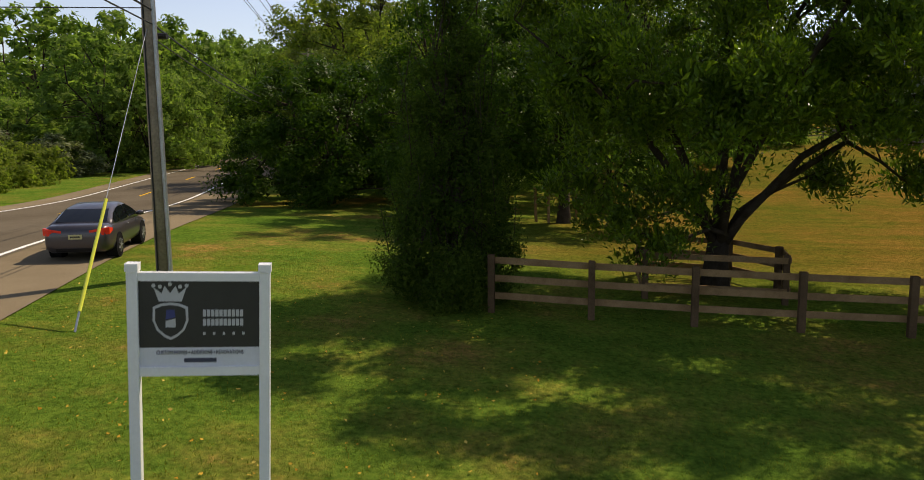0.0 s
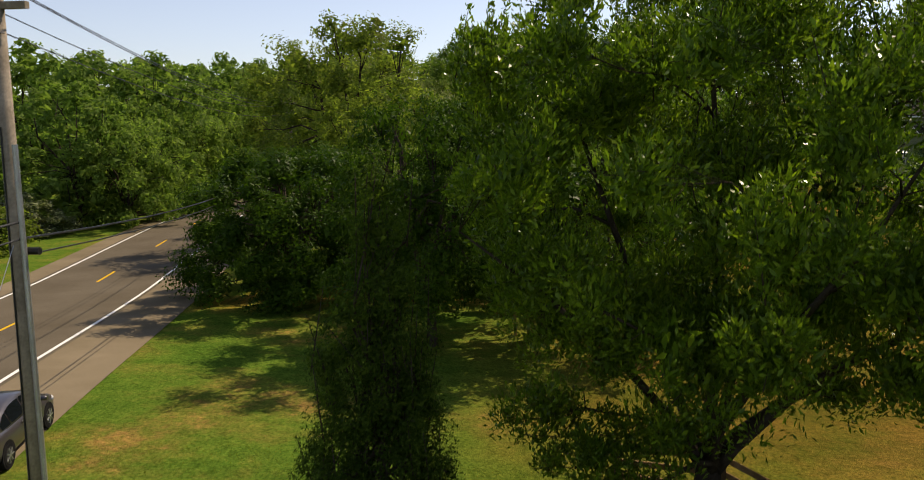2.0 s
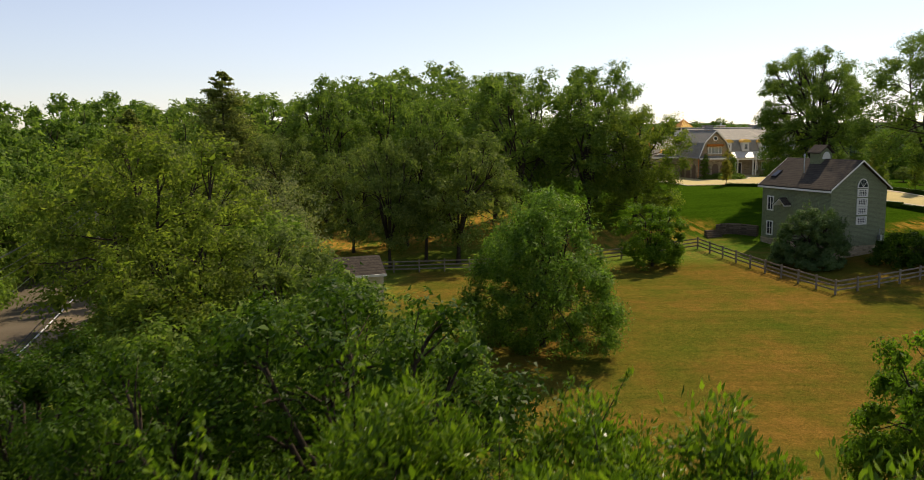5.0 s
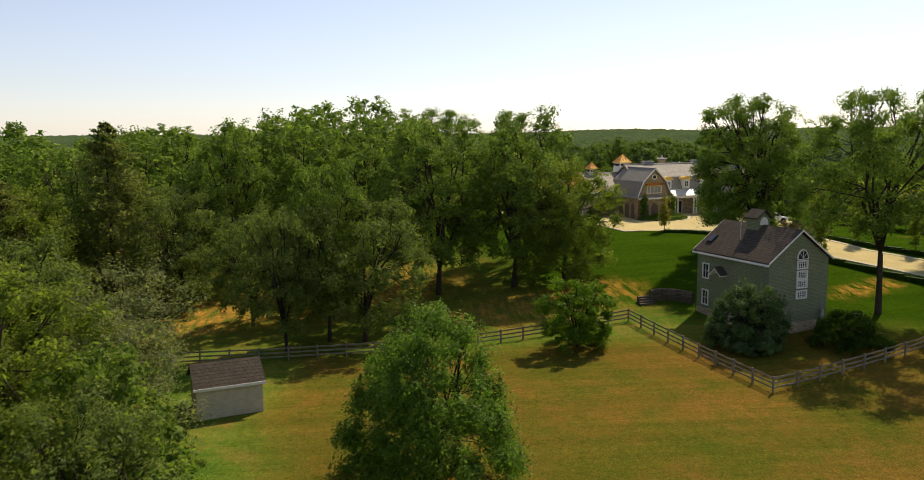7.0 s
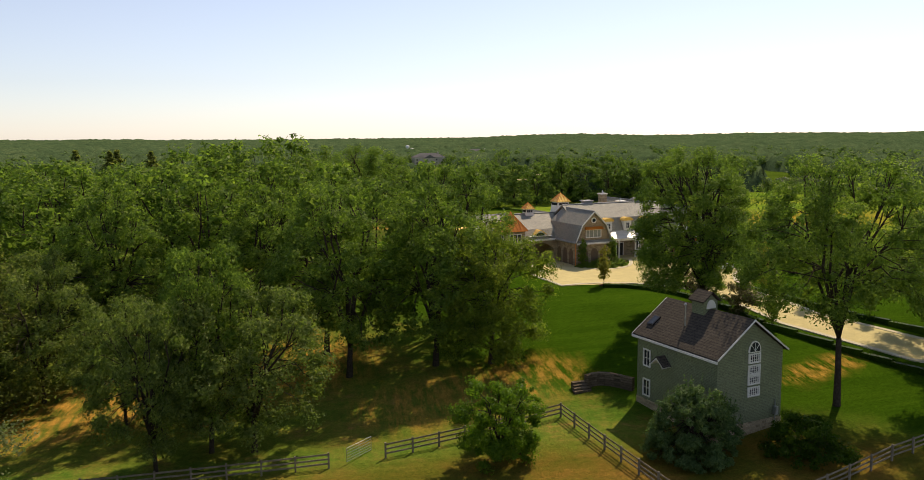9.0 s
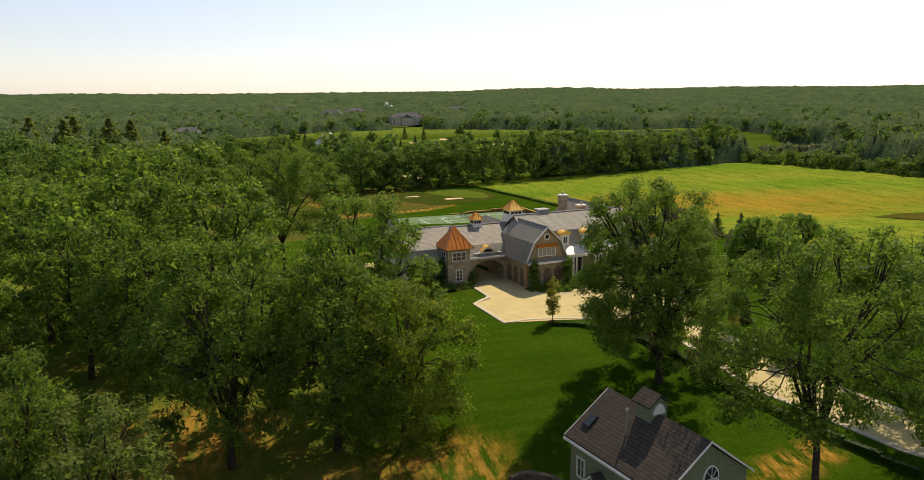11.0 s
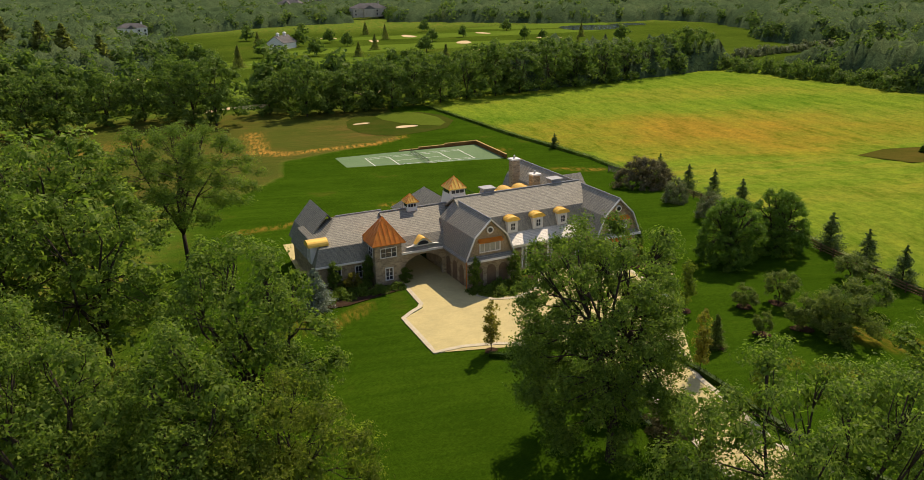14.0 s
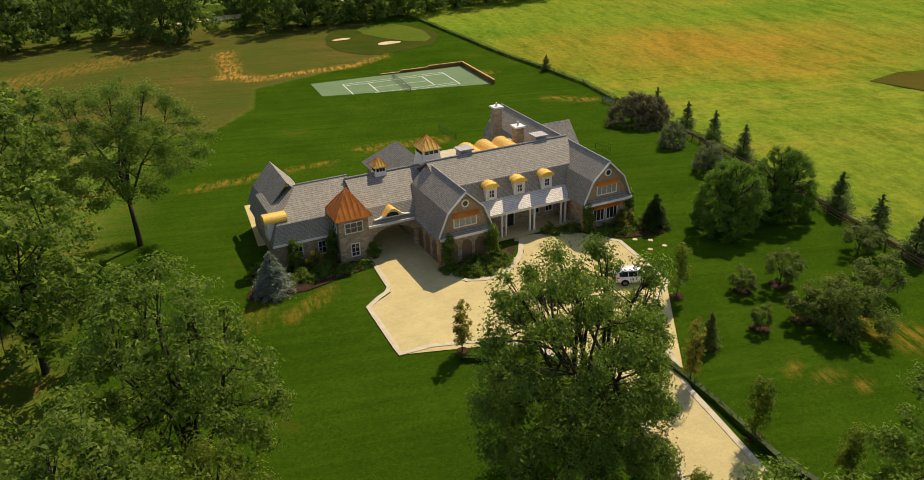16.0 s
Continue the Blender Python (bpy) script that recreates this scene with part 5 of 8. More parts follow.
    # cupolas
    for u, v, s, z0, z1, z2 in ((-5.2, 12.8, 0.62, 6.9, 8.45, 9.5), (1.5, 13.4, 1.05, 7.4, 9.4, 10.9)):
        bm = blank()
        b0 = [(u - s * 1.35, v - s * 1.35), (u + s * 1.35, v - s * 1.35), (u + s * 1.35, v + s * 1.35), (u - s * 1.35, v + s * 1.35)]
        lo = [bm.verts.new((*p, z0 - 0.6)) for p in b0]
        hi = [bm.verts.new((u + (p[0] - u) / 1.35, v + (p[1] - v) / 1.35, z1)) for p in b0]
        for i in range(4):
            bm.faces.new((lo[i], lo[(i + 1) % 4], hi[(i + 1) % 4], hi[i]))
        bm.faces.new(lo[::-1])
        bm.faces.new(hi)
        cu = part("cupola", bm, WHITE, P, "white louvred cupola with a copper cap")
        bm = blank()
        base, c = pyramid(bm, u - s, v - s, u + s, v + s, z1, z2, 0.28)
        part("copper_cap", bm, COPPER_BRIGHT, cu)
        seams(cu, base, c, z1, z2, 5, COPPER)
        for k in (-0.6, 0.0, 0.6):
            bm = blank()
            box(bm, u + (k - 0.24) * s, v - s * 1.12, z1 - 0.55, u + (k + 0.24) * s, v - s * 1.0, z1 - 0.15)
            part("louvre", bm, GLASS, cu)
            bm = blank()
            box(bm, u - s * 1.12, v + (k - 0.24) * s, z1 - 0.55, u - s * 1.0, v + (k + 0.24) * s, z1 - 0.15)
            part("louvre", bm, GLASS, cu)
    # back wings
    bm = blank()
    e0 = [bm.verts.new(p) for p in ((-2.6, 13.0, 3.6), (5.0, 13.0, 3.6), (5.0, 27.2, 3.6), (-2.6, 27.2, 3.6))]
    tp = [bm.verts.new((1.2, 12.0, 7.3)), bm.verts.new((1.2, 23.0, 7.3))]
    bm.faces.new(e0[::-1])
    bm.faces.new((e0[1], e0[2], tp[1], tp[0]))
    bm.faces.new((e0[3], e0[0], tp[0], tp[1]))
    bm.faces.new((e0[2], e0[3], tp[1]))
    bm.faces.new((e0[0], e0[1], tp[0]))
    part("roof", bm, SLATE, P)
    bm = blank()
    shell(bm, [(18.0, 3.5), (21.2, 6.7), (24.4, 3.5)], 0.18, 20.0, 27.3, "x")
    part("roof", bm, SLATE, P)
    bm = blank()
    box(bm, 4.5, 12.0, 4.6, 16.0, 18.6, 6.5)
    part("flat_roof", bm, PAVER_EDGE, P, "pale flat roof deck")
    for u in (8.6, 11.2, 13.8):
        bm = blank()
        arc = [(u + 1.25 * math.cos(math.pi * k / 12), 6.5 + 1.0 * math.sin(math.pi * k / 12)) for k in range(13)]
        prism(bm, arc, 12.6, 17.6)
        bv = part("barrel_roof", bm, COPPER_BRIGHT, P, "bright copper barrel roof with seams")
        for k in range(9):
            bm = blank()
            tube(bm, [(p[0], 12.8 + 0.58 * k, p[1] + 0.012) for p in arc], [0.03] * 13, 4)
            part("seam", bm, COPPER_BRIGHT, bv)
    # chimneys and vents
    for u, v, z in ((16.3, 23.0, 9.6), (16.2, 16.8, 8.6)):
        bm = blank()
        box(bm, u - 0.6, v - 0.6, 3.0, u + 0.6, v + 0.6, z)
        c = part("chimney", bm, STONE, P, "square stone chimney")
        bm = blank()
        box(bm, u - 0.75, v - 0.75, z, u + 0.75, v + 0.75, z + 0.22)
        part("chimney_cap", bm, WHITE, c)
        bm = blank()
        tube(bm, [(u, v, z + 0.22), (u, v, z + 0.7)], [0.16, 0.13], 10)
        part("flue", bm, STEEL, c)
    for u in (4.9, 15.4):
        bm = blank()
        box(bm, u - 0.75, 9.6, 8.2, u + 0.75, 10.9, 9.55)
        c = part("vent_stack", bm, LEAD, P, "squat lead-grey vent stack")
        bm = blank()
        box(bm, u - 0.95, 9.4, 9.55, u + 0.95, 11.1, 9.72)
        part("lid", bm, LEAD, c)
    # ground-floor windows and arches of the gabled wings
    for u in (-1.55, 0.25, 1.9):
        bm = blank()
        prism(bm, [(u - 0.62, 0.3), (u + 0.62, 0.3)] + arch_hole(u - 0.62, u + 0.62, 2.3, 2.85)[::-1], 0.24, 0.32)
        a = part("arched_opening", bm, SHUTTER, P, "brown timber arched doors")
    for u in (18.1, 20.0):
        window(P, u, 1.1, 1.7, 1.7, 0.3, cols=3, rows=1)
    hood = blank()
    prism(hood, [(-0.35, 2.95), (0.28, 2.95), (0.28, 3.35)], 16.9, 21.2, "x")
    part("copper_hood", hood, COPPER, P)
    for v in (2.0, 3.9, 5.8):
        bm = blank()
        prism(bm, [(v - 0.6, 0.2), (v + 0.6, 0.2)] + arch_hole(v - 0.6, v + 0.6, 2.2, 2.75)[::-1], -3.02, -2.95, "x")
        part("arched_opening", bm, SHUTTER, P)
    for u in (-3.25, 15.75):
        bm = blank()
        rod(bm, (u, 0.2, 0), (u, 0.2, 3.8), 0.05, 8)
        part("downpipe", bm, COPPER, P)


build_mansion()


# ---- drive ----
drape("driveway", [
    [(44.4, 141.9), (42.3, 150.8), (45.0, 153.4), (53.2, 153.7), (57.0, 141.0)],
    [(45.0, 153.4), (43.7, 161.6), (51.5, 158.1), (53.2, 153.7)],
    [(43.7, 161.6), (40.5, 174.0), (46.5, 175.6), (51.5, 158.1)],
    [(57.0, 141.0), (53.2, 153.7), (61.2, 158.9), (74.1, 148.7), (67.8, 131.0), (62.2, 131.5)],
    [(61.2, 158.9), (62.1, 163.3), (68.0, 163.0), (72.9, 159.0), (74.1, 148.7)],
    [(62.2, 131.5), (67.8, 131.0), (69.0, 120.0), (63.3, 118.0)],
    [(63.3, 118.0), (69.0, 120.0), (73.8, 109.6), (69.4, 104.9)],
    [(69.4, 104.9), (73.8, 109.6), (96, 84), (92, 80)]], PAVER, 0.06, "tan paved driveway with pale stone edging", "driveway", 2.0)


def band(name, pts, width, mat, lift, label, category, closed=False):
    """A strip of paving that follows a line on the land."""
    bm = blank()
    fine = []
    for (ax, ay), (bx, by) in zip(pts, pts[1:] + (pts[:1] if closed else [])):
        n = max(1, int(math.hypot(bx - ax, by - ay) / 1.2))
        fine += [(ax + (bx - ax) * i / n, ay + (by - ay) * i / n) for i in range(n)]
    fine.append(pts[0] if closed else pts[-1])
    rows = []
    for i, (x, y) in enumerate(fine):
        (ax, ay), (bx, by) = fine[max(0, i - 1)], fine[min(len(fine) - 1, i + 1)]
        ln = math.hypot(bx - ax, by - ay) or 1.0
        nx, ny = -(by - ay) / ln * width / 2, (bx - ax) / ln * width / 2
        rows.append([bm.verts.new(on(x + s * nx, y + s * ny, z)) for s, z in ((1, -0.1), (1, lift), (-1, lift), (-1, -0.1))])
    for r, q in zip(rows, rows[1:]):
        for k in range(3):
            bm.faces.new((r[k], r[k + 1], q[k + 1], q[k]))
    return solid(name, bm, mat, label, category, kind="structure")


band("drive_edging", [(43.9, 161.0), (45.0, 154.6), (44.6, 153.6), (43.6, 152.6), (42.4, 151.0), (44.4, 142.0), (47.5, 142.6), (51.2, 142.4), (54.5, 141.4), (57.4, 139.4), (60.2, 135.8), (62.0, 131.0), (63.2, 118.2), (69.3, 105.0), (80, 93)], 0.55, PAVER_EDGE, 0.11, "pale granite edging along the drive", "edging")
band("drive_edging", [(51.6, 158.0), (52.0, 155.6), (53.4, 154.1), (55.4, 153.8), (57.6, 154.6), (59.6, 156.6), (60.8, 159.0), (61.6, 161.5), (62.1, 163.2)], 0.55, PAVER_EDGE, 0.11, "pale granite edging along the drive", "edging")
band("drive_edging", [(66.5, 163.2), (69.5, 161.6), (73.0, 159.0), (74.2, 148.7), (71.5, 145.4), (69.3, 140.5), (67.9, 131.0), (69.1, 120.0), (73.8, 109.8), (84, 98)], 0.55, PAVER_EDGE, 0.11, "pale granite edging along the drive", "edging")
drape("left_terrace", [[(29.0, 181.9), (31.1, 168.0), (35.0, 169.0), (33.0, 183.0)]], PAVER, 0.06, "pale paved apron beside the house", "terrace", 2.0)

# ---- tennis court ----
CX, CY, CT = 60.2, 253.6, math.atan2(4.48, 23.34)
COURT_Z = 5.62


def court_point(a, b):
    return (CX + a * math.cos(CT) - b * math.sin(CT), CY + a * math.sin(CT) + b * math.cos(CT))


bm = blank()
prism(bm, [court_point(a, b) for a, b in ((-18.3, -9.1), (18.3, -9.1), (18.3, 9.1), (-18.3, 9.1))], COURT_Z - 1.5, COURT_Z + 0.06, "z")
solid("tennis_court", bm, COURT, "pale green hard tennis court sunk into the lawn", "tennis court", kind="structure")


# ---- board fences ----
def fence_run(fence, pts, mat, post_h=1.25, rails=(0.35, 0.72, 1.1), gap=2.44, thick=0.035, wide=0.13, post=0.065):
    for (ax, ay), (bx, by) in zip(pts, pts[1:]):
        n = max(1, round(math.hypot(bx - ax, by - ay) / gap))
        d = Vector((bx - ax, by - ay, 0)).normalized()
        nrm = Vector((-d.y, d.x, 0))
        for i in range(n + 1):
            x, y = ax + (bx - ax) * i / n, ay + (by - ay) * i / n
            if i or (ax, ay) == pts[0]:
                bm = blank()
                a = math.atan2(d.y, d.x)
                box(bm, -post, -post, -0.2, post, post, post_h, pose(*on(x, y), 0, 0, math.degrees(a)))
                part("post", bm, WOOD_POST_SHADED if mat is WOOD_FENCE else mat, fence)
            if i < n:
                x2, y2 = ax + (bx - ax) * (i + 1) / n, ay + (by - ay) * (i + 1) / n
                for r in rails:
                    bm = blank()
                    p, q = Vector(on(x, y, r)), Vector(on(x2, y2, r))
                    o = nrm * (post + thick / 2 + 0.002)
                    v = []
                    for base in (p, q):
                        for s, t in ((-1, -1), (1, -1), (1, 1), (-1, 1)):
                            v.append(bm.verts.new(base + o + nrm * (s * thick / 2) + Vector((0, 0, t * wide / 2))))
                    for f in ((0, 1, 2, 3), (7, 6, 5, 4), (0, 4, 5, 1), (1, 5, 6, 2), (2, 6, 7, 3), (3, 7, 4, 0)):
                        bm.faces.new([v[k] for k in f])
                    part("rail", bm, mat, fence)


front_fence = thing("board_fence", (0, 0, 0), "three-rail weathered board fence along the paddock", "fence", "paddock fences")
fence_run(front_fence, [(-0.05, 20.0), (19.5, 19.4), (39, 18.4)], WOOD_FENCE, 1.16, (0.33, 0.68, 1.04), 1.95)
pen = thing("board_pen", (0, 0, 0), "low board pen round the foot of a tree", "fence")
fence_run(pen, [(3.4, 25.2), (5.6, 24.9), (6.4, 23.5), (6.2, 22.2), (3.2, 22.2), (3.4, 25.2)], WOOD_FENCE, 1.1, (0.3, 0.64, 0.98), 2.2)
yard_fence = thing("yard_fence", (0, 0, 0), "grey three-rail fence round the cottage yard", "fence", "paddock fences")
fence_run(yard_fence, [(17.5, 98.2), (33.2, 102.5), (38.4, 82.1), (55.2, 88.8), (80, 96)], WOOD_GREY, 1.3)
west_fence = thing("west_fence", (0, 0, 0), "grey three-rail fence under the grove", "fence", "paddock fences")
fence_run(west_fence, [(-20, 95.0), (-2.3, 95.6), (13.0, 97.2)], WOOD_GREY, 1.3)
field_fence = thing("field_fence", (0, 0, 0), "brown board fence between lawn and meadow", "fence", "lawn fences")
fence_run(field_fence, [(97.2, 220.5), (98.9, 194.8), (99.6, 178.2), (101.2, 163.0), (103.4, 146.5), (107.5, 128.0)], WOOD_FENCE, 1.3)
field_gate = thing("field_gate", (0, 0, 0), "closed grey board gate at the end of a brown fence", "gate")
fence_run(field_gate, [(96.2, 224.6), (97.15, 220.75)], WOOD_GREY, 1.4, (0.25, 0.5, 0.75, 1.0, 1.25), 4.0)

# ---- meadow ----
m_, n_, l_, b_ = material("meadow", 0.9)
co_ = n_.new("ShaderNodeTexCoord").outputs["Object"]
mp_ = n_.new("ShaderNodeMapping")
mp_.inputs["Rotation"].default_value, mp_.inputs["Scale"].default_value = (0, 0, radians(-14)), (0.011, 0.024, 1)
l_.new(co_, mp_.inputs["Vector"])
_, r1_ = noise_ramp(n_, l_, mp_.outputs[0], 1.3, [(0.32, (0.120, 0.198, 0.016)), (0.48, (0.160, 0.222, 0.020)), (0.62, (0.195, 0.222, 0.024)), (0.76, (0.225, 0.208, 0.027))], 6, 0.6)
# the broad drier tract in the middle of the meadow
tract = n_.new("ShaderNodeMapping")
tract.inputs["Location"].default_value, tract.inputs["Rotation"].default_value, tract.inputs["Scale"].default_value = (-0.876, -6.341, 0), (0, 0, radians(8)), (0.0125, 0.0235, 0.0)
l_.new(co_, tract.inputs["Vector"])
warp, _w = noise_ramp(n_, l_, co_, 0.03, [(0.0, (0, 0, 0)), (1.0, (1, 1, 1))], 7, 0.65)
far_ = n_.new("ShaderNodeVectorMath")
far_.operation = "LENGTH"
l_.new(tract.outputs[0], far_.inputs[0])
sum_ = n_.new("ShaderNodeMath")
sum_.operation = "MULTIPLY_ADD"
l_.new(warp.outputs["Fac"], sum_.inputs[0])
sum_.inputs[1].default_value = 1.8
l_.new(far_.outputs["Value"], sum_.inputs[2])
ramp_ = n_.new("ShaderNodeValToRGB")
ramp_.color_ramp.elements[0].position, ramp_.color_ramp.elements[0].color = 0.52, (1.0, 1.0, 1.0, 1)
ramp_.color_ramp.elements[1].position, ramp_.color_ramp.elements[1].color = 0.88, (0, 0, 0, 1)
half_ = n_.new("ShaderNodeMath")
half_.operation = "MULTIPLY"
l_.new(sum_.outputs[0], half_.inputs[0])
half_.inputs[1].default_value = 0.5
l_.new(half_.outputs[0], ramp_.inputs[0])
r1_ = mix(n_, l_, "MIX", ramp_.outputs[0], r1_.outputs[0], (0.285, 0.196, 0.024))
mq_ = n_.new("ShaderNodeMapping")
mq_.inputs["Rotation"].default_value, mq_.inputs["Scale"].default_value = (0, 0, radians(10)), (0.24, 0.06, 1)
l_.new(co_, mq_.inputs["Vector"])
_, r3_ = noise_ramp(n_, l_, mq_.outputs[0], 1.0, [(0.36, (0.55, 0.70, 0.50)), (0.50, (1.0, 1.0, 1.0)), (0.66, (1.26, 1.18, 1.0))], 10, 0.78)
f_, r2_ = noise_ramp(n_, l_, co_, 0.7, [(0.3, (0.55, 0.64, 0.52)), (0.5, (1.0, 1.0, 1.0)), (0.70, (1.36, 1.32, 1.15))], 11, 0.82)
r1_ = mix(n_, l_, "MULTIPLY", 1.0, r1_, r3_.outputs[0])
l_.new(mix(n_, l_, "MULTIPLY", 1.0, r1_, r2_.outputs[0]), b_.inputs["Base Color"])
b_.inputs["Specular IOR Level"].default_value = 0.0
bump(n_, l_, b_, f_.outputs["Fac"], 0.8, 0.25)
drape("meadow", [[(73, 341), (81.6, 302), (88.5, 275), (95.5, 254), (99.6, 242), (330, 242), (330, 300), (222, 408)], [(99.6, 242), (100.4, 225), (101.4, 205), (103.7, 165), (105.7, 146), (112, 110), (330, 110), (330, 242)]], m_, 0.22, "rough yellow-green meadow of tall grass", "meadow", 1.5, tufts=0.16)


# ---- cottage ----
def build_cottage():
    P = thing("cottage", (43.7, 94.3, 7.2), "green clapboard barn-style cottage with a brown shingle roof", "house", turn=17.5)
    W, L, E, R = 7.2, 10.0, 6.45, 9.1
    bm = blank()
    box(bm, 0, 0, -1.8, W, L, 0.6)
    part("stone_base", bm, STONE, P, "low fieldstone base wall")
    bm = blank()
    prism(bm, [(0.03, 0.6), (W - 0.03, 0.6), (W - 0.03, E), (W / 2, R - 0.12), (0.03, E)], 0.03, L - 0.03)
    part("wall", bm, CLAPBOARD, P, "grey-green clapboard walls")
    bm = blank()
    s = (R - E) / (W / 2)
    prof = [(-0.3, E - 0.3 * s), (W / 2, R), (W + 0.3, E - 0.3 * s)]
    prism(bm, prof + [(p[0], p[1] + 0.16) for p in prof[::-1]], -0.3, L + 0.3)
    part("roof", bm, ASPHALT_TILE, P, "brown asphalt shingle roof")
    for y0 in (-0.34, L + 0.3):
        for a, b in ((prof[0], prof[1]), (prof[1], prof[2])):
            bm = blank()
            prism(bm, [(a[0], a[1] + 0.0), (b[0], b[1] + 0.0), (b[0], b[1] + 0.165), (a[0], a[1] + 0.165)], y0, y0 + 0.05)
            part("rake_board", bm, WHITE, P, "white rake board")
    bm = blank()
    box(bm, -0.42, -0.3, E - 0.38, -0.28, L + 0.3, E - 0.2)
    part("gutter", bm, WHITE, P)
    # the tall window group of the gable
    for i, z in enumerate((2.75, 3.75, 4.6, 5.55)):
        window(P, 3.95, z, 1.35, 0.82, 0.03, cols=6, rows=4 if i != 3 else 3)
    bm = blank()
    prism(bm, [(3.95 + 0.675 * math.cos(math.pi * k / 14), 6.45 + 0.95 * math.sin(math.pi * k / 14)) for k in range(15)], -0.06, 0.03)
    w = part("arched_window", bm, WHITE, P)
    bm = blank()
    prism(bm, [(3.95 + 0.56 * math.cos(math.pi * k / 14), 6.53 + 0.78 * math.sin(math.pi * k / 14)) for k in range(15)], -0.075, -0.058)
    part("pane", bm, GLASS, w)
    for a in (45, 90, 135):
        bm = blank()
        rod(bm, (3.95, -0.08, 6.55), (3.95 + 0.56 * math.cos(radians(a)), -0.08, 6.55 + 0.74 * math.sin(radians(a))), 0.022, 4)
        part("muntin", bm, WHITE, w)
    for v, z in ((8.6, 3.6), (8.6, 0.9)):
        window(P, v, z, 1.0, 1.6, 0.03, "x", -1, 2, 2)
    bm = blank()
    prism(bm, [(5.5, 4.4), (6.3, 5.1), (7.1, 4.4), (7.1, 4.28), (6.3, 4.98), (5.5, 4.28)], -0.9, 0.05, "x")
    d = part("door_hood", bm, WHITE, P, "small white gabled door hood")
    bm = blank()
    prism(bm, [(5.4, 4.42), (6.3, 5.2), (7.2, 4.42), (7.2, 4.41), (6.3, 5.1), (5.4, 4.41)], -0.92, 0.05, "x")
    part("hood_roof", bm, ASPHALT_TILE, d)
    for v in (9.2,):
        bm = blank()
        m = Matrix.Translation((1.2, v, E + 1.2 * s + 0.2)) @ Matrix.Rotation(-math.atan(s), 4, "Y")
        box(bm, -0.55, -0.4, 0, 0.55, 0.4, 0.1, m)
        k = part("skylight", bm, IRON, P, "dark framed skylight")
        bm = blank()
        box(bm, -0.45, -0.32, 0.1, 0.45, 0.32, 0.115, m)
        part("pane", bm, GLASS, k)
    bm = blank()
    tube(bm, [(1.6, 5.6, E + 0.8), (1.6, 5.6, R + 0.5)], [0.07, 0.07], 12)
    f = part("stove_pipe", bm, STEEL, P, "steel stove pipe with a cap")
    bm = blank()
    tube(bm, [(1.6, 5.6, R + 0.5), (1.6, 5.6, R + 0.54), (1.6, 5.6, R + 0.68)], [0.14, 0.14, 0.03], 12)
    part("pipe_cap", bm, STEEL, f)
    bm = blank()
    box(bm, W / 2 - 0.75, 4.7, R - 0.6, W / 2 + 0.75, 6.2, R + 0.75)
    c = part("cupola", bm, CLAPBOARD, P, "green cupola with a gabled roof")
    bm = blank()
    cp = [(W / 2 - 1.0, R + 0.7), (W / 2, R + 1.5), (W / 2 + 1.0, R + 0.7)]
    prism(bm, cp + [(p[0], p[1] + 0.12) for p in cp[::-1]], 4.5, 6.4)
    part("cupola_roof", bm, ASPHALT_TILE, c)
    bm = blank()
    prism(bm, [(W / 2 - 0.75, R + 0.75), (W / 2 + 0.75, R + 0.75), (W / 2, R + 1.4)], 4.72, 6.18)
    part("cupola_gable", bm, CLAPBOARD, c)
    bm = blank()
    prism(bm, [(W / 2 + 0.5 * math.cos(math.pi * k / 10), R + 0.15 + 0.75 * math.sin(math.pi * k / 10)) for k in range(11)], 4.62, 4.71)
    part("louvre", bm, WHITE, c)
    bm = blank()
    box(bm, 6.2, -0.35, 0.9, 6.5, -0.02, 1.6)
    part("meter_box", bm, STEEL, P)
    bm = blank()
    rod(bm, (6.35, -0.12, -0.6), (6.35, -0.12, 2.2), 0.05)
    part("conduit", bm, STEEL, P)
    # stone steps and wall behind
    t = thing("garden_wall", (0, 0, 0), "low stone retaining wall with steps behind the cottage", "wall")
    bm = blank()
    for k in range(10):
        a0, a1 = k / 10, (k + 1) / 10
        p = [(41.2 - 4.0 * a, 106.0 + 2.2 * math.sin(a * 2.2)) for a in (a0, a1)]
        d_ = Vector((p[1][0] - p[0][0], p[1][1] - p[0][1], 0))
        box(bm, 0, -0.25, -0.6, d_.length, 0.25, 1.2, pose(*on(*p[0]), 0, 0, math.degrees(math.atan2(d_.y, d_.x))))
    part("wall", bm, DARK_STONE, t)
    for k in range(4):
        bm = blank()
        box(bm, -0.9, -0.2, -0.3, 0.9, 0.25, 0.17 * (k + 1), pose(36.6 + 0.05 * k, 107.0 + 0.38 * k, ground_z(36.6, 107.0), 0, 0, 10))
        part("step", bm, DARK_STONE, t)


build_cottage()


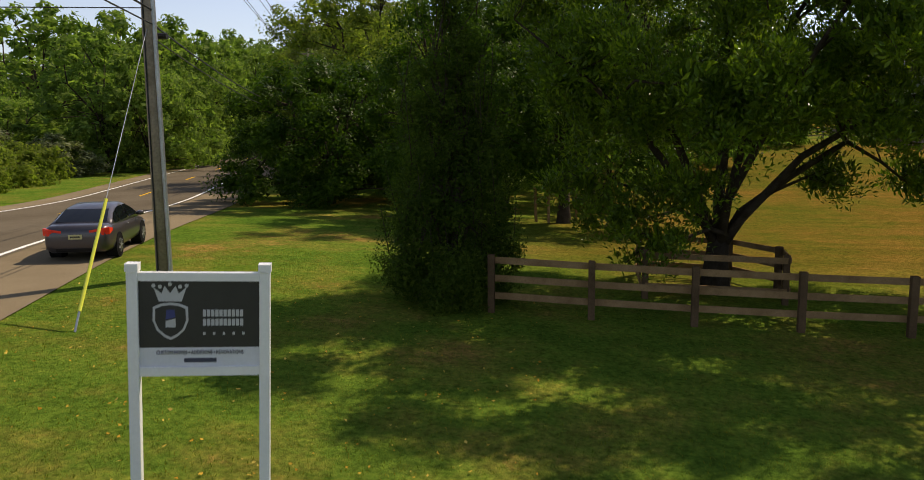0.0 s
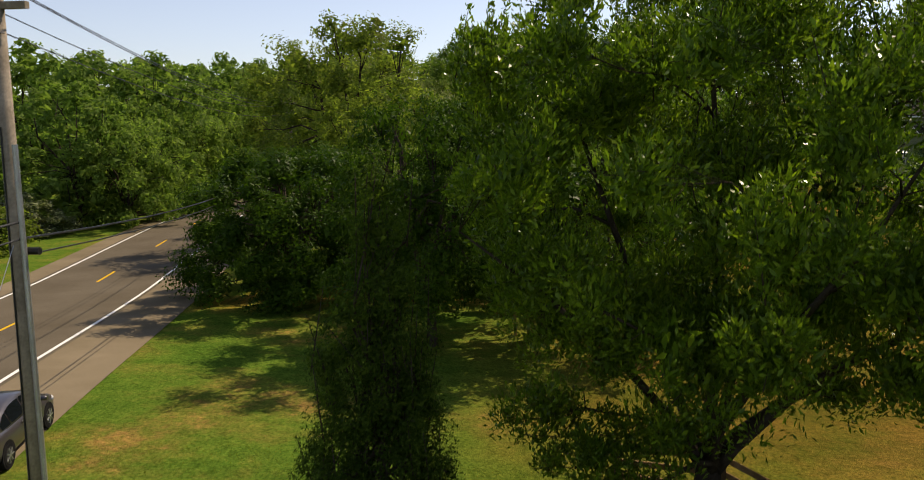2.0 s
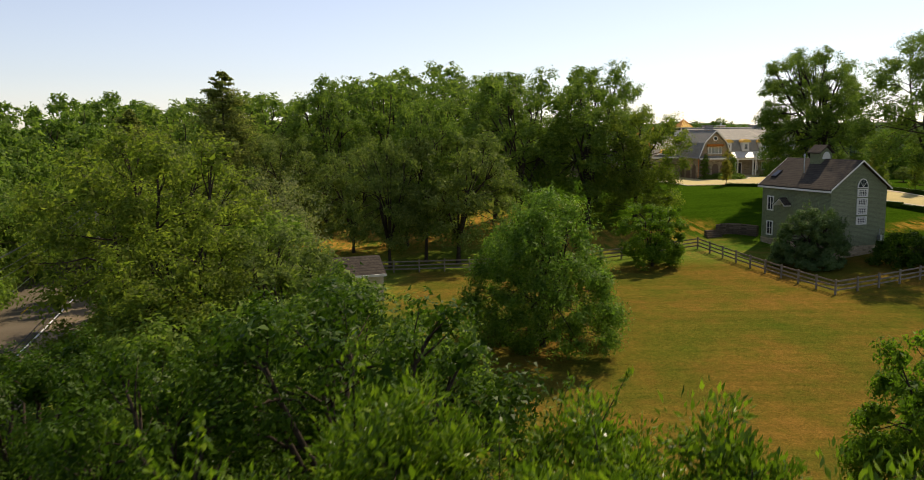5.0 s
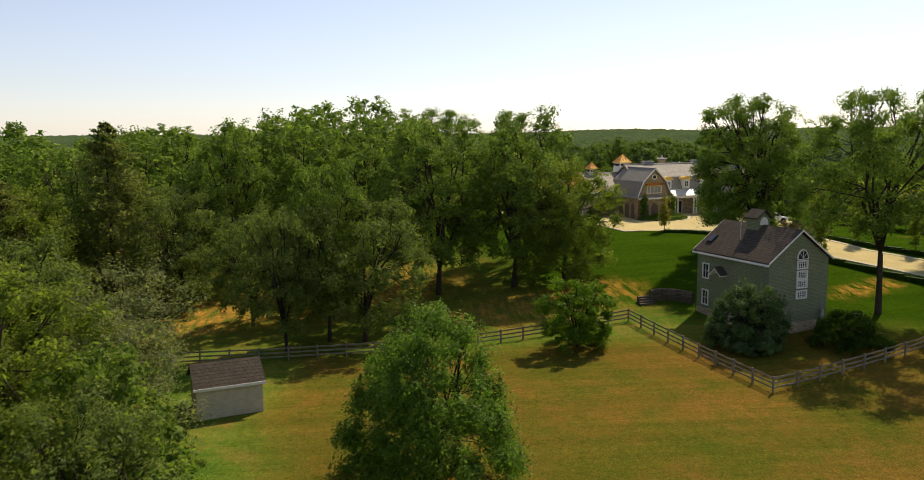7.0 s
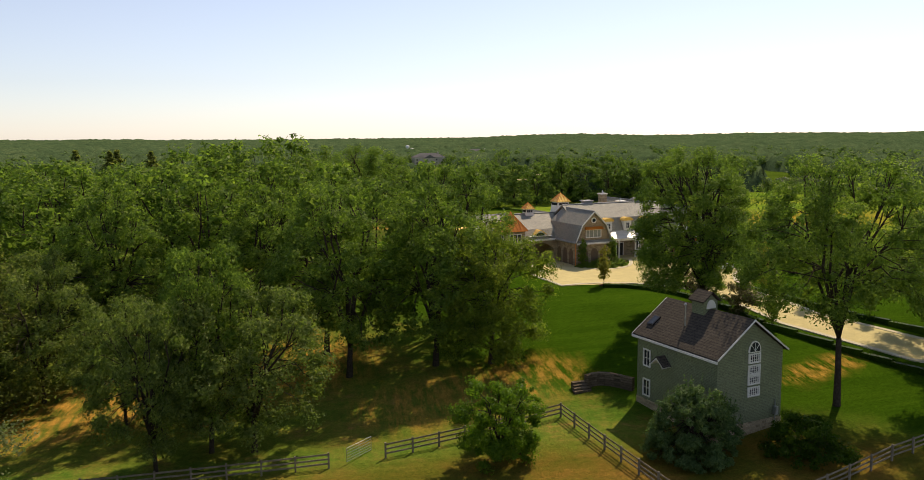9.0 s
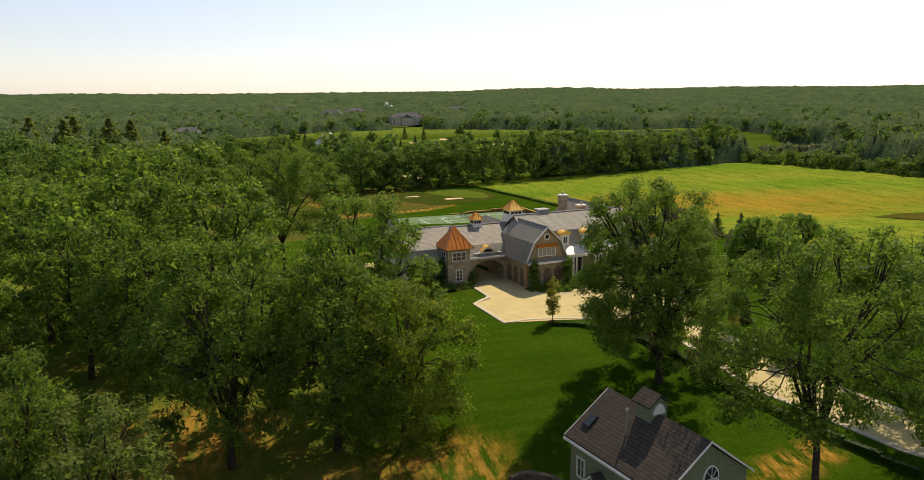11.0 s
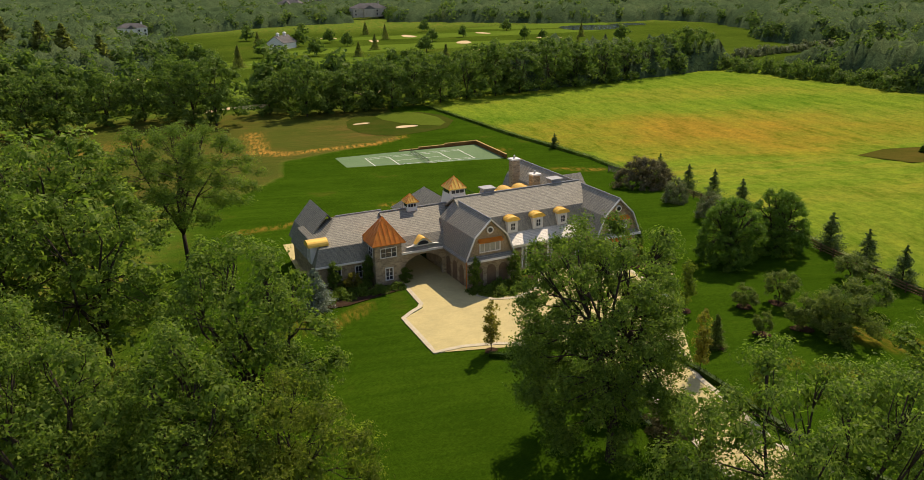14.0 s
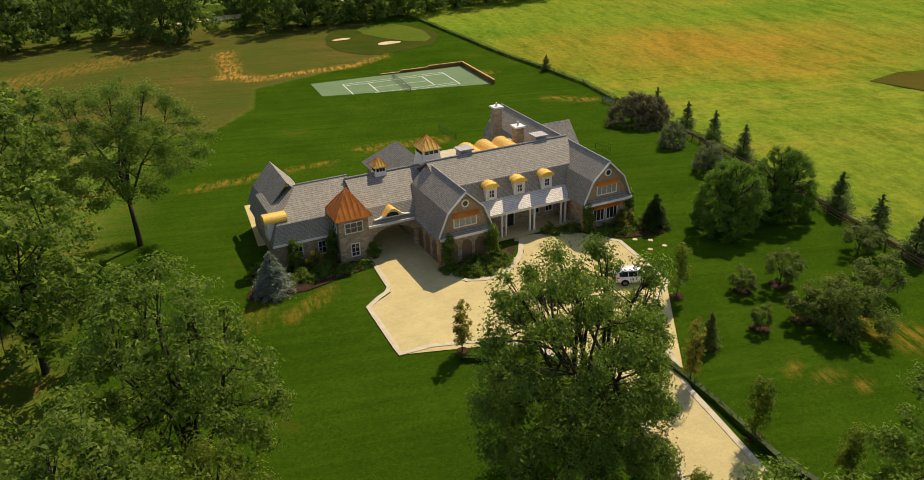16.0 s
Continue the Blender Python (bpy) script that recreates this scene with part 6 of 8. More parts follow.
# ---- shed ----
def build_shed():
    P = thing("shed", (-4.2, 81.0, ground_z(-2, 83) - 0.1), "weathered white board shed with a brown roof", "shed", turn=20)
    grey = grainy("worn_white_board", (0.52, 0.46, 0.33), (0.70, 0.63, 0.48), 1.5, 25, 0.85, relief=0.4)
    bm = blank()
    prism(bm, [(0, 0), (3.6, 0), (3.6, 2.5), (1.8, 3.6), (0, 2.5)], 0, 4.6, "x")
    part("body", bm, grey, P)
    for k in range(13):
        bm = blank()
        box(bm, -0.01, -0.035, 0.05 + 0.19 * k, 4.61, -0.004, 0.05 + 0.19 * k + 0.175)
        part("board", bm, grey, P)
    bm = blank()
    rp = [(-0.3, 2.32), (1.8, 3.6), (3.9, 2.32)]
    prism(bm, rp + [(p[0], p[1] + 0.12) for p in rp[::-1]], -0.2, 4.8, "x")
    part("roof", bm, ASPHALT_TILE, P, "brown shingle roof")
    bm = blank()
    box(bm, -0.22, -0.36, 2.22, 4.82, -0.3, 2.42)
    part("eave_board", bm, WHITE, P)


build_shed()


# ---- court fittings ----
def court_strip(bm, a0, b0, a1, b1, w=0.06):
    d = Vector((a1 - a0, b1 - b0)).normalized() * w
    n = Vector((-d.y, d.x))
    prism(bm, [court_point(a0 - n.x, b0 - n.y), court_point(a1 - n.x, b1 - n.y), court_point(a1 + n.x, b1 + n.y), court_point(a0 + n.x, b0 + n.y)], COURT_Z + 0.061, COURT_Z + 0.068, "z")


bm = blank()
for a0, b0, a1, b1 in ((-11.88, -5.48, 11.88, -5.48), (-11.88, 5.48, 11.88, 5.48), (-11.88, -4.11, 11.88, -4.11), (-11.88, 4.11, 11.88, 4.11), (-6.4, 0, 6.4, 0)):
    court_strip(bm, a0, b0, a1, b1)
for a, b in ((-11.88, 5.48), (11.88, 5.48), (-6.4, 4.11), (6.4, 4.11)):
    court_strip(bm, a, -b, a, b, 0.09)
solid("court_lines", bm, LINE, "white painted lines on the tennis court", "court marking", kind="structure")
net = thing("tennis_net", (*court_point(0, 0), COURT_Z + 0.06), "dark tennis net on green posts", "tennis net", turn=math.degrees(CT))
for b in (-6.4, 6.4):
    bm = blank()
    rod(bm, (0, b, 0), (0, b, 1.07), 0.05)
    part("post", bm, IRON, net)
bm = blank()
for k in range(33):
    b = -6.35 + 12.7 * k / 32
    rod(bm, (0, b, 0.03), (0, b, 1.0), 0.014, 4)
for k in range(8):
    rod(bm, (0, -6.35, 0.08 + 0.125 * k), (0, 6.35, 0.08 + 0.125 * k), 0.014, 4)
tagged(part("mesh", bm, IRON, net), kind="stuff")
bm = blank()
box(bm, -0.025, -6.35, 0.96, 0.025, 6.35, 1.03)
part("tape", bm, IRON, net)
soilwall = grainy("rust_timber", (0.16, 0.075, 0.025), (0.30, 0.15, 0.05), 0.8, 20, 0.9)
sawn = grainy("sawn_timber", (0.50, 0.33, 0.12), (0.66, 0.45, 0.18), 0.8, 20, 0.85)
bm = blank()
cap = blank()
for (a0, b0), (a1, b1), h0, h1 in (((18.5, -9.2), (18.5, 9.3), 1.0, 1.0), ((18.6, 9.3), (10, 9.3), 1.0, 0.75), ((10, 9.3), (3, 9.3), 0.75, 0.4), ((3, 9.3), (-2, 9.3), 0.35, 0.15)):
    p, q = court_point(a0, b0), court_point(a1, b1)
    ln = math.hypot(q[0] - p[0], q[1] - p[1])
    m = pose(*p, COURT_Z, 0, 0, math.degrees(math.atan2(q[1] - p[1], q[0] - p[0])))
    box(bm, 0, -0.1, -0.8, ln, 0.1, h1 if h1 == h0 else (h0 + h1) / 2, m)
    box(cap, 0, -0.2, (h0 + h1) / 2 + 0.002, ln, 0.2, (h0 + h1) / 2 + 0.12, m)
rw = thing("retaining_wall", (0, 0, 0), "stepped rust-brown timber wall round the sunk end of the court", "wall")
part("wall", bm, soilwall, rw)
part("coping", cap, sawn, rw, "sawn timber coping")


# ---- greens, bunkers, water ----
def blob(x, y, rx, ry, turn=0.0, seed=0, n=22):
    out = []
    for k in range(n):
        a = 2 * math.pi * k / n
        r = 1 + 0.13 * math.sin(2 * a + seed) + 0.08 * math.sin(3 * a + seed * 2.3)
        px, py = rx * r * math.cos(a), ry * r * math.sin(a)
        out.append((x + px * math.cos(turn) - py * math.sin(turn), y + px * math.sin(turn) + py * math.cos(turn)))
    return out


green_turf = grainy("putting_turf", (0.075, 0.115, 0.012), (0.11, 0.15, 0.018), 0.08, 6, 0.9, relief=0.2)
rough_turf = grainy("rough_turf", (0.036, 0.064, 0.007), (0.066, 0.074, 0.012), 0.15, 6, 0.9, relief=0.4)
fairway = grainy("fairway_turf", (0.085, 0.145, 0.014), (0.13, 0.19, 0.02), 0.02, 3, 0.9, relief=0.1)
drape("practice_rough", [[(46.7, 309), (46.2, 298), (49, 289.5), (53, 285), (58, 282.8), (66.6, 286), (74, 291), (78, 302), (76, 314), (70, 321), (58, 322), (50, 317)]], rough_turf, 0.06, "darker rough grass round a practice green", "grass", 2.5)
drape("practice_green", [[(56, 315.6), (57.5, 309), (62, 302), (67, 297), (72.5, 294), (75, 299), (74.5, 309), (71, 317), (67, 322), (60, 322)]], green_turf, 0.12, "pale mown practice green", "golf green", 2.5)
for x, y, rx, ry, s in ((62.8, 295.2, 3.0, 2.0, 1), (50.8, 303.5, 2.4, 1.3, 2), (16.3, 348, 8, 5, 3), (3, 341, 4.5, 2.5, 4), (-44.7, 465, 9, 6, 5), (-38, 392, 4, 3, 5.5), (148.7, 622, 12, 5, 6), (60, 375, 9, 6, 7), (90, 655, 9, 4, 8), (120, 690, 12, 5, 9), (180, 700, 10, 4, 10), (60, 690, 9, 4, 11), (150, 560, 10, 4, 12), (215, 640, 9, 4, 13)):
    drape("sand_bunker", [blob(x, y, rx, ry, 0.2 * s, s, 16)], SAND, 0.18, "pale sand bunker cut into the turf", "sand bunker", 4.0)
for x, y, rx, ry, s in ((110, 600, 90, 26, 1), (170, 690, 110, 24, 2), (-60, 470, 45, 40, 3), (20, 400, 36, 24, 4), (250, 760, 80, 22, 5), (30, 520, 50, 22, 6)):
    drape("fairway", [blob(x, y, rx, ry, 0.15, s, 26)], fairway, 0.10, "bright mown golf fairway", "golf fairway", 8.0)
water = material("water", 0.05)[0]
water.node_tree.nodes["Principled BSDF"].inputs["Base Color"].default_value = (0.05, 0.07, 0.08, 1)
for x, y, rx, ry in ((282, 728, 34, 26), (325, 752, 18, 12)):
    drape("pond", [blob(x, y, rx, ry, 0.1, x, 18)], water, 0.2, "still golf course pond reflecting the sky", "water", 6.0)

drape("meadow_clearing", [[(154.5, 223), (157.5, 210), (198, 204), (200, 228), (166, 229)]], grainy("brown_turf", (0.065, 0.072, 0.010), (0.105, 0.085, 0.016), 0.2, 5, 0.95, relief=0.4), 0.36, "brown mown clearing in the tall meadow", "clearing", 3.0)

# ---- mulch beds ----
for pts in ([(30.0, 155.6), (33, 154.2), (36.5, 156.0), (43.6, 157.0), (43.2, 161.0), (36.0, 163.5), (31.0, 160.5)], [(52.0, 158.2), (53.6, 155.0), (56.2, 154.8), (59.0, 157.0), (61.2, 161.5), (58.5, 160.2)],
            [(66.0, 164.2), (70, 161.8), (74.0, 159.6), (79.0, 159.8), (80.5, 162.5), (77.0, 164.8)]):
    drape("flower_bed", [pts], MULCH, 0.10, "dark mulched planting bed along the house front", "flower bed", 1.5)
for x, y, r in ((81.1, 145.4, 1.3), (85.6, 145.6, 1.4), (79.0, 138.2, 1.2), (84.1, 138.7, 1.5), (87.2, 137.0, 1.6), (73.8, 145.6, 1.0), (72.6, 136.5, 1.2), (68.4, 131.7, 0.9), (70.2, 124.1, 0.9), (50.1, 141.0, 0.9)):
    drape("mulch_ring", [blob(x, y, r * 0.8, r * 0.72, 0, x, 12)], MULCH, 0.09, "round mulch ring at the foot of a young tree", "mulch", 1.0)
for x, y in ((74.9, 159.0), (75.6, 156.2), (77.6, 156.7), (76.6, 158.4)):
    bm = blank()
    tube(bm, [on(x, y, -0.1), on(x, y, 0.09)], [0.32, 0.30], 16)
    solid("drain_cover", bm, SAND, "round tan drain cover set in the lawn", "drain cover", "drain covers")

# ---- lawn trees ----
orchard = plant(tree("young_maple", 51, 4.4, 4.3, LEAF_OLIVE, "young broad-crowned tree in a mulch ring", ROUND, 0.22, 0.08, 50, 2600, 0.24, 0.11, 1.2, 16, group="lawn trees"), 85.6, 145.6)
for x, y, sx, sz in ((81.1, 145.4, 0.75, 0.62), (79.0, 138.2, 0.55, 0.65), (84.1, 138.7, 1.0, 0.92), (95.0, 142.4, 1.3, 1.1), (98.9, 150.9, 1.1, 0.85)):
    stand(orchard, x, y, sx, sz)
plant(tree("cherry_tree", 52, 6.5, 7.2, LEAF_OLIVE, "low spreading lawn tree with dense foliage", DOME, 0.08, 0.14, 80, 6500, 0.28, 0.10, 0.9, 20), 87.2, 137.0)
linden = plant(tree("linden_tree", 53, 9.2, 8.8, LEAF_DENSE, "dense rounded tree on the lawn by the meadow fence", OVAL, 0.0, 0.2, 900, 19000, 0.26, 0.046, 1.2, 130, group="lindens"), 86.9, 159.4)
stand(linden, 95.5, 161.9, 0.98, 1.0)
plant(tree("purple_shrub_tree", 54, 6.2, 9.6, LEAF_PURPLE, "dark purple-leaved tree at the corner of the meadow fence", DOME, 0.05, 0.15, 180, 9000, 0.34, 0.075, 0.9, 40), 95.4, 205.0)
silver = plant(tree("silver_shrub", 55, 4.5, 5.0, LEAF_GREY, "grey-leaved rounded shrub by the fence", DOME, 0.04, 0.08, 180, 4600, 0.22, 0.075, 0.4, 34, "shrub", "silver shrubs"), 94.6, 190.5)
stand(silver, 94.2, 178.0, 1.05, 1.05)
for x, y, k in ((173, 214, 0.9), (176, 219, 1.1), (170.5, 221, 0.6)):
    stand(shrub, x, y, k * 0.8, k * 1.2, label="dark rounded shrub at the edge of the meadow clearing")
cedar = plant(conifer("young_spruce", 56, 5.6, 3.7, NEEDLE_SOFT, "slender young spruce beside the meadow fence", 5200, 0.24, 0.03, group="fence spruces", ragged=0.42, upsweep=0.1), 101.5, 181.4)
for x, y, sx, sz in ((101.8, 200.0, 0.9, 0.9), (101.6, 190.5, 0.95, 1.0), (102.2, 171.5, 0.9, 0.95), (103.5, 161.5, 1.1, 1.0), (103.9, 154.6, 1.0, 1.0), (104.5, 148.6, 1.0, 1.0), (99.8, 208.0, 0.9, 1.1), (94.6, 256.4, 0.8, 0.7), (106.0, 141.5, 1.0, 1.0)):
    stand(cedar, x, y, sx, sz)
spruce = plant(conifer("garden_spruce", 57, 4.6, 4.1, NEEDLE, "dense dark spruce in a mulch bed beside the house", 11000, 0.26, 0.01, ragged=0.05), 78.6, 161.9)
blue_spruce = plant(conifer("blue_spruce", 58, 5.2, 5.0, NEEDLE_BLUE, "silvery blue spruce before the house wall", 11000, 0.26, 0.01, ragged=0.06), 32.9, 156.5)
SLIM = lambda t: max(0.1, math.sin(math.pi * (0.10 + 0.88 * t)) ** 0.6)
poplar = plant(tree("columnar_tree", 59, 6.4, 1.9, LEAF_LIME, "slim columnar young tree along the drive", SLIM, 0.16, 0.05, 90, 1100, 0.26, 0.15, 0.9, 16, group="columnar trees", flat=1.5), 73.8, 145.6)
for x, y, sz in ((70.2, 124.1, 0.95), (73.7, 117.6, 0.95), (76.5, 110.5, 0.95), (59.6, 127.0, 0.9), (61.4, 117.0, 0.9)):
    stand(poplar, x, y, 1.0, sz)
hornbeam = plant(tree("yellowing_tree", 60, 5.6, 1.6, LEAF_YELLOW, "slim young tree with yellowing leaves", SLIM, 0.16, 0.05, 90, 1100, 0.24, 0.15, 0.9, 16, group="columnar trees", flat=1.5), 50.1, 141.0)
stand(hornbeam, 68.4, 131.7, 1.0, 1.2)
plant(conifer("cypress_bush", 61, 4.0, 2.7, LEAF_OLIVE, "dense cone-shaped evergreen on the lawn", 4200, 0.2, 0.01), 72.6, 136.5)

# ---- house planting ----
cypress = tree("house_cypress", 62, 4.6, 1.5, LEAF_MID, "narrow columnar hornbeam against the stone wall", SLIM, 0.03, 0.06, 120, 1900, 0.2, 0.13, 0.5, 20, group="house cypresses", flat=1.4)
hx = lambda u, v: (54.3 + u * 0.9694 - v * 0.2453, 158.4 + u * 0.2453 + v * 0.9694)
plant(cypress, *hx(-2.6, -0.9))
for u, v, s in ((2.9, -0.7, 1.0), (-17.6, 7.3, 0.85), (-13.3, 7.2, 0.9), (16.2, -0.5, 0.9), (22.6, 0.3, 1.0), (-8.9, 5.9, 0.45)):
    stand(cypress, *hx(u, v), 1.0, s)
bush = tree("garden_bush", 63, 1.3, 1.8, LEAF_MID, "low rounded garden bush in a mulched bed", DOME, 0.02, 0.03, 24, 190, 0.30, 0.17, 0.15, 5, "bush", "garden bushes")
plant(bush, *hx(0.2, -1.6))
rb = random.Random(7)
for u0, v0, u1, v1, n in ((-3.2, -3.9, 4.6, -0.6, 80), (12.0, 0.8, 16.0, 2.3, 20), (16.5, -2.4, 24.5, -0.5, 40), (-19.8, 4.0, -10.0, 7.6, 60), (-22.5, 3.6, -19.0, 9.0, 22)):
    for _ in range(n):
        u, v = rb.uniform(u0, u1), rb.uniform(v0, v1)
        if (u0 == -3.2 and (u - 0.8) ** 2 / 15 + (v + 0.6) ** 2 / 12 > 1) or (u > -12.9 and u < -9 and v > 5.4):
            continue
        k = rb.uniform(0.4, 1.1)
        stand(bush, *hx(u, v), k, k * rb.uniform(0.7, 1.2))
plant(tree("flowering_bush", 64, 0.8, 1.4, FLOWER_RED, "low bush with red blooms near the entrance", DOME, 0.02, 0.03, 14, 420, 0.12, 0.16, 0.1, 3, "bush"), *hx(4.2, -0.6))
gold = plant(tree("golden_bush", 65, 2.6, 2.0, LEAF_YELLOW, "golden-leaved upright bush before the wall", ROUND, 0.08, 0.05, 26, 1500, 0.18, 0.14, 0.4, 6, "bush", "golden bushes"), *hx(-15.6, 6.6))
stand(gold, *hx(21.0, -0.9), 1.15, 1.0)
stand(silver, *hx(-20.8, 5.6), 0.5, 0.7, label="dark rounded evergreen beside the house wall")
plum = plant(tree("plum_tree", 66, 4.6, 4.2, LEAF_PURPLE, "small dark purple-leaved tree by the drive", ROUND, 0.15, 0.08, 40, 3200, 0.24, 0.11, 0.9, 8, group="plum trees"), 57.8, 128.5)
stand(plum, 60.2, 122.0, 1.0, 1.0)


# ---- clipped hedges ----
def hedge(name, pts, w, h, per, label, mat=LEAF_DARK, leaf=0.16, seed=1, group="clipped hedges"):
    rng = np.random.default_rng(seed)
    cs = []
    bm = blank()
    for (ax, ay), (bx, by) in zip(pts, pts[1:]):
        ln = math.hypot(bx - ax, by - ay)
        n = int(per * ln)
        t, s, z = rng.uniform(0, 1, n), rng.uniform(-0.5, 0.5, n), rng.uniform(0, 1, n) ** 0.6
        nx, ny = -(by - ay) / ln, (bx - ax) / ln
        xy = np.stack((ax + (bx - ax) * t + nx * s * w, ay + (by - ay) * t + ny * s * w), 1)
        g = np.array([ground_z(x, y) for x, y in xy])
        cs.append(np.concatenate((xy, (g + 0.05 + z * h)[:, None]), 1))
        k = max(1, int(ln / 3))
        for i in range(k):
            p = (ax + (bx - ax) * i / k, ay + (by - ay) * i / k)
            box(bm, 0, -w * 0.4, -0.2, ln / k, w * 0.4, h * 0.86, pose(*on(*p), 0, 0, math.degrees(math.atan2(by - ay, bx - ax))))
    t = thing(name, (0, 0, 0), label, "hedge", group)
    part("core", bm, mat, t)
    part("foliage", leaf_sheet("foliage", np.concatenate(cs), leaf, leaf * 0.6, mat, rng), None, t)


hedge("box_hedge", [(49.6, 139.9), (52.5, 138.9), (55.0, 136.8), (57.3, 133.0), (59.6, 127.2), (61.0, 118.0), (64.1, 110.0), (68.0, 101.5)], 0.65, 0.5, 90, "low clipped box hedge along the drive", seed=2)
hedge("box_hedge", [(67.4, 136.5), (69.3, 128.5), (70.6, 121.5), (75.5, 111.0), (84, 100)], 0.65, 0.5, 90, "low clipped box hedge along the drive", seed=3)
hedge("field_margin", [(99.4, 214), (101.0, 196), (101.8, 178), (103.2, 163), (105.2, 146.5), (109.2, 128)], 1.0, 0.55, 60, "strip of rank grass and weeds along the meadow edge", LEAF_OLIVE, 0.3, 5, "")
hedge("field_margin", [(75.2, 329), (81.8, 302), (88.4, 276), (95.2, 256), (99.0, 242), (99.4, 226)], 1.3, 0.7, 60, "strip of rank grass and weeds along the meadow edge", LEAF_MID, 0.3, 4, "")


# ---- grass blades of the verge ----
def scatter_blades(name, n, inside, x0, y0, x1, y1, size, mat, label, category, seed):
    """Short upright blades, three corners each, thickest near the verge's front."""
    rng = np.random.default_rng(seed)
    p = np.stack((rng.uniform(x0, x1, n * 2), y0 + (y1 - y0) * rng.uniform(0, 1, n * 2) ** 1.6), 1)
    p = p[np.array([inside(x, y) for x, y in p])][:n]
    n = len(p)
    c = np.concatenate((p, np.array([ground_z(x, y) - 0.004 for x, y in p])[:, None]), 1)
    up = np.stack((rng.normal(size=n) * 0.5, rng.normal(size=n) * 0.5, np.ones(n)), 1)
    a = rng.uniform(0, 2 * math.pi, n)
    side = np.stack((np.cos(a), np.sin(a), np.zeros(n)), 1)
    k = (size * rng.uniform(0.5, 1.4, n))[:, None]
    v = np.stack((c - side * k * 0.16, c + side * k * 0.16, c + up * k), 1).reshape(-1, 3)
    me = bpy.data.meshes.new(name)
    me.from_pydata(v.tolist(), [], np.arange(3 * n).reshape(-1, 3).tolist())
    me.materials.append(mat)
    return tagged(new(name, me), label, category, kind="stuff")


scatter_blades("verge_grass", 75000, lambda x, y: x > road_x(y) + 0.15, -11, 7.5, 9, 26, 0.032, GRASS_BLADE, "short mown grass blades of the verge", "grass", 72)
rf = np.random.default_rng(77)
fl = np.stack((rf.uniform(-9, 1, 700), 8 + 14 * rf.uniform(0, 1, 700) ** 1.3), 1)
fl = np.array([on(x, y, 0.035) for x, y in fl if x > road_x(y) + 0.2])
tagged(new("fallen_leaves", leaf_sheet("fallen_leaves", fl, 0.05, 0.034, FALLEN, rf, np.tile((0.0, 0.0, 1.6), (len(fl), 1)), True)), "scattered yellow fallen leaves on the grass", "leaves", kind="stuff")

# ---- woods across the road ----
wood_tree = tree("wood_tree", 81, 16.0, 11.0, LEAF_ROADSIDE, "leafy tree in the woods beside the road", FULL, 0.06, 0.25, 220, 2700, 0.72, 0.066, 2.0, 36, group="woodland trees")
plant(wood_tree, -44.0, 86.0)
rw_ = random.Random(5)
for x, y, k in ((-36.5, 70, 0.72), (-43, 97, 0.98), (-50, 76, 0.5), (-46, 112, 1.05), (-56, 92, 1.1), (-62, 112, 1.2), (-55, 126, 1.15), (-52, 140, 1.15), (-66, 140, 1.25), (-60, 158, 1.25), (-74, 120, 1.2), (-72, 96, 1.05),
                (-80, 140, 1.2), (-76, 165, 1.25), (-62, 180, 1.25), (-52, 172, 1.1), (-88, 110, 1.1), (-68, 200, 1.3), (-90, 180, 1.3), (-50, 200, 1.15), (-105, 150, 1.2), (-84, 76, 0.9), (-98, 90, 1.0), (-82, 215, 1.3), (-38, 210, 1.1), (-20, 205, 1.1), (-3, 200, 1.0)):
    stand(wood_tree, x, y, k * rw_.uniform(0.95, 1.2), k * rw_.uniform(0.9, 1.08))
edge_bush = plant(tree("wood_edge_tree", 88, 9.0, 12.0, LEAF_ROADSIDE, "dense leafy tree at the edge of the woods", FULL, 0.0, 0.2, 300, 6500, 0.43, 0.066, 1.0, 44, group="wood edge"), -36.0, 78.0)
for x, y, k, h in ((-33.5, 72, 0.8, 1.0), (-38.5, 88, 1.0, 1.25), (-40.5, 98, 1.0, 1.3), (-43, 108, 1.1, 1.4), (-47, 119, 1.1, 1.5), (-45.5, 70, 1.0, 0.75), (-51, 131, 1.1, 1.5), (-58, 74, 1.2, 1.0)):
    stand(edge_bush, x, y, k, h)
thicket = plant(tree("thicket_bush", 82, 3.2, 6.5, LEAF_LIME, "rank green thicket along the far verge", DOME, 0.02, 0.06, 160, 3800, 0.34, 0.085, 0.3, 26, "shrub", "verge thickets"), -36.0, 54.0)
for x, y, k in ((-34.2, 48, 1.0), (-32.4, 42, 0.95), (-38, 60, 1.0), (-39.5, 48, 1.2), (-43, 58, 1.3), (-42, 66, 1.0), (-36.5, 38, 1.1)):
    stand(thicket, x, y, k, k * rw_.uniform(0.85, 1.1))
stand(silver, -37.5, 64.0, 1.2, 0.8, label="grey-green rounded bush on the far verge")
stand(silver, -42.5, 60.0, 2.2, 1.1, label="grey-green willow thicket across the road")
stand(silver, -52.0, 66.0, 2.4, 1.2, label="grey-green willow thicket across the road")

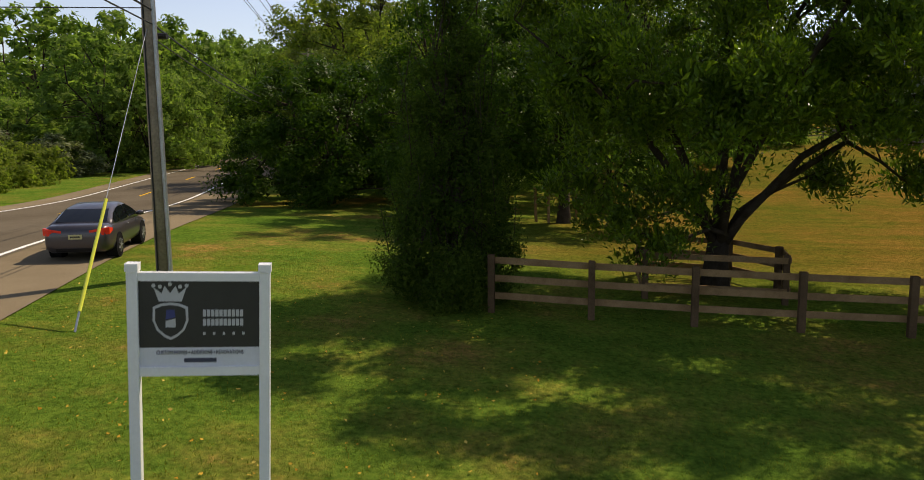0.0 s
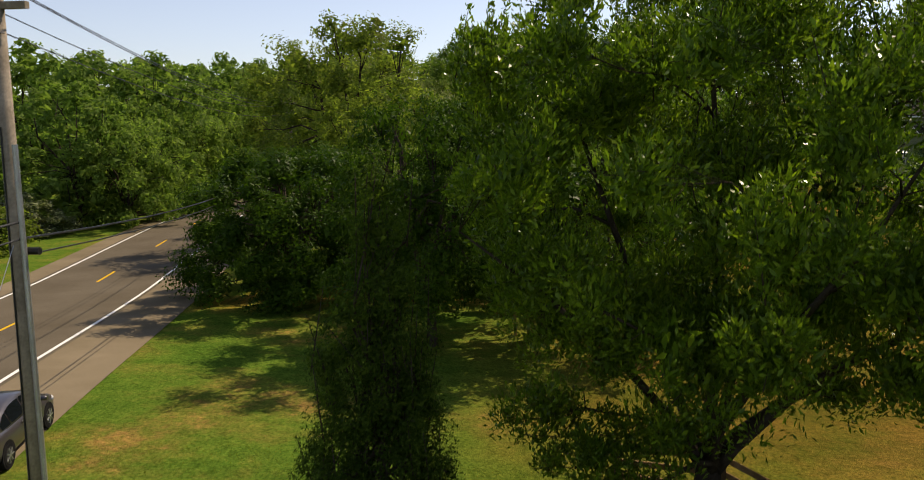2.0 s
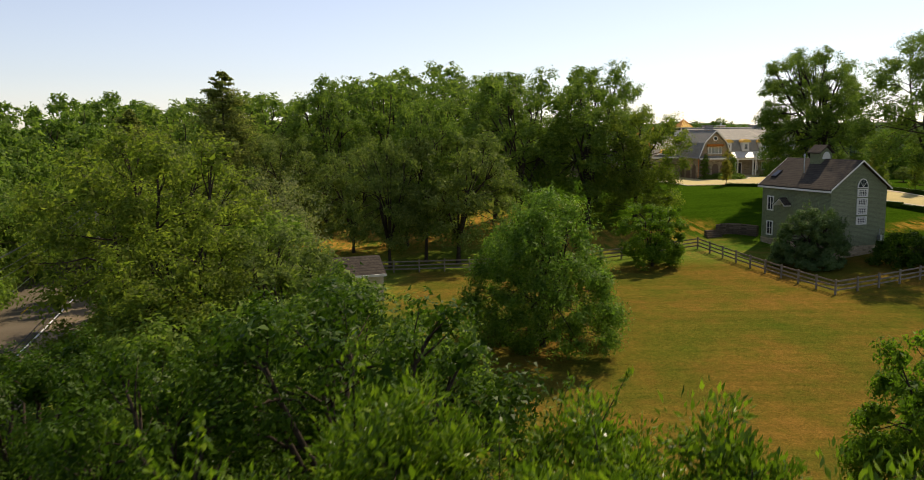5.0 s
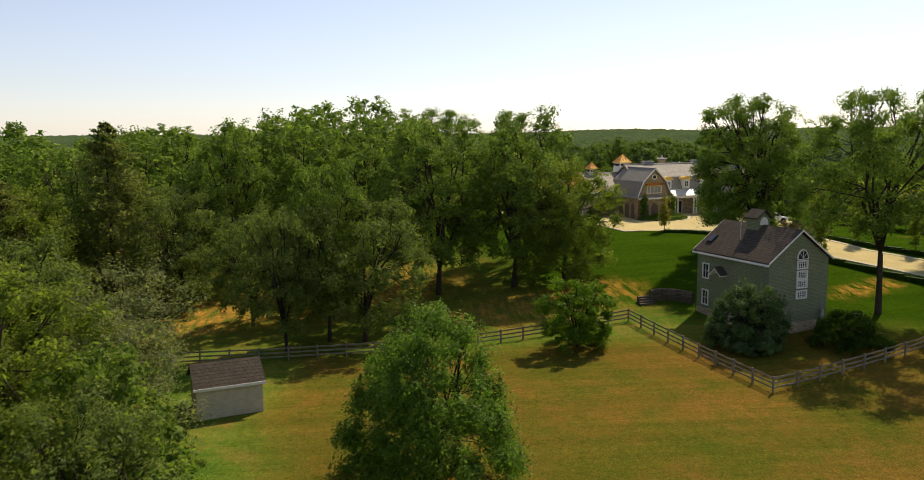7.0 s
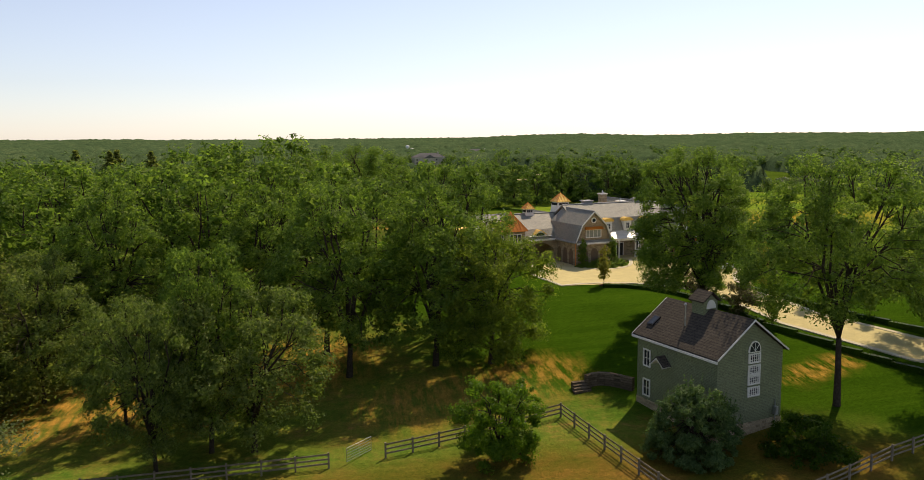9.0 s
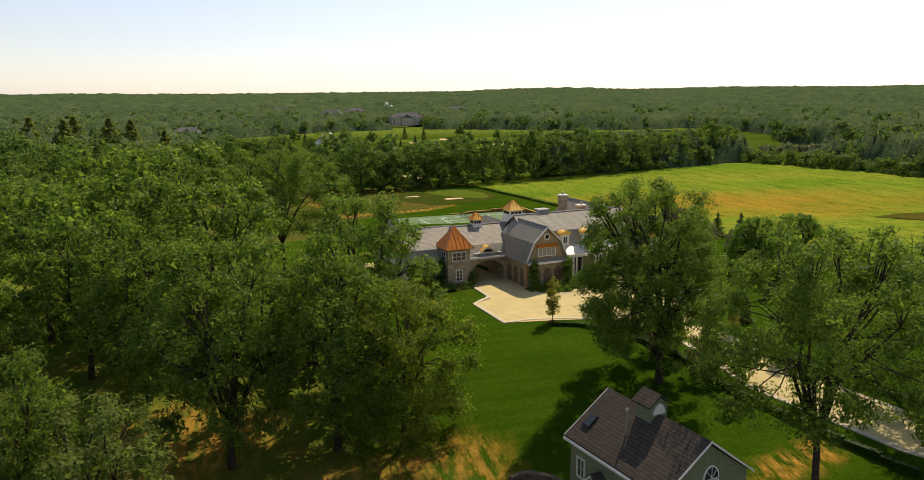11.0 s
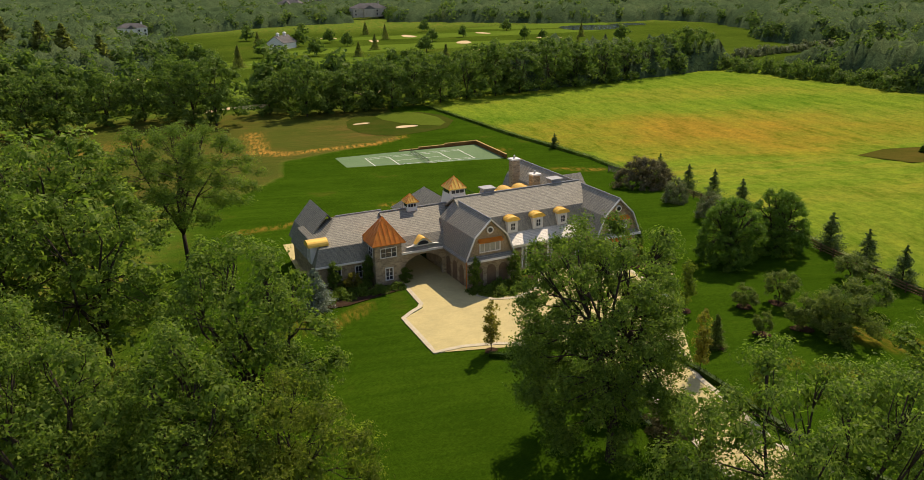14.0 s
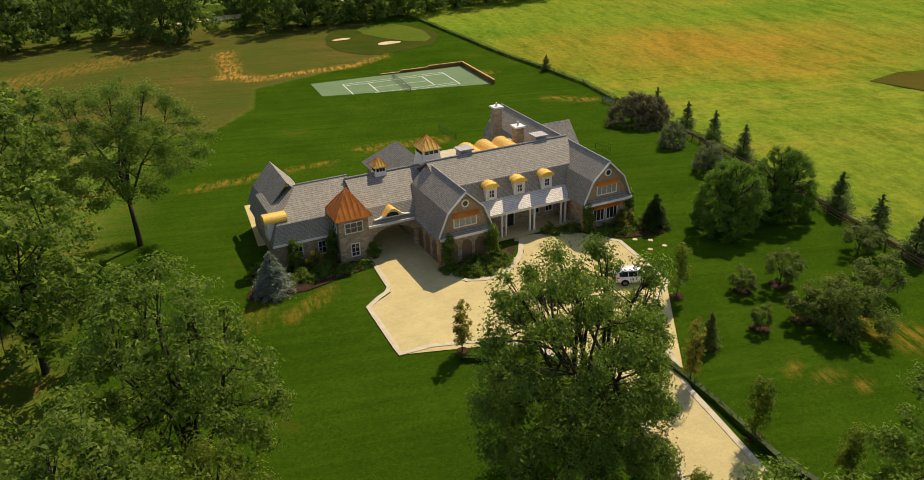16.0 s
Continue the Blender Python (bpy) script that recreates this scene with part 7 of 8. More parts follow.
# ---- tree rows behind the lawn and the meadow ----
row_tree = tree("row_tree", 83, 18.0, 14.0, LEAF_FAR, "tall tree in the row behind the lawn", FULL, 0.05, 0.22, 200, 1800, 0.92, 0.07, 3.0, 30, group="boundary trees")
plant(row_tree, 35.5, 321.9)
for x, y, h in ((-55.7, 313, 19), (-44, 318, 18), (-36, 319, 19), (-24, 326, 17), (-13.8, 330, 16), (-4, 326, 18), (2.2, 318, 20), (9, 313, 21), (24, 329.5, 13), (30, 333, 14), (42, 328, 15), (47.3, 326.8, 15), (55, 330, 16), (63.3, 331, 16), (71, 336, 17), (80.6, 338, 18), (91, 344, 18),
                (102.7, 349, 20), (113, 354, 20), (125.4, 358, 19), (138, 364, 18), (152.3, 371, 17), (165, 380, 17), (178.6, 389, 17), (192, 400, 18), (206.1, 410, 19), (216, 416, 18), (120, 372, 18), (146, 384, 16), (172, 402, 16), (98, 362, 19), (74, 352, 17), (60, 345, 15), (-70, 312, 18), (-66, 330, 19), (-84, 318, 19),
                (-100, 300, 19), (-116, 290, 19), (-90, 270, 18), (-60, 285, 17), (-50, 262, 17), (-66, 240, 18), (-44, 240, 16), (-78, 255, 18), (-52, 222, 17)):
    stand(row_tree, x, y, h / 18 * rw_.uniform(1.0, 1.22), h / 18 * rw_.uniform(0.92, 1.06))
margin_shrub = plant(tree("hedgerow_shrub", 84, 7.0, 11.0, LEAF_FAR, "rounded shrub in the hedgerow of the meadow", DOME, 0.04, 0.1, 60, 650, 1.1, 0.10, 0.8, 12, "shrub", "hedgerow shrubs"), 226, 400)
for i in range(26):
    f = i / 25
    x, y = 222 + 45 * f + rw_.uniform(-4, 4), 408 - 200 * f ** 1.1
    stand(margin_shrub, x, y, rw_.uniform(0.8, 1.25), rw_.uniform(0.75, 1.25))
grey_row = plant(tree("olive_shrub", 85, 5.5, 7.0, LEAF_GREY, "silvery shrub in a planted row", DOME, 0.03, 0.1, 30, 450, 1.05, 0.13, 0.5, 4, "shrub", "silver row"), 262, 455)
for i in range(30):
    stand(grey_row, 258 + i * 7.0, 452 + i * 3.6 + rw_.uniform(-4, 4), rw_.uniform(0.9, 1.3), rw_.uniform(0.8, 1.2))

# single trees of the golf course
golf_tree = plant(tree("golf_tree", 86, 10.0, 10.0, LEAF_FAR, "leafy round tree of the golf course", ROUND, 0.10, 0.2, 40, 320, 1.7, 0.12, 1.5, 5, group="golf trees"), 59, 652)
golf_fir = plant(conifer("golf_fir", 87, 10.0, 7.6, NEEDLE_DULL, "dark conical fir on the golf course", 1600, 0.8, 0.02, group="golf firs"), 84, 589)
for i, (x, y, h) in enumerate(((69, 619, 10), (99.6, 668, 11), (207.9, 630, 7), (196, 636, 9.5), (222, 596, 5), (113, 564, 10), (37, 629, 12), (-59, 600, 11), (-34, 571, 14), (-15, 513, 12.6), (-48, 560, 12), (-70, 590, 13), (-26, 540, 12), (5, 500, 12), (16, 560, 11),
                               (28, 500, 11), (10, 640, 10), (130, 640, 9), (158, 668, 9), (240, 640, 10), (255, 600, 11), (45, 560, 11), (70, 545, 9), (-5, 470, 12), (25, 455, 13), (50, 440, 12), (-20, 440, 13), (75, 425, 13), (100, 430, 14), (205, 720, 9), (140, 735, 10), (90, 720, 10), (40, 725, 10), (0, 690, 11))):
    p = golf_fir if i % 3 == 1 else golf_tree
    stand(p, x, y, h / 10 * rw_.uniform(0.8, 1.1), h / 10)
rg = random.Random(19)
for x0, y0, x1, y1, n in ((-135, 320, -58, 420, 26), (-58, 350, -5, 372, 7), (22, 345, 62, 372, 8), (-100, 420, -62, 480, 8), (70, 372, 160, 420, 14), (160, 430, 230, 520, 8)):
    for _ in range(n):
        k = rg.uniform(1.2, 1.9) if x0 < 70 else rg.uniform(0.7, 1.0)
        stand(golf_tree, rg.uniform(x0, x1), rg.uniform(y0, y1), k, k * rg.uniform(0.9, 1.15))
for x, y, h in ((-78, 506, 26), (-95, 530, 27), (-122, 560, 28), (-60, 500, 20), (-110, 500, 27), (-140, 540, 28)):
    stand(golf_fir, x, y, h / 8, h / 10)


# ---- far houses ----
roof_grey = grainy("far_roof", (0.12, 0.115, 0.11), (0.19, 0.18, 0.17), 0.3, 4, 0.8)
wall_cream = grainy("far_stucco", (0.45, 0.40, 0.32), (0.58, 0.52, 0.43), 0.3, 4, 0.85)


def villa(x, y, w, d, h, turn, mat, label, up=0.0):
    P = thing("far_house", (x, y, ground_z(x, y) + up), label, "house", "far houses", turn)
    bm = blank()
    box(bm, -w / 2, -d / 2, -1, w / 2, d / 2, h)
    box(bm, -w * 0.2, -d * 0.75, -1, w * 0.12, -d / 2, h * 0.9)
    part("wall", bm, mat, P)
    bm = blank()
    e = [bm.verts.new(p) for p in ((-w / 2 - 0.5, -d / 2 - 0.5, h), (w / 2 + 0.5, -d / 2 - 0.5, h), (w / 2 + 0.5, d / 2 + 0.5, h), (-w / 2 - 0.5, d / 2 + 0.5, h))]
    r = [bm.verts.new((-w * 0.25, 0, h + d * 0.34)), bm.verts.new((w * 0.25, 0, h + d * 0.34))]
    for f in ((e[0], e[1], r[1], r[0]), (e[1], e[2], r[1]), (e[2], e[3], r[0], r[1]), (e[3], e[0], r[0]), tuple(e[::-1])):
        bm.faces.new(f)
    prism(bm, [(-w * 0.22, h * 0.9), (w * 0.14, h * 0.9), (-w * 0.04, h + d * 0.22)], -d * 0.78, 0)
    part("roof", bm, roof_grey, P)
    bm = blank()
    box(bm, w * 0.3, -0.5, h, w * 0.3 + 1.2, 0.7, h + d * 0.42)
    part("chimney", bm, mat, P)
    for k in range(5):
        for z in (1.0, h * 0.55):
            u = -w * 0.42 + k * w * 0.21
            if abs(u + w * 0.04) < w * 0.17:
                continue
            bm = blank()
            box(bm, u - 0.7, -d / 2 - 0.05, z, u + 0.7, -d / 2 - 0.02, z + 1.6)
            part("window", bm, GLASS, P)


for i, (x, y) in enumerate(VILLAS[:7]):
    villa(x, y, 30 + (i * 7) % 9, 14, 8.0, (i * 37) % 50 - 25, wall_cream, "large cream villa with a grey hipped roof among trees", 3.0)
villa(-92, 772, 22, 10, 7, 12, WHITE, "white house with a grey roof among tall trees", 1.0)


def barn(x, y):
    P = thing("white_barn", (x, y, ground_z(x, y)), "white barn with a grey gabled roof on the golf course", "barn", turn=-28)
    bm = blank()
    prism(bm, [(-6, -0.5), (6, -0.5), (6, 4.0), (0, 8.0), (-6, 4.0)], -9, 9)
    part("wall", bm, WHITE, P)
    bm = blank()
    rp = [(-6.6, 3.7), (0, 8.1), (6.6, 3.7)]
    prism(bm, rp + [(p[0], p[1] + 0.3) for p in rp[::-1]], -9.4, 9.4)
    part("roof", bm, roof_grey, P)
    for v in (-4.5, 4.5):
        bm = blank()
        box(bm, -0.8, v - 0.8, 7.4, 0.8, v + 0.8, 9.6)
        pyramid(bm, -0.8, v - 0.8, 0.8, v + 0.8, 9.6, 10.6, 0.2)
        part("cupola", bm, WHITE, P)
    for u in (-3, 0, 3):
        bm = blank()
        box(bm, u - 0.6, -9.06, 1.2, u + 0.6, -9.0, 2.8)
        part("window", bm, GLASS, P)


barn(26, 620)
for x, y, z in ((120, 1300, 20), (131, 1345, 15)):
    P = thing("water_tank", (x, y, ground_z(x, y)), "white ball-shaped water tank above the far woods", "water tank", "water tanks")
    bm = blank()
    bmesh.ops.create_uvsphere(bm, u_segments=16, v_segments=10, radius=3.0, matrix=Matrix.Translation((0, 0, z)))
    part("tank", bm, WHITE, P, smooth=True)
    bm = blank()
    tube(bm, [(0, 0, 0), (0, 0, z - 4)], [1.2, 1.0], 10)
    part("stem", bm, WHITE, P)


# ---- sign board at the verge ----
def text_mesh(words, size, depth=0.003):
    c = bpy.data.curves.new("words", "FONT")
    c.body, c.size, c.extrude, c.align_x, c.align_y, c.resolution_u = words, size, depth, "CENTER", "CENTER", 2
    ob = bpy.data.objects.new("words", c)
    scene.collection.objects.link(ob)
    bpy.context.view_layer.update()
    me = bpy.data.meshes.new_from_object(ob.evaluated_get(bpy.context.evaluated_depsgraph_get()))
    bpy.data.objects.remove(ob)
    bpy.data.curves.remove(c)
    return me


def build_sign():
    gx, gy = -2.33, 11.86
    EYE = Vector((1.0, 4.567, 8.616))
    P = thing("sign_board", (gx, gy, ground_z(gx, gy)), "black and white builder's sign board on white vinyl posts", "sign", turn=1.0)
    P.matrix_world = pose(gx - 0.09, gy, ground_z(gx, gy), 0, 2.4, 15.0) @ Matrix.Diagonal((0.93, 1.0, 0.97, 1))
    near = Matrix.Translation(EYE) @ Matrix.Scale(0.86, 4) @ Matrix.Translation(-EYE)
    P.matrix_world = near @ P.matrix_world
    top = 7.33 - ground_z(gx, gy)
    vinyl = grainy("white_vinyl", (0.74, 0.75, 0.75), (0.80, 0.81, 0.81), 2, 30, 0.35, relief=0.03)
    black = grainy("black_board", (0.018, 0.019, 0.021), (0.028, 0.029, 0.031), 2, 30, 0.45, relief=0.03)
    grey = grainy("grey_print", (0.42, 0.43, 0.45), (0.50, 0.51, 0.53), 3, 30, 0.5, relief=0.02)
    blue = grainy("blue_print", (0.03, 0.04, 0.16), (0.05, 0.06, 0.22), 3, 30, 0.5, relief=0.02)
    pale = grainy("pale_board", (0.60, 0.62, 0.68), (0.68, 0.70, 0.74), 1, 30, 0.45, relief=0.02)
    for s in (-1, 1):
        bm = blank()
        x = s * 0.665
        box(bm, x - 0.055, -0.055, -1.0, x + 0.055, 0.055, top - 0.05)
        bmesh.ops.bevel(bm, geom=bm.edges[:], offset=0.006, segments=1, affect="EDGES")
        p = part("post", bm, vinyl, P)
        bm = blank()
        pyramid(bm, x - 0.055, -0.055, x + 0.055, 0.055, top - 0.05, top + 0.02, 0.01)
        part("post_cap", bm, vinyl, p)
    for z0, z1 in ((top - 0.145, top - 0.06), (top - 1.12, top - 1.03)):
        bm = blank()
        box(bm, -0.61, -0.035, z0, 0.61, 0.035, z1)
        part("crossbar", bm, vinyl, P)
    bm = blank()
    box(bm, -0.61, -0.012, top - 0.83, 0.61, 0.012, top - 0.145)
    b = part("panel", bm, black, P, "black printed panel")
    bm = blank()
    box(bm, -0.61, -0.012, top - 1.03, 0.61, 0.012, top - 0.83)
    w = part("lower_panel", bm, pale, P, "pale strip with dark lettering")

    def flat(pts, mat, parent, name, y=-0.0135, deep=0.0015):
        bm = blank()
        prism(bm, pts, y - deep, y)
        part(name, bm, mat, parent)
    # crown and shield as plain shapes
    cx, cz = -0.295, top - 0.24
    flat([(cx - 0.115, cz - 0.115), (cx + 0.115, cz - 0.115), (cx + 0.165, cz + 0.03), (cx + 0.085, cz - 0.035), (cx + 0.055, cz + 0.045), (cx, cz - 0.03), (cx - 0.055, cz + 0.045), (cx - 0.085, cz - 0.035), (cx - 0.165, cz + 0.03)], grey, b, "crown_shape")
    for dx, dz in ((-0.165, 0.045), (0.165, 0.045), (0, 0.06), (-0.10, 0.035), (0.10, 0.035)):
        flat([(cx + dx + 0.02 * math.cos(a * math.pi / 6), cz + dz + 0.02 * math.sin(a * math.pi / 6)) for a in range(12)], grey, b, "crown_bead")
    sz = top - 0.55

    def shield(k):
        half = [(0.0, 0.185), (0.10, 0.17), (0.175, 0.14), (0.18, 0.0), (0.14, -0.10), (0.07, -0.165), (0.0, -0.20)]
        return [(cx + x * k, sz + z * k) for x, z in half] + [(cx - x * k, sz + z * k) for x, z in half[-2:0:-1]]
    flat(shield(1.0), grey, b, "shield_rim")
    flat(shield(0.86), black, b, "shield_field", -0.0152)
    flat([(cx - 0.05, sz - 0.07), (cx + 0.05, sz - 0.07), (cx + 0.05, sz + 0.02), (cx - 0.05, sz - 0.005)], grey, b, "emblem", -0.0169)
    flat([(cx - 0.05, sz + 0.01), (cx + 0.05, sz + 0.035), (cx + 0.04, sz + 0.11), (cx - 0.04, sz + 0.11)], blue, b, "emblem", -0.0169)
    for z, h, x0, x1, m in ((top - 0.475, 0.07, 0.03, 0.45, grey), (top - 0.57, 0.07, 0.03, 0.45, grey)):
        n = 10
        for k in range(n):
            a = x0 + (x1 - x0) * k / n
            flat([(a, z - h / 2), (a + (x1 - x0) / n * 0.78, z - h / 2), (a + (x1 - x0) / n * 0.78, z + h / 2), (a, z + h / 2)], m, b, "name_bar")
    for k in range(5):
        a = 0.03 + 0.1 * k
        flat([(a, top - 0.70), (a + 0.025, top - 0.70), (a + 0.025, top - 0.672), (a, top - 0.672)], grey, b, "name_bar")
    ink = grainy("dark_ink", (0.03, 0.035, 0.06), (0.05, 0.055, 0.09), 3, 30, 0.6, relief=0.01)
    me = text_mesh("CUSTOM HOMES \u2022 ADDITIONS \u2022 RENOVATIONS", 0.062)
    me.materials.append(ink)
    part("lettering", me, None, w, "dark printed words", at=Matrix.Translation((0, -0.0155, top - 0.882)) @ Matrix.Rotation(radians(90), 4, "X") @ Matrix.Diagonal((0.66, 1, 1, 1)))
    flat([(-0.165, top - 0.985), (0.165, top - 0.985), (0.165, top - 0.94), (-0.165, top - 0.94)], ink, w, "number_bar")


build_sign()


# ---- utility poles and wires ----
def wire(parent, a, b, sag, r=0.012, name="wire", n=14):
    bm = blank()
    a, b = Vector(a), Vector(b)
    pts = [tuple(a.lerp(b, i / n) - Vector((0, 0, sag * 4 * (i / n) * (1 - i / n)))) for i in range(n + 1)]
    tube(bm, pts, [r] * (n + 1), 5)
    return part(name, bm, IRON, parent)


def utility_pole(x, y, top, label):
    wood = grainy("pole_wood", (0.20, 0.165, 0.12), (0.38, 0.325, 0.25), 1.5, 18, 0.9, relief=0.6)
    P = thing("utility_pole", (x, y, ground_z(x, y)), label, "utility pole", "utility poles")
    h = top - ground_z(x, y)
    bm = blank()
    tube(bm, [(0, 0, -0.5), (0, 0, h * 0.5), (0, 0, h)], [0.165, 0.14, 0.11], 16)
    part("shaft", bm, wood, P, smooth=True)
    bm = blank()
    rod(bm, (0.19, -0.06, 0.1), (0.15, -0.06, h * 0.72), 0.05, 8)
    part("conduit", bm, STEEL, P, "grey metal conduit")
    bm = blank()
    rod(bm, (-0.05, -0.17, 0.1), (-0.03, -0.14, h * 0.75), 0.016, 6)
    part("ground_wire", bm, IRON, P)
    bm = blank()
    box(bm, -0.55, -0.06, h - 0.5, 0.55, 0.06, h - 0.38)
    part("crossarm", bm, wood, P)
    bm = blank()
    tube(bm, [(0.12, 0.1, h * 0.53), (0.35, 0.1, h * 0.53)], [0.07, 0.07], 8)
    part("cable_box", bm, IRON, P)
    return P


PX, PY, QX, QY = -7.5, 21.4, -20.0, 75.0
pole = utility_pole(PX, PY, 15.2, "grey weathered wooden utility pole beside the road")
utility_pole(QX, QY, 15.2, "distant wooden utility pole among trees")
lines = thing("overhead_wires", (0, 0, 0), "overhead power and telephone wires between the poles", "wires")
for dx, dz in ((-0.5, 14.9), (0.0, 15.2), (0.5, 14.9), (0.1, 14.3)):
    wire(lines, (PX + dx, PY, dz), (QX + dx, QY, dz - 0.2), 0.9)
    wire(lines, (PX + dx, PY, dz), (4.5 + dx, -30, dz), 0.9)
for dz, r in ((10.75, 0.022), (10.45, 0.016)):
    wire(lines, (PX + 0.1, PY, dz), (QX, QY, dz + 0.2), 1.1, r)
    wire(lines, (PX + 0.1, PY, dz + 0.3), (4.5, -30, dz + 1.9), 0.3, r)
wire(lines, (PX, PY, 11.1), (-48, 14, 13.0), 0.5, 0.012)
guy = thing("guy_wire", (-6.75, 16.7, ground_z(-6.75, 16.7)), "steel guy wire with a yellow plastic guard", "guy wire")
tip = Vector((PX + 6.75, PY - 16.7, 10.8 - ground_z(-6.75, 16.7)))
bm = blank()
rod(bm, tuple(tip * 0.05), tuple(tip), 0.008, 5)
part("wire", bm, STEEL, guy)
bm = blank()
rod(bm, tuple(tip * 0.055), tuple(tip * 0.37), 0.032, 8)
part("guard", bm, grainy("yellow_plastic", (0.60, 0.62, 0.04), (0.72, 0.74, 0.06), 2, 20, 0.5, relief=0.05), guy, "yellow plastic guard tube")
bm = blank()
rod(bm, (-0.06, -0.04, -0.3), tuple(tip * 0.055), 0.02, 6)
part("anchor_rod", bm, STEEL, guy)


# ---- cars ----
SALOON = dict(
    hull=((-2.27, .38, .78, .62), (-2.23, .30, .96, .76), (-2.08, .24, 1.01, .83), (-1.7, .21, 1.02, .872), (-1.0, .2, .965, .88), (0.0, .2, .945, .88), (.9, .2, .93, .88), (1.4, .21, .88, .87), (1.9, .24, .79, .83), (2.15, .28, .70, .74), (2.27, .38, .60, .58)),
    cabin=((-1.78, 1.0), (-1.45, 1.16), (-1.05, 1.34), (-.6, 1.44), (-.1, 1.47), (.3, 1.44), (.65, 1.33), (1.0, 1.15), (1.42, .93)), belt=.94, half=.81, r=.315, axles=(-1.33, 1.36), panes=((-1.40, -.92), (-.86, -.06), (.02, 1.02)))
UTILITY = dict(
    hull=((-2.40, .45, .95, .74), (-2.36, .36, 1.1, .88), (-2.2, .3, 1.14, .94), (-1.0, .27, 1.12, .965), (0.0, .27, 1.10, .965), (.9, .27, 1.08, .965), (1.4, .28, 1.05, .95), (1.95, .3, .99, .91), (2.28, .34, .88, .82), (2.4, .45, .76, .66)),
    cabin=((-2.36, 1.1), (-2.2, 1.5), (-1.95, 1.70), (-1.2, 1.76), (-.2, 1.77), (.25, 1.74), (.6, 1.62), (.95, 1.38), (1.3, 1.08)), belt=1.08, half=.87, r=.37, axles=(-1.43, 1.45), panes=((-2.05, -1.15), (-1.08, -.12), (-.04, .90)))


def loft(bm, rings):
    vs = [[bm.verts.new(p) for p in r] for r in rings]
    for a, c in zip(vs, vs[1:]):
        for k in range(len(a)):
            q = (k + 1) % len(a)
            bm.faces.new((a[k], a[q], c[q], c[k]))
    bm.faces.new(vs[0][::-1])
    bm.faces.new(vs[-1])
    return bm


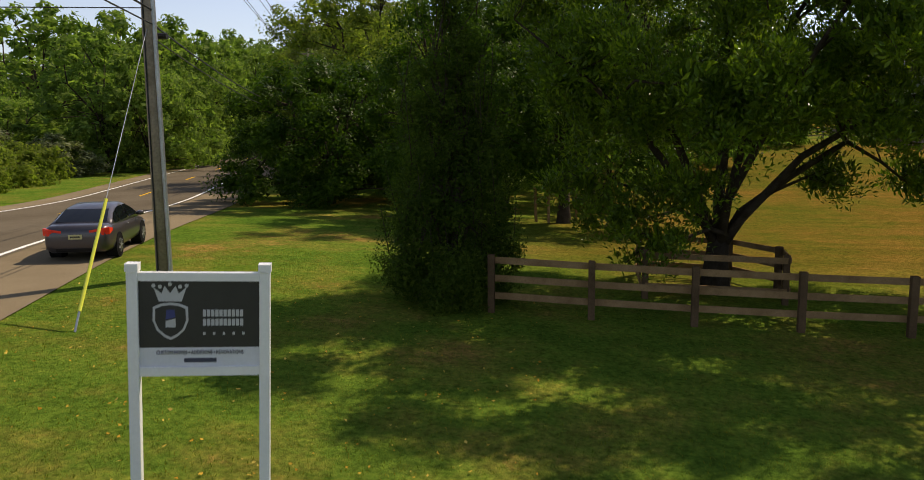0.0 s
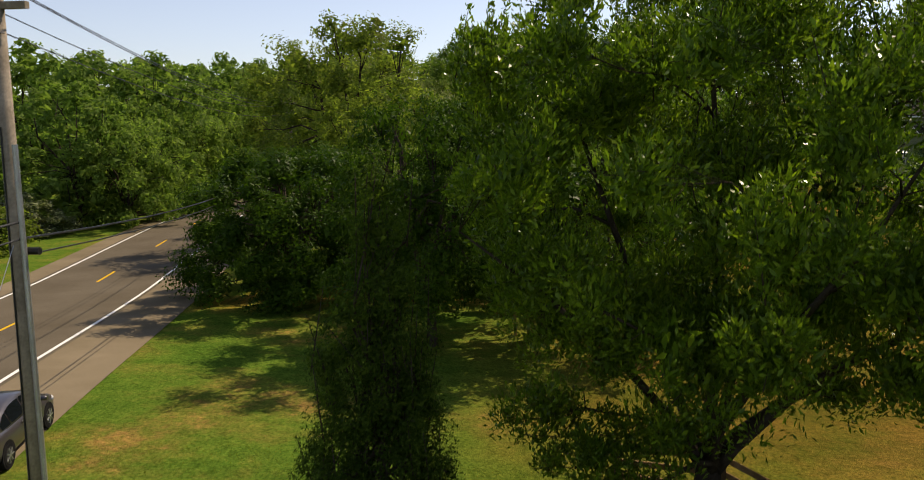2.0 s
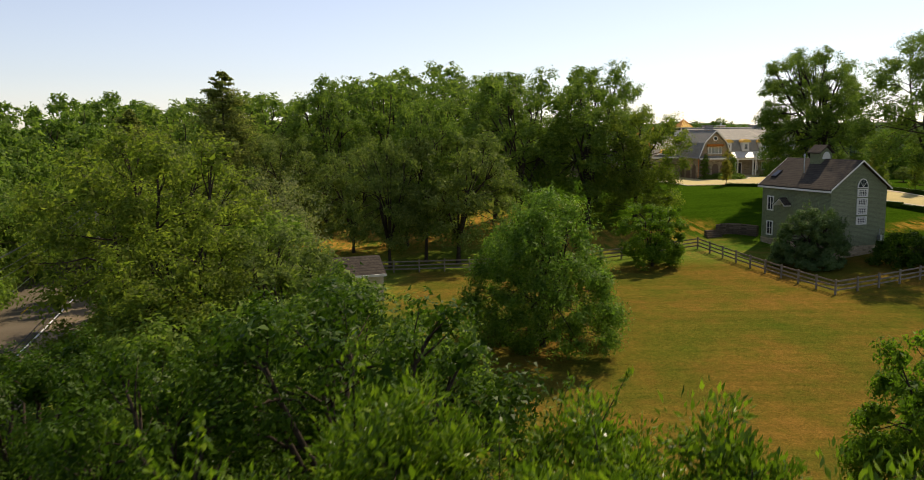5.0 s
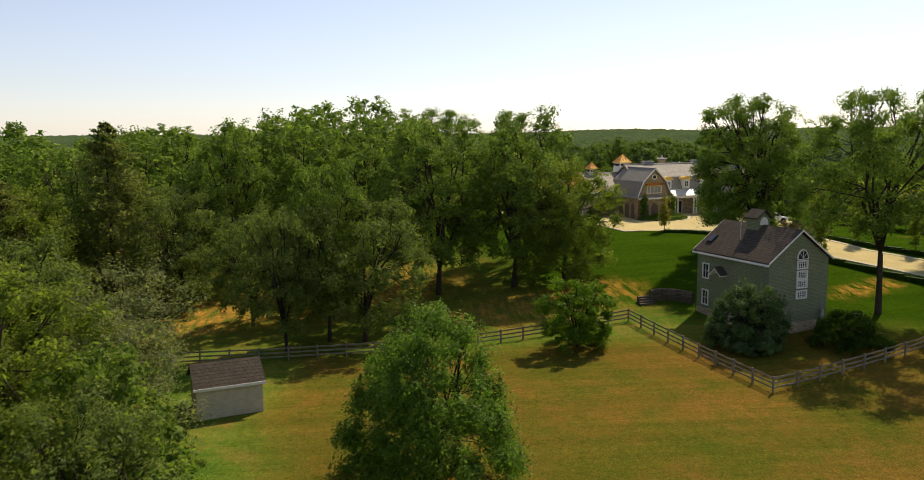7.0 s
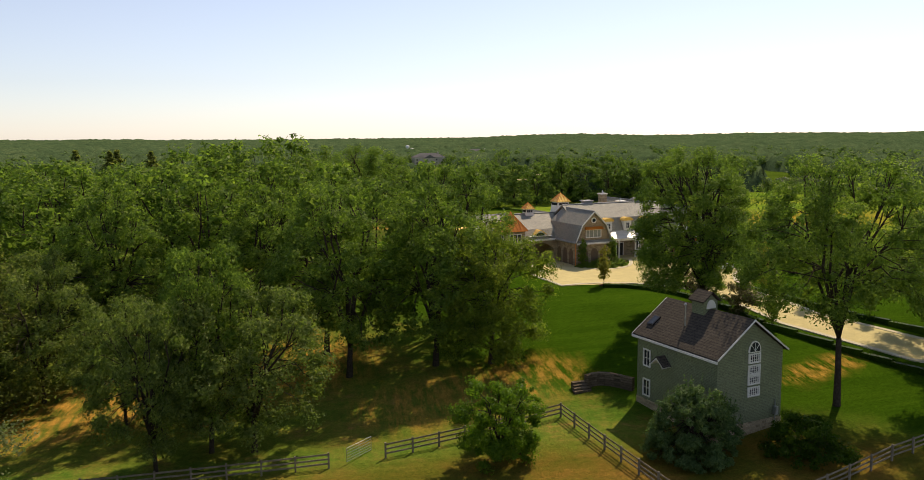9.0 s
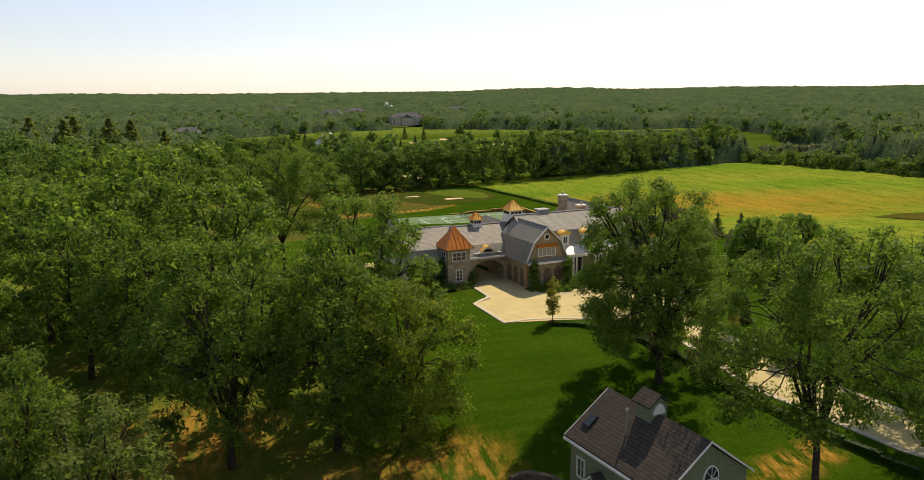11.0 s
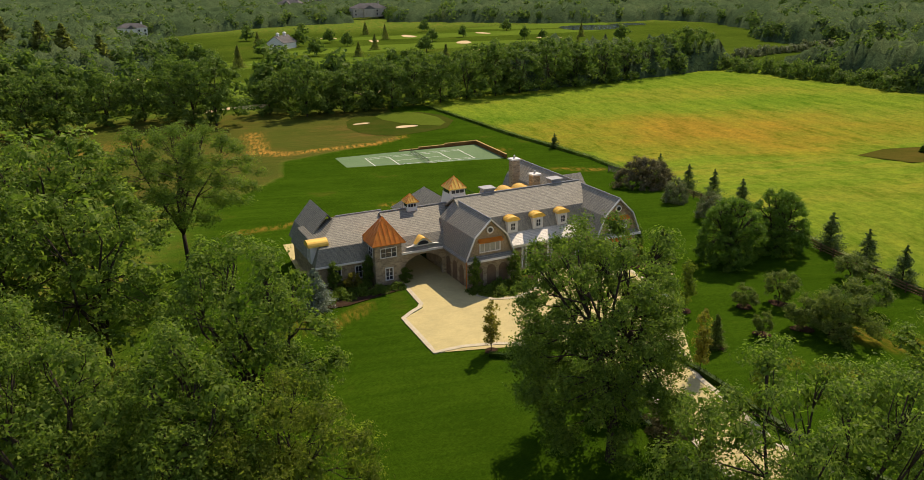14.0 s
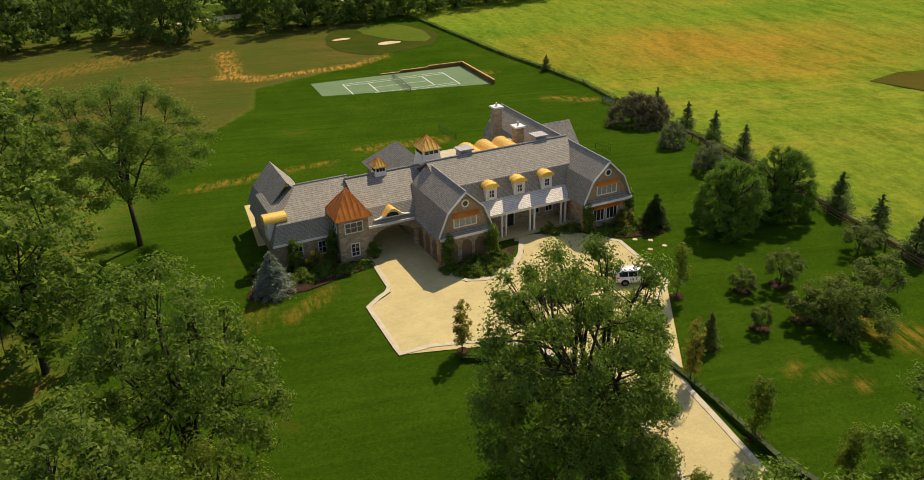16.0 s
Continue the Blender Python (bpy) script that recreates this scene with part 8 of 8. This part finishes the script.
def car(at, turn, paint, label, kind):
    P = thing("car", at, label, "car", turn=turn)
    P.scale = (0.92, 0.92, 0.87) if kind is SALOON else (1.0, 1.0, 0.94)
    hull, cabin, belt, half, r = kind["hull"], kind["cabin"], kind["belt"], kind["half"], kind["r"]
    W = max(h[3] for h in hull)

    def hull_ring(x, zb, zt, w):
        left = [(x, -w * .80, zb), (x, -w * .96, zb + .10), (x, -w, zb + .28 * (zt - zb) + .05), (x, -w * .985, zb + .68 * (zt - zb)), (x, -w * .93, zt - .05), (x, -w * .82, zt), (x, -w * .4, zt + .015)]
        return left + [(p[0], -p[1], p[2]) for p in left[::-1]]
    bm = loft(blank(), [hull_ring(*h) for h in hull])
    part("body", bm, paint, P, smooth=True)

    def roof(x):
        for (x0, z0), (x1, z1) in zip(cabin, cabin[1:]):
            if x0 <= x <= x1:
                return z0 + (z1 - z0) * (x - x0) / (x1 - x0)
        return belt

    def side(z):
        return half - .40 * max(0.0, z - belt)

    def cab_ring(x, z):
        wt = side(z)
        left = [(x, -half, belt - .06), (x, -side(belt + (z - belt) * .5), belt + (z - belt) * .5), (x, -wt, z - .05 * min(1, (z - belt) * 4)), (x, -wt * .82, z), (x, -wt * .4, z + .012)]
        return left + [(p[0], -p[1], p[2]) for p in left[::-1]]
    bm = loft(blank(), [cab_ring(x, z + .002) for x, z in cabin])
    part("cabin", bm, paint, P, smooth=True)

    def pane(name, top, low, mat=CAR_GLASS):
        bm = blank()
        a, c = [bm.verts.new(p) for p in top], [bm.verts.new(p) for p in low]
        for k in range(len(a) - 1):
            bm.faces.new((a[k], a[k + 1], c[k + 1], c[k]))
        g = bmesh.ops.extrude_face_region(bm, geom=bm.faces[:])
        for v in g["geom"]:
            if isinstance(v, bmesh.types.BMVert):
                v.co *= 0.997
        return part(name, bm, mat, P)

    for s in (-1, 1):
        for x0, x1 in kind["panes"]:
            top, low = [], []
            for k in range(7):
                x = x0 + (x1 - x0) * k / 6
                zt = min(roof(x) - .075, cabin[4][1] - .10)
                zl = belt + .045
                zt = max(zt, zl + .01)
                top.append((x, s * (side(zt) + .012), zt))
                low.append((x, s * (side(zl) + .016), zl))
            pane("side_window", top, low)
        bm = blank()
        tube(bm, [(.80, s * (half + .02), belt + .06), (.84, s * (half + .12), belt + .08), (.84, s * (half + .24), belt + .08)], [.03, .075, .06], 8)
        part("mirror", bm, paint, P, smooth=True)
    for name, xa, xb in (("rear_window", cabin[0][0] + .10, cabin[2][0] + .02), ("windscreen", cabin[-3][0] - .02, cabin[-1][0] - .12)):
        xs = [xa + (xb - xa) * k / 4 for k in range(5)]
        pane(name, [(x, side(roof(x)) * .87, roof(x) + .018) for x in xs], [(x, -side(roof(x)) * .87, roof(x) + .018) for x in xs])
    red = grainy("tail_lamp", (0.60, 0.02, 0.012), (0.80, 0.05, 0.02), 5, 20, 0.2, relief=0.02)
    lit = red.node_tree.nodes["Principled BSDF"]
    lit.inputs["Emission Color"].default_value, lit.inputs["Emission Strength"].default_value = (1.0, 0.06, 0.02, 1), 0.05 if kind is SALOON else 0.0
    clear = grainy("head_lamp", (0.6, 0.6, 0.6), (0.75, 0.75, 0.75), 5, 20, 0.15, relief=0.02)
    zr, xr = hull[1][2] - .17, hull[1][0]
    for s in (-1, 1):
        bm = loft(blank(), [[(xr - .035, s * W * .40, zr), (xr - .035, s * W * .40, zr + .09), (xr + .1, s * W * .42, zr + .09), (xr + .1, s * W * .42, zr)], [(xr - .02, s * W * .80, zr - .05), (xr - .02, s * W * .80, zr + .15), (xr + .1, s * W * .80, zr + .15), (xr + .1, s * W * .80, zr - .05)],
                            [(xr + .08, s * W * .955, zr - .04), (xr + .08, s * W * .955, zr + .16), (xr + .2, s * W * .90, zr + .16), (xr + .2, s * W * .90, zr - .04)], [(xr + .34, s * W * .985, zr + .05), (xr + .34, s * W * .985, zr + .11), (xr + .36, s * W * .92, zr + .11), (xr + .36, s * W * .92, zr + .05)]])
        part("tail_light", bm, red, P, "red tail light")
        bm = blank()
        zf, xf = hull[-2][2] - .12, hull[-2][0]
        tube(bm, [(xf + .03, s * W * .58, zf), (xf - .02, s * W * .78, zf + .02), (xf - .28, s * W * .93, zf + .06)], [.06, .07, .03], 8)
        part("headlight", bm, clear, P)
        for x in kind["axles"]:
            bm = blank()
            tube(bm, [(x, s * (W - .30), r + .02), (x, s * (W + .002), r + .02)], [r + .055, r + .055], 26)
            part("wheel_arch", bm, RUBBER, P)
            bm = blank()
            tube(bm, [(x, s * (W - .20), r), (x, s * (W - .01), r), (x, s * (W + .012), r)], [r, r, r * .93], 26)
            wl = part("wheel", bm, RUBBER, P)
            bm = blank()
            tube(bm, [(x, s * (W + .004), r), (x, s * (W + .016), r)], [r * 0.70, r * 0.66], 22)
            part("rim", bm, IRON, wl)
            for k in range(7):
                a = 2 * math.pi * k / 7
                bm = blank()
                rod(bm, (x, s * (W + .018), r), (x + r * 0.64 * math.cos(a), s * (W + .018), r + r * 0.64 * math.sin(a)), 0.022, 4)
                part("spoke", bm, STEEL, wl)
        for x in (-.10, .95 if kind is SALOON else .9):
            bm = blank()
            rod(bm, (x - .30, s * (W * .985 + .01), belt - .10), (x - .14, s * (W * .985 + .01), belt - .10), .014, 6)
            part("door_handle", bm, STEEL, P)
    xe = hull[0][0]
    bm = blank()
    box(bm, xe - 0.03, -0.17, zr - .15, xe + .06, 0.17, zr - .02)
    pl = part("number_plate", bm, grainy("plate", (0.55, 0.5, 0.2), (0.62, 0.58, 0.28), 4, 30, 0.5), P, "pale yellow plate with dark bars")
    for k in range(5):
        bm = blank()
        box(bm, xe - 0.034, -0.12 + .05 * k, zr - .11, xe - .029, -0.085 + .05 * k, zr - .06)
        part("plate_bar", bm, IRON, pl)
    bm = blank()
    box(bm, xr - 0.03, -W * .40, zr + .02, xr + .06, W * .40, zr + .045)
    part("chrome_strip", bm, STEEL, P)
    bm = loft(blank(), [[(xe + .02, y, hull[0][1] - .10), (xe - .02, y, hull[0][1]), (xe + .1, y, hull[0][1] + .02), (xe + .2, y, hull[0][1] - .1)] for y in (-.5, 0, .5)])
    part("bumper_insert", bm, IRON, P)
    return P


grey_paint = grainy("grey_car_paint", (0.060, 0.053, 0.057), (0.070, 0.063, 0.066), 1, 80, 0.32, 0.4, relief=0.01, coat=0.5)
white_paint = grainy("white_car_paint", (0.75, 0.75, 0.75), (0.80, 0.80, 0.80), 1, 80, 0.25, 0.0, relief=0.01, coat=0.8)
cy, cx_ = 24.8, -10.95
car((cx_, cy, ground_z(cx_, cy) + 0.03), 90 + 15, grey_paint, "dark grey saloon car parked on the road shoulder", SALOON)
car(on(71.0, 149.6, 0.07), -8, white_paint, "white sport utility car parked on the drive", UTILITY)

# ---- yard gate and feeder ----
gate = thing("metal_gate", (14.4, 97.7, ground_z(14.4, 97.7)), "silver tube gate standing half open in the fence", "gate", turn=48)
for z in (0.2, 0.4, 0.62, 0.84, 1.08, 1.3):
    bm = blank()
    rod(bm, (0, 0, z), (3.0, 0, z), 0.025, 6)
    part("tube", bm, STEEL, gate)
for x in (0.0, 1.5, 3.0):
    bm = blank()
    rod(bm, (x, 0, 0.18), (x, 0, 1.32), 0.027, 6)
    part("upright", bm, STEEL, gate)


# ---- iron railings behind the house ----
def railing(a, b, label):
    P = thing("iron_railing", (0, 0, 0), label, "railing", "iron railings")
    a, b = Vector(on(*a)), Vector(on(*b))
    n = max(2, round((b - a).length / 0.45))
    for i in range(n + 1):
        p = a.lerp(b, i / n)
        bm = blank()
        rod(bm, tuple(p - Vector((0, 0, 0.2))), (p.x, p.y, p.z + 1.15), 0.03 if i % 4 == 0 else 0.016, 5)
        part("baluster", bm, IRON, P)
    for z in (0.15, 1.08):
        bm = blank()
        rod(bm, (a.x, a.y, a.z + z), (b.x, b.y, b.z + z), 0.024, 5)
        part("rail", bm, IRON, P)


railing((61.2, 212.9), (62.9, 205.7), "black iron railing behind the house")
railing((82.6, 192.6), (83.8, 189.4), "black iron railing beside the house")
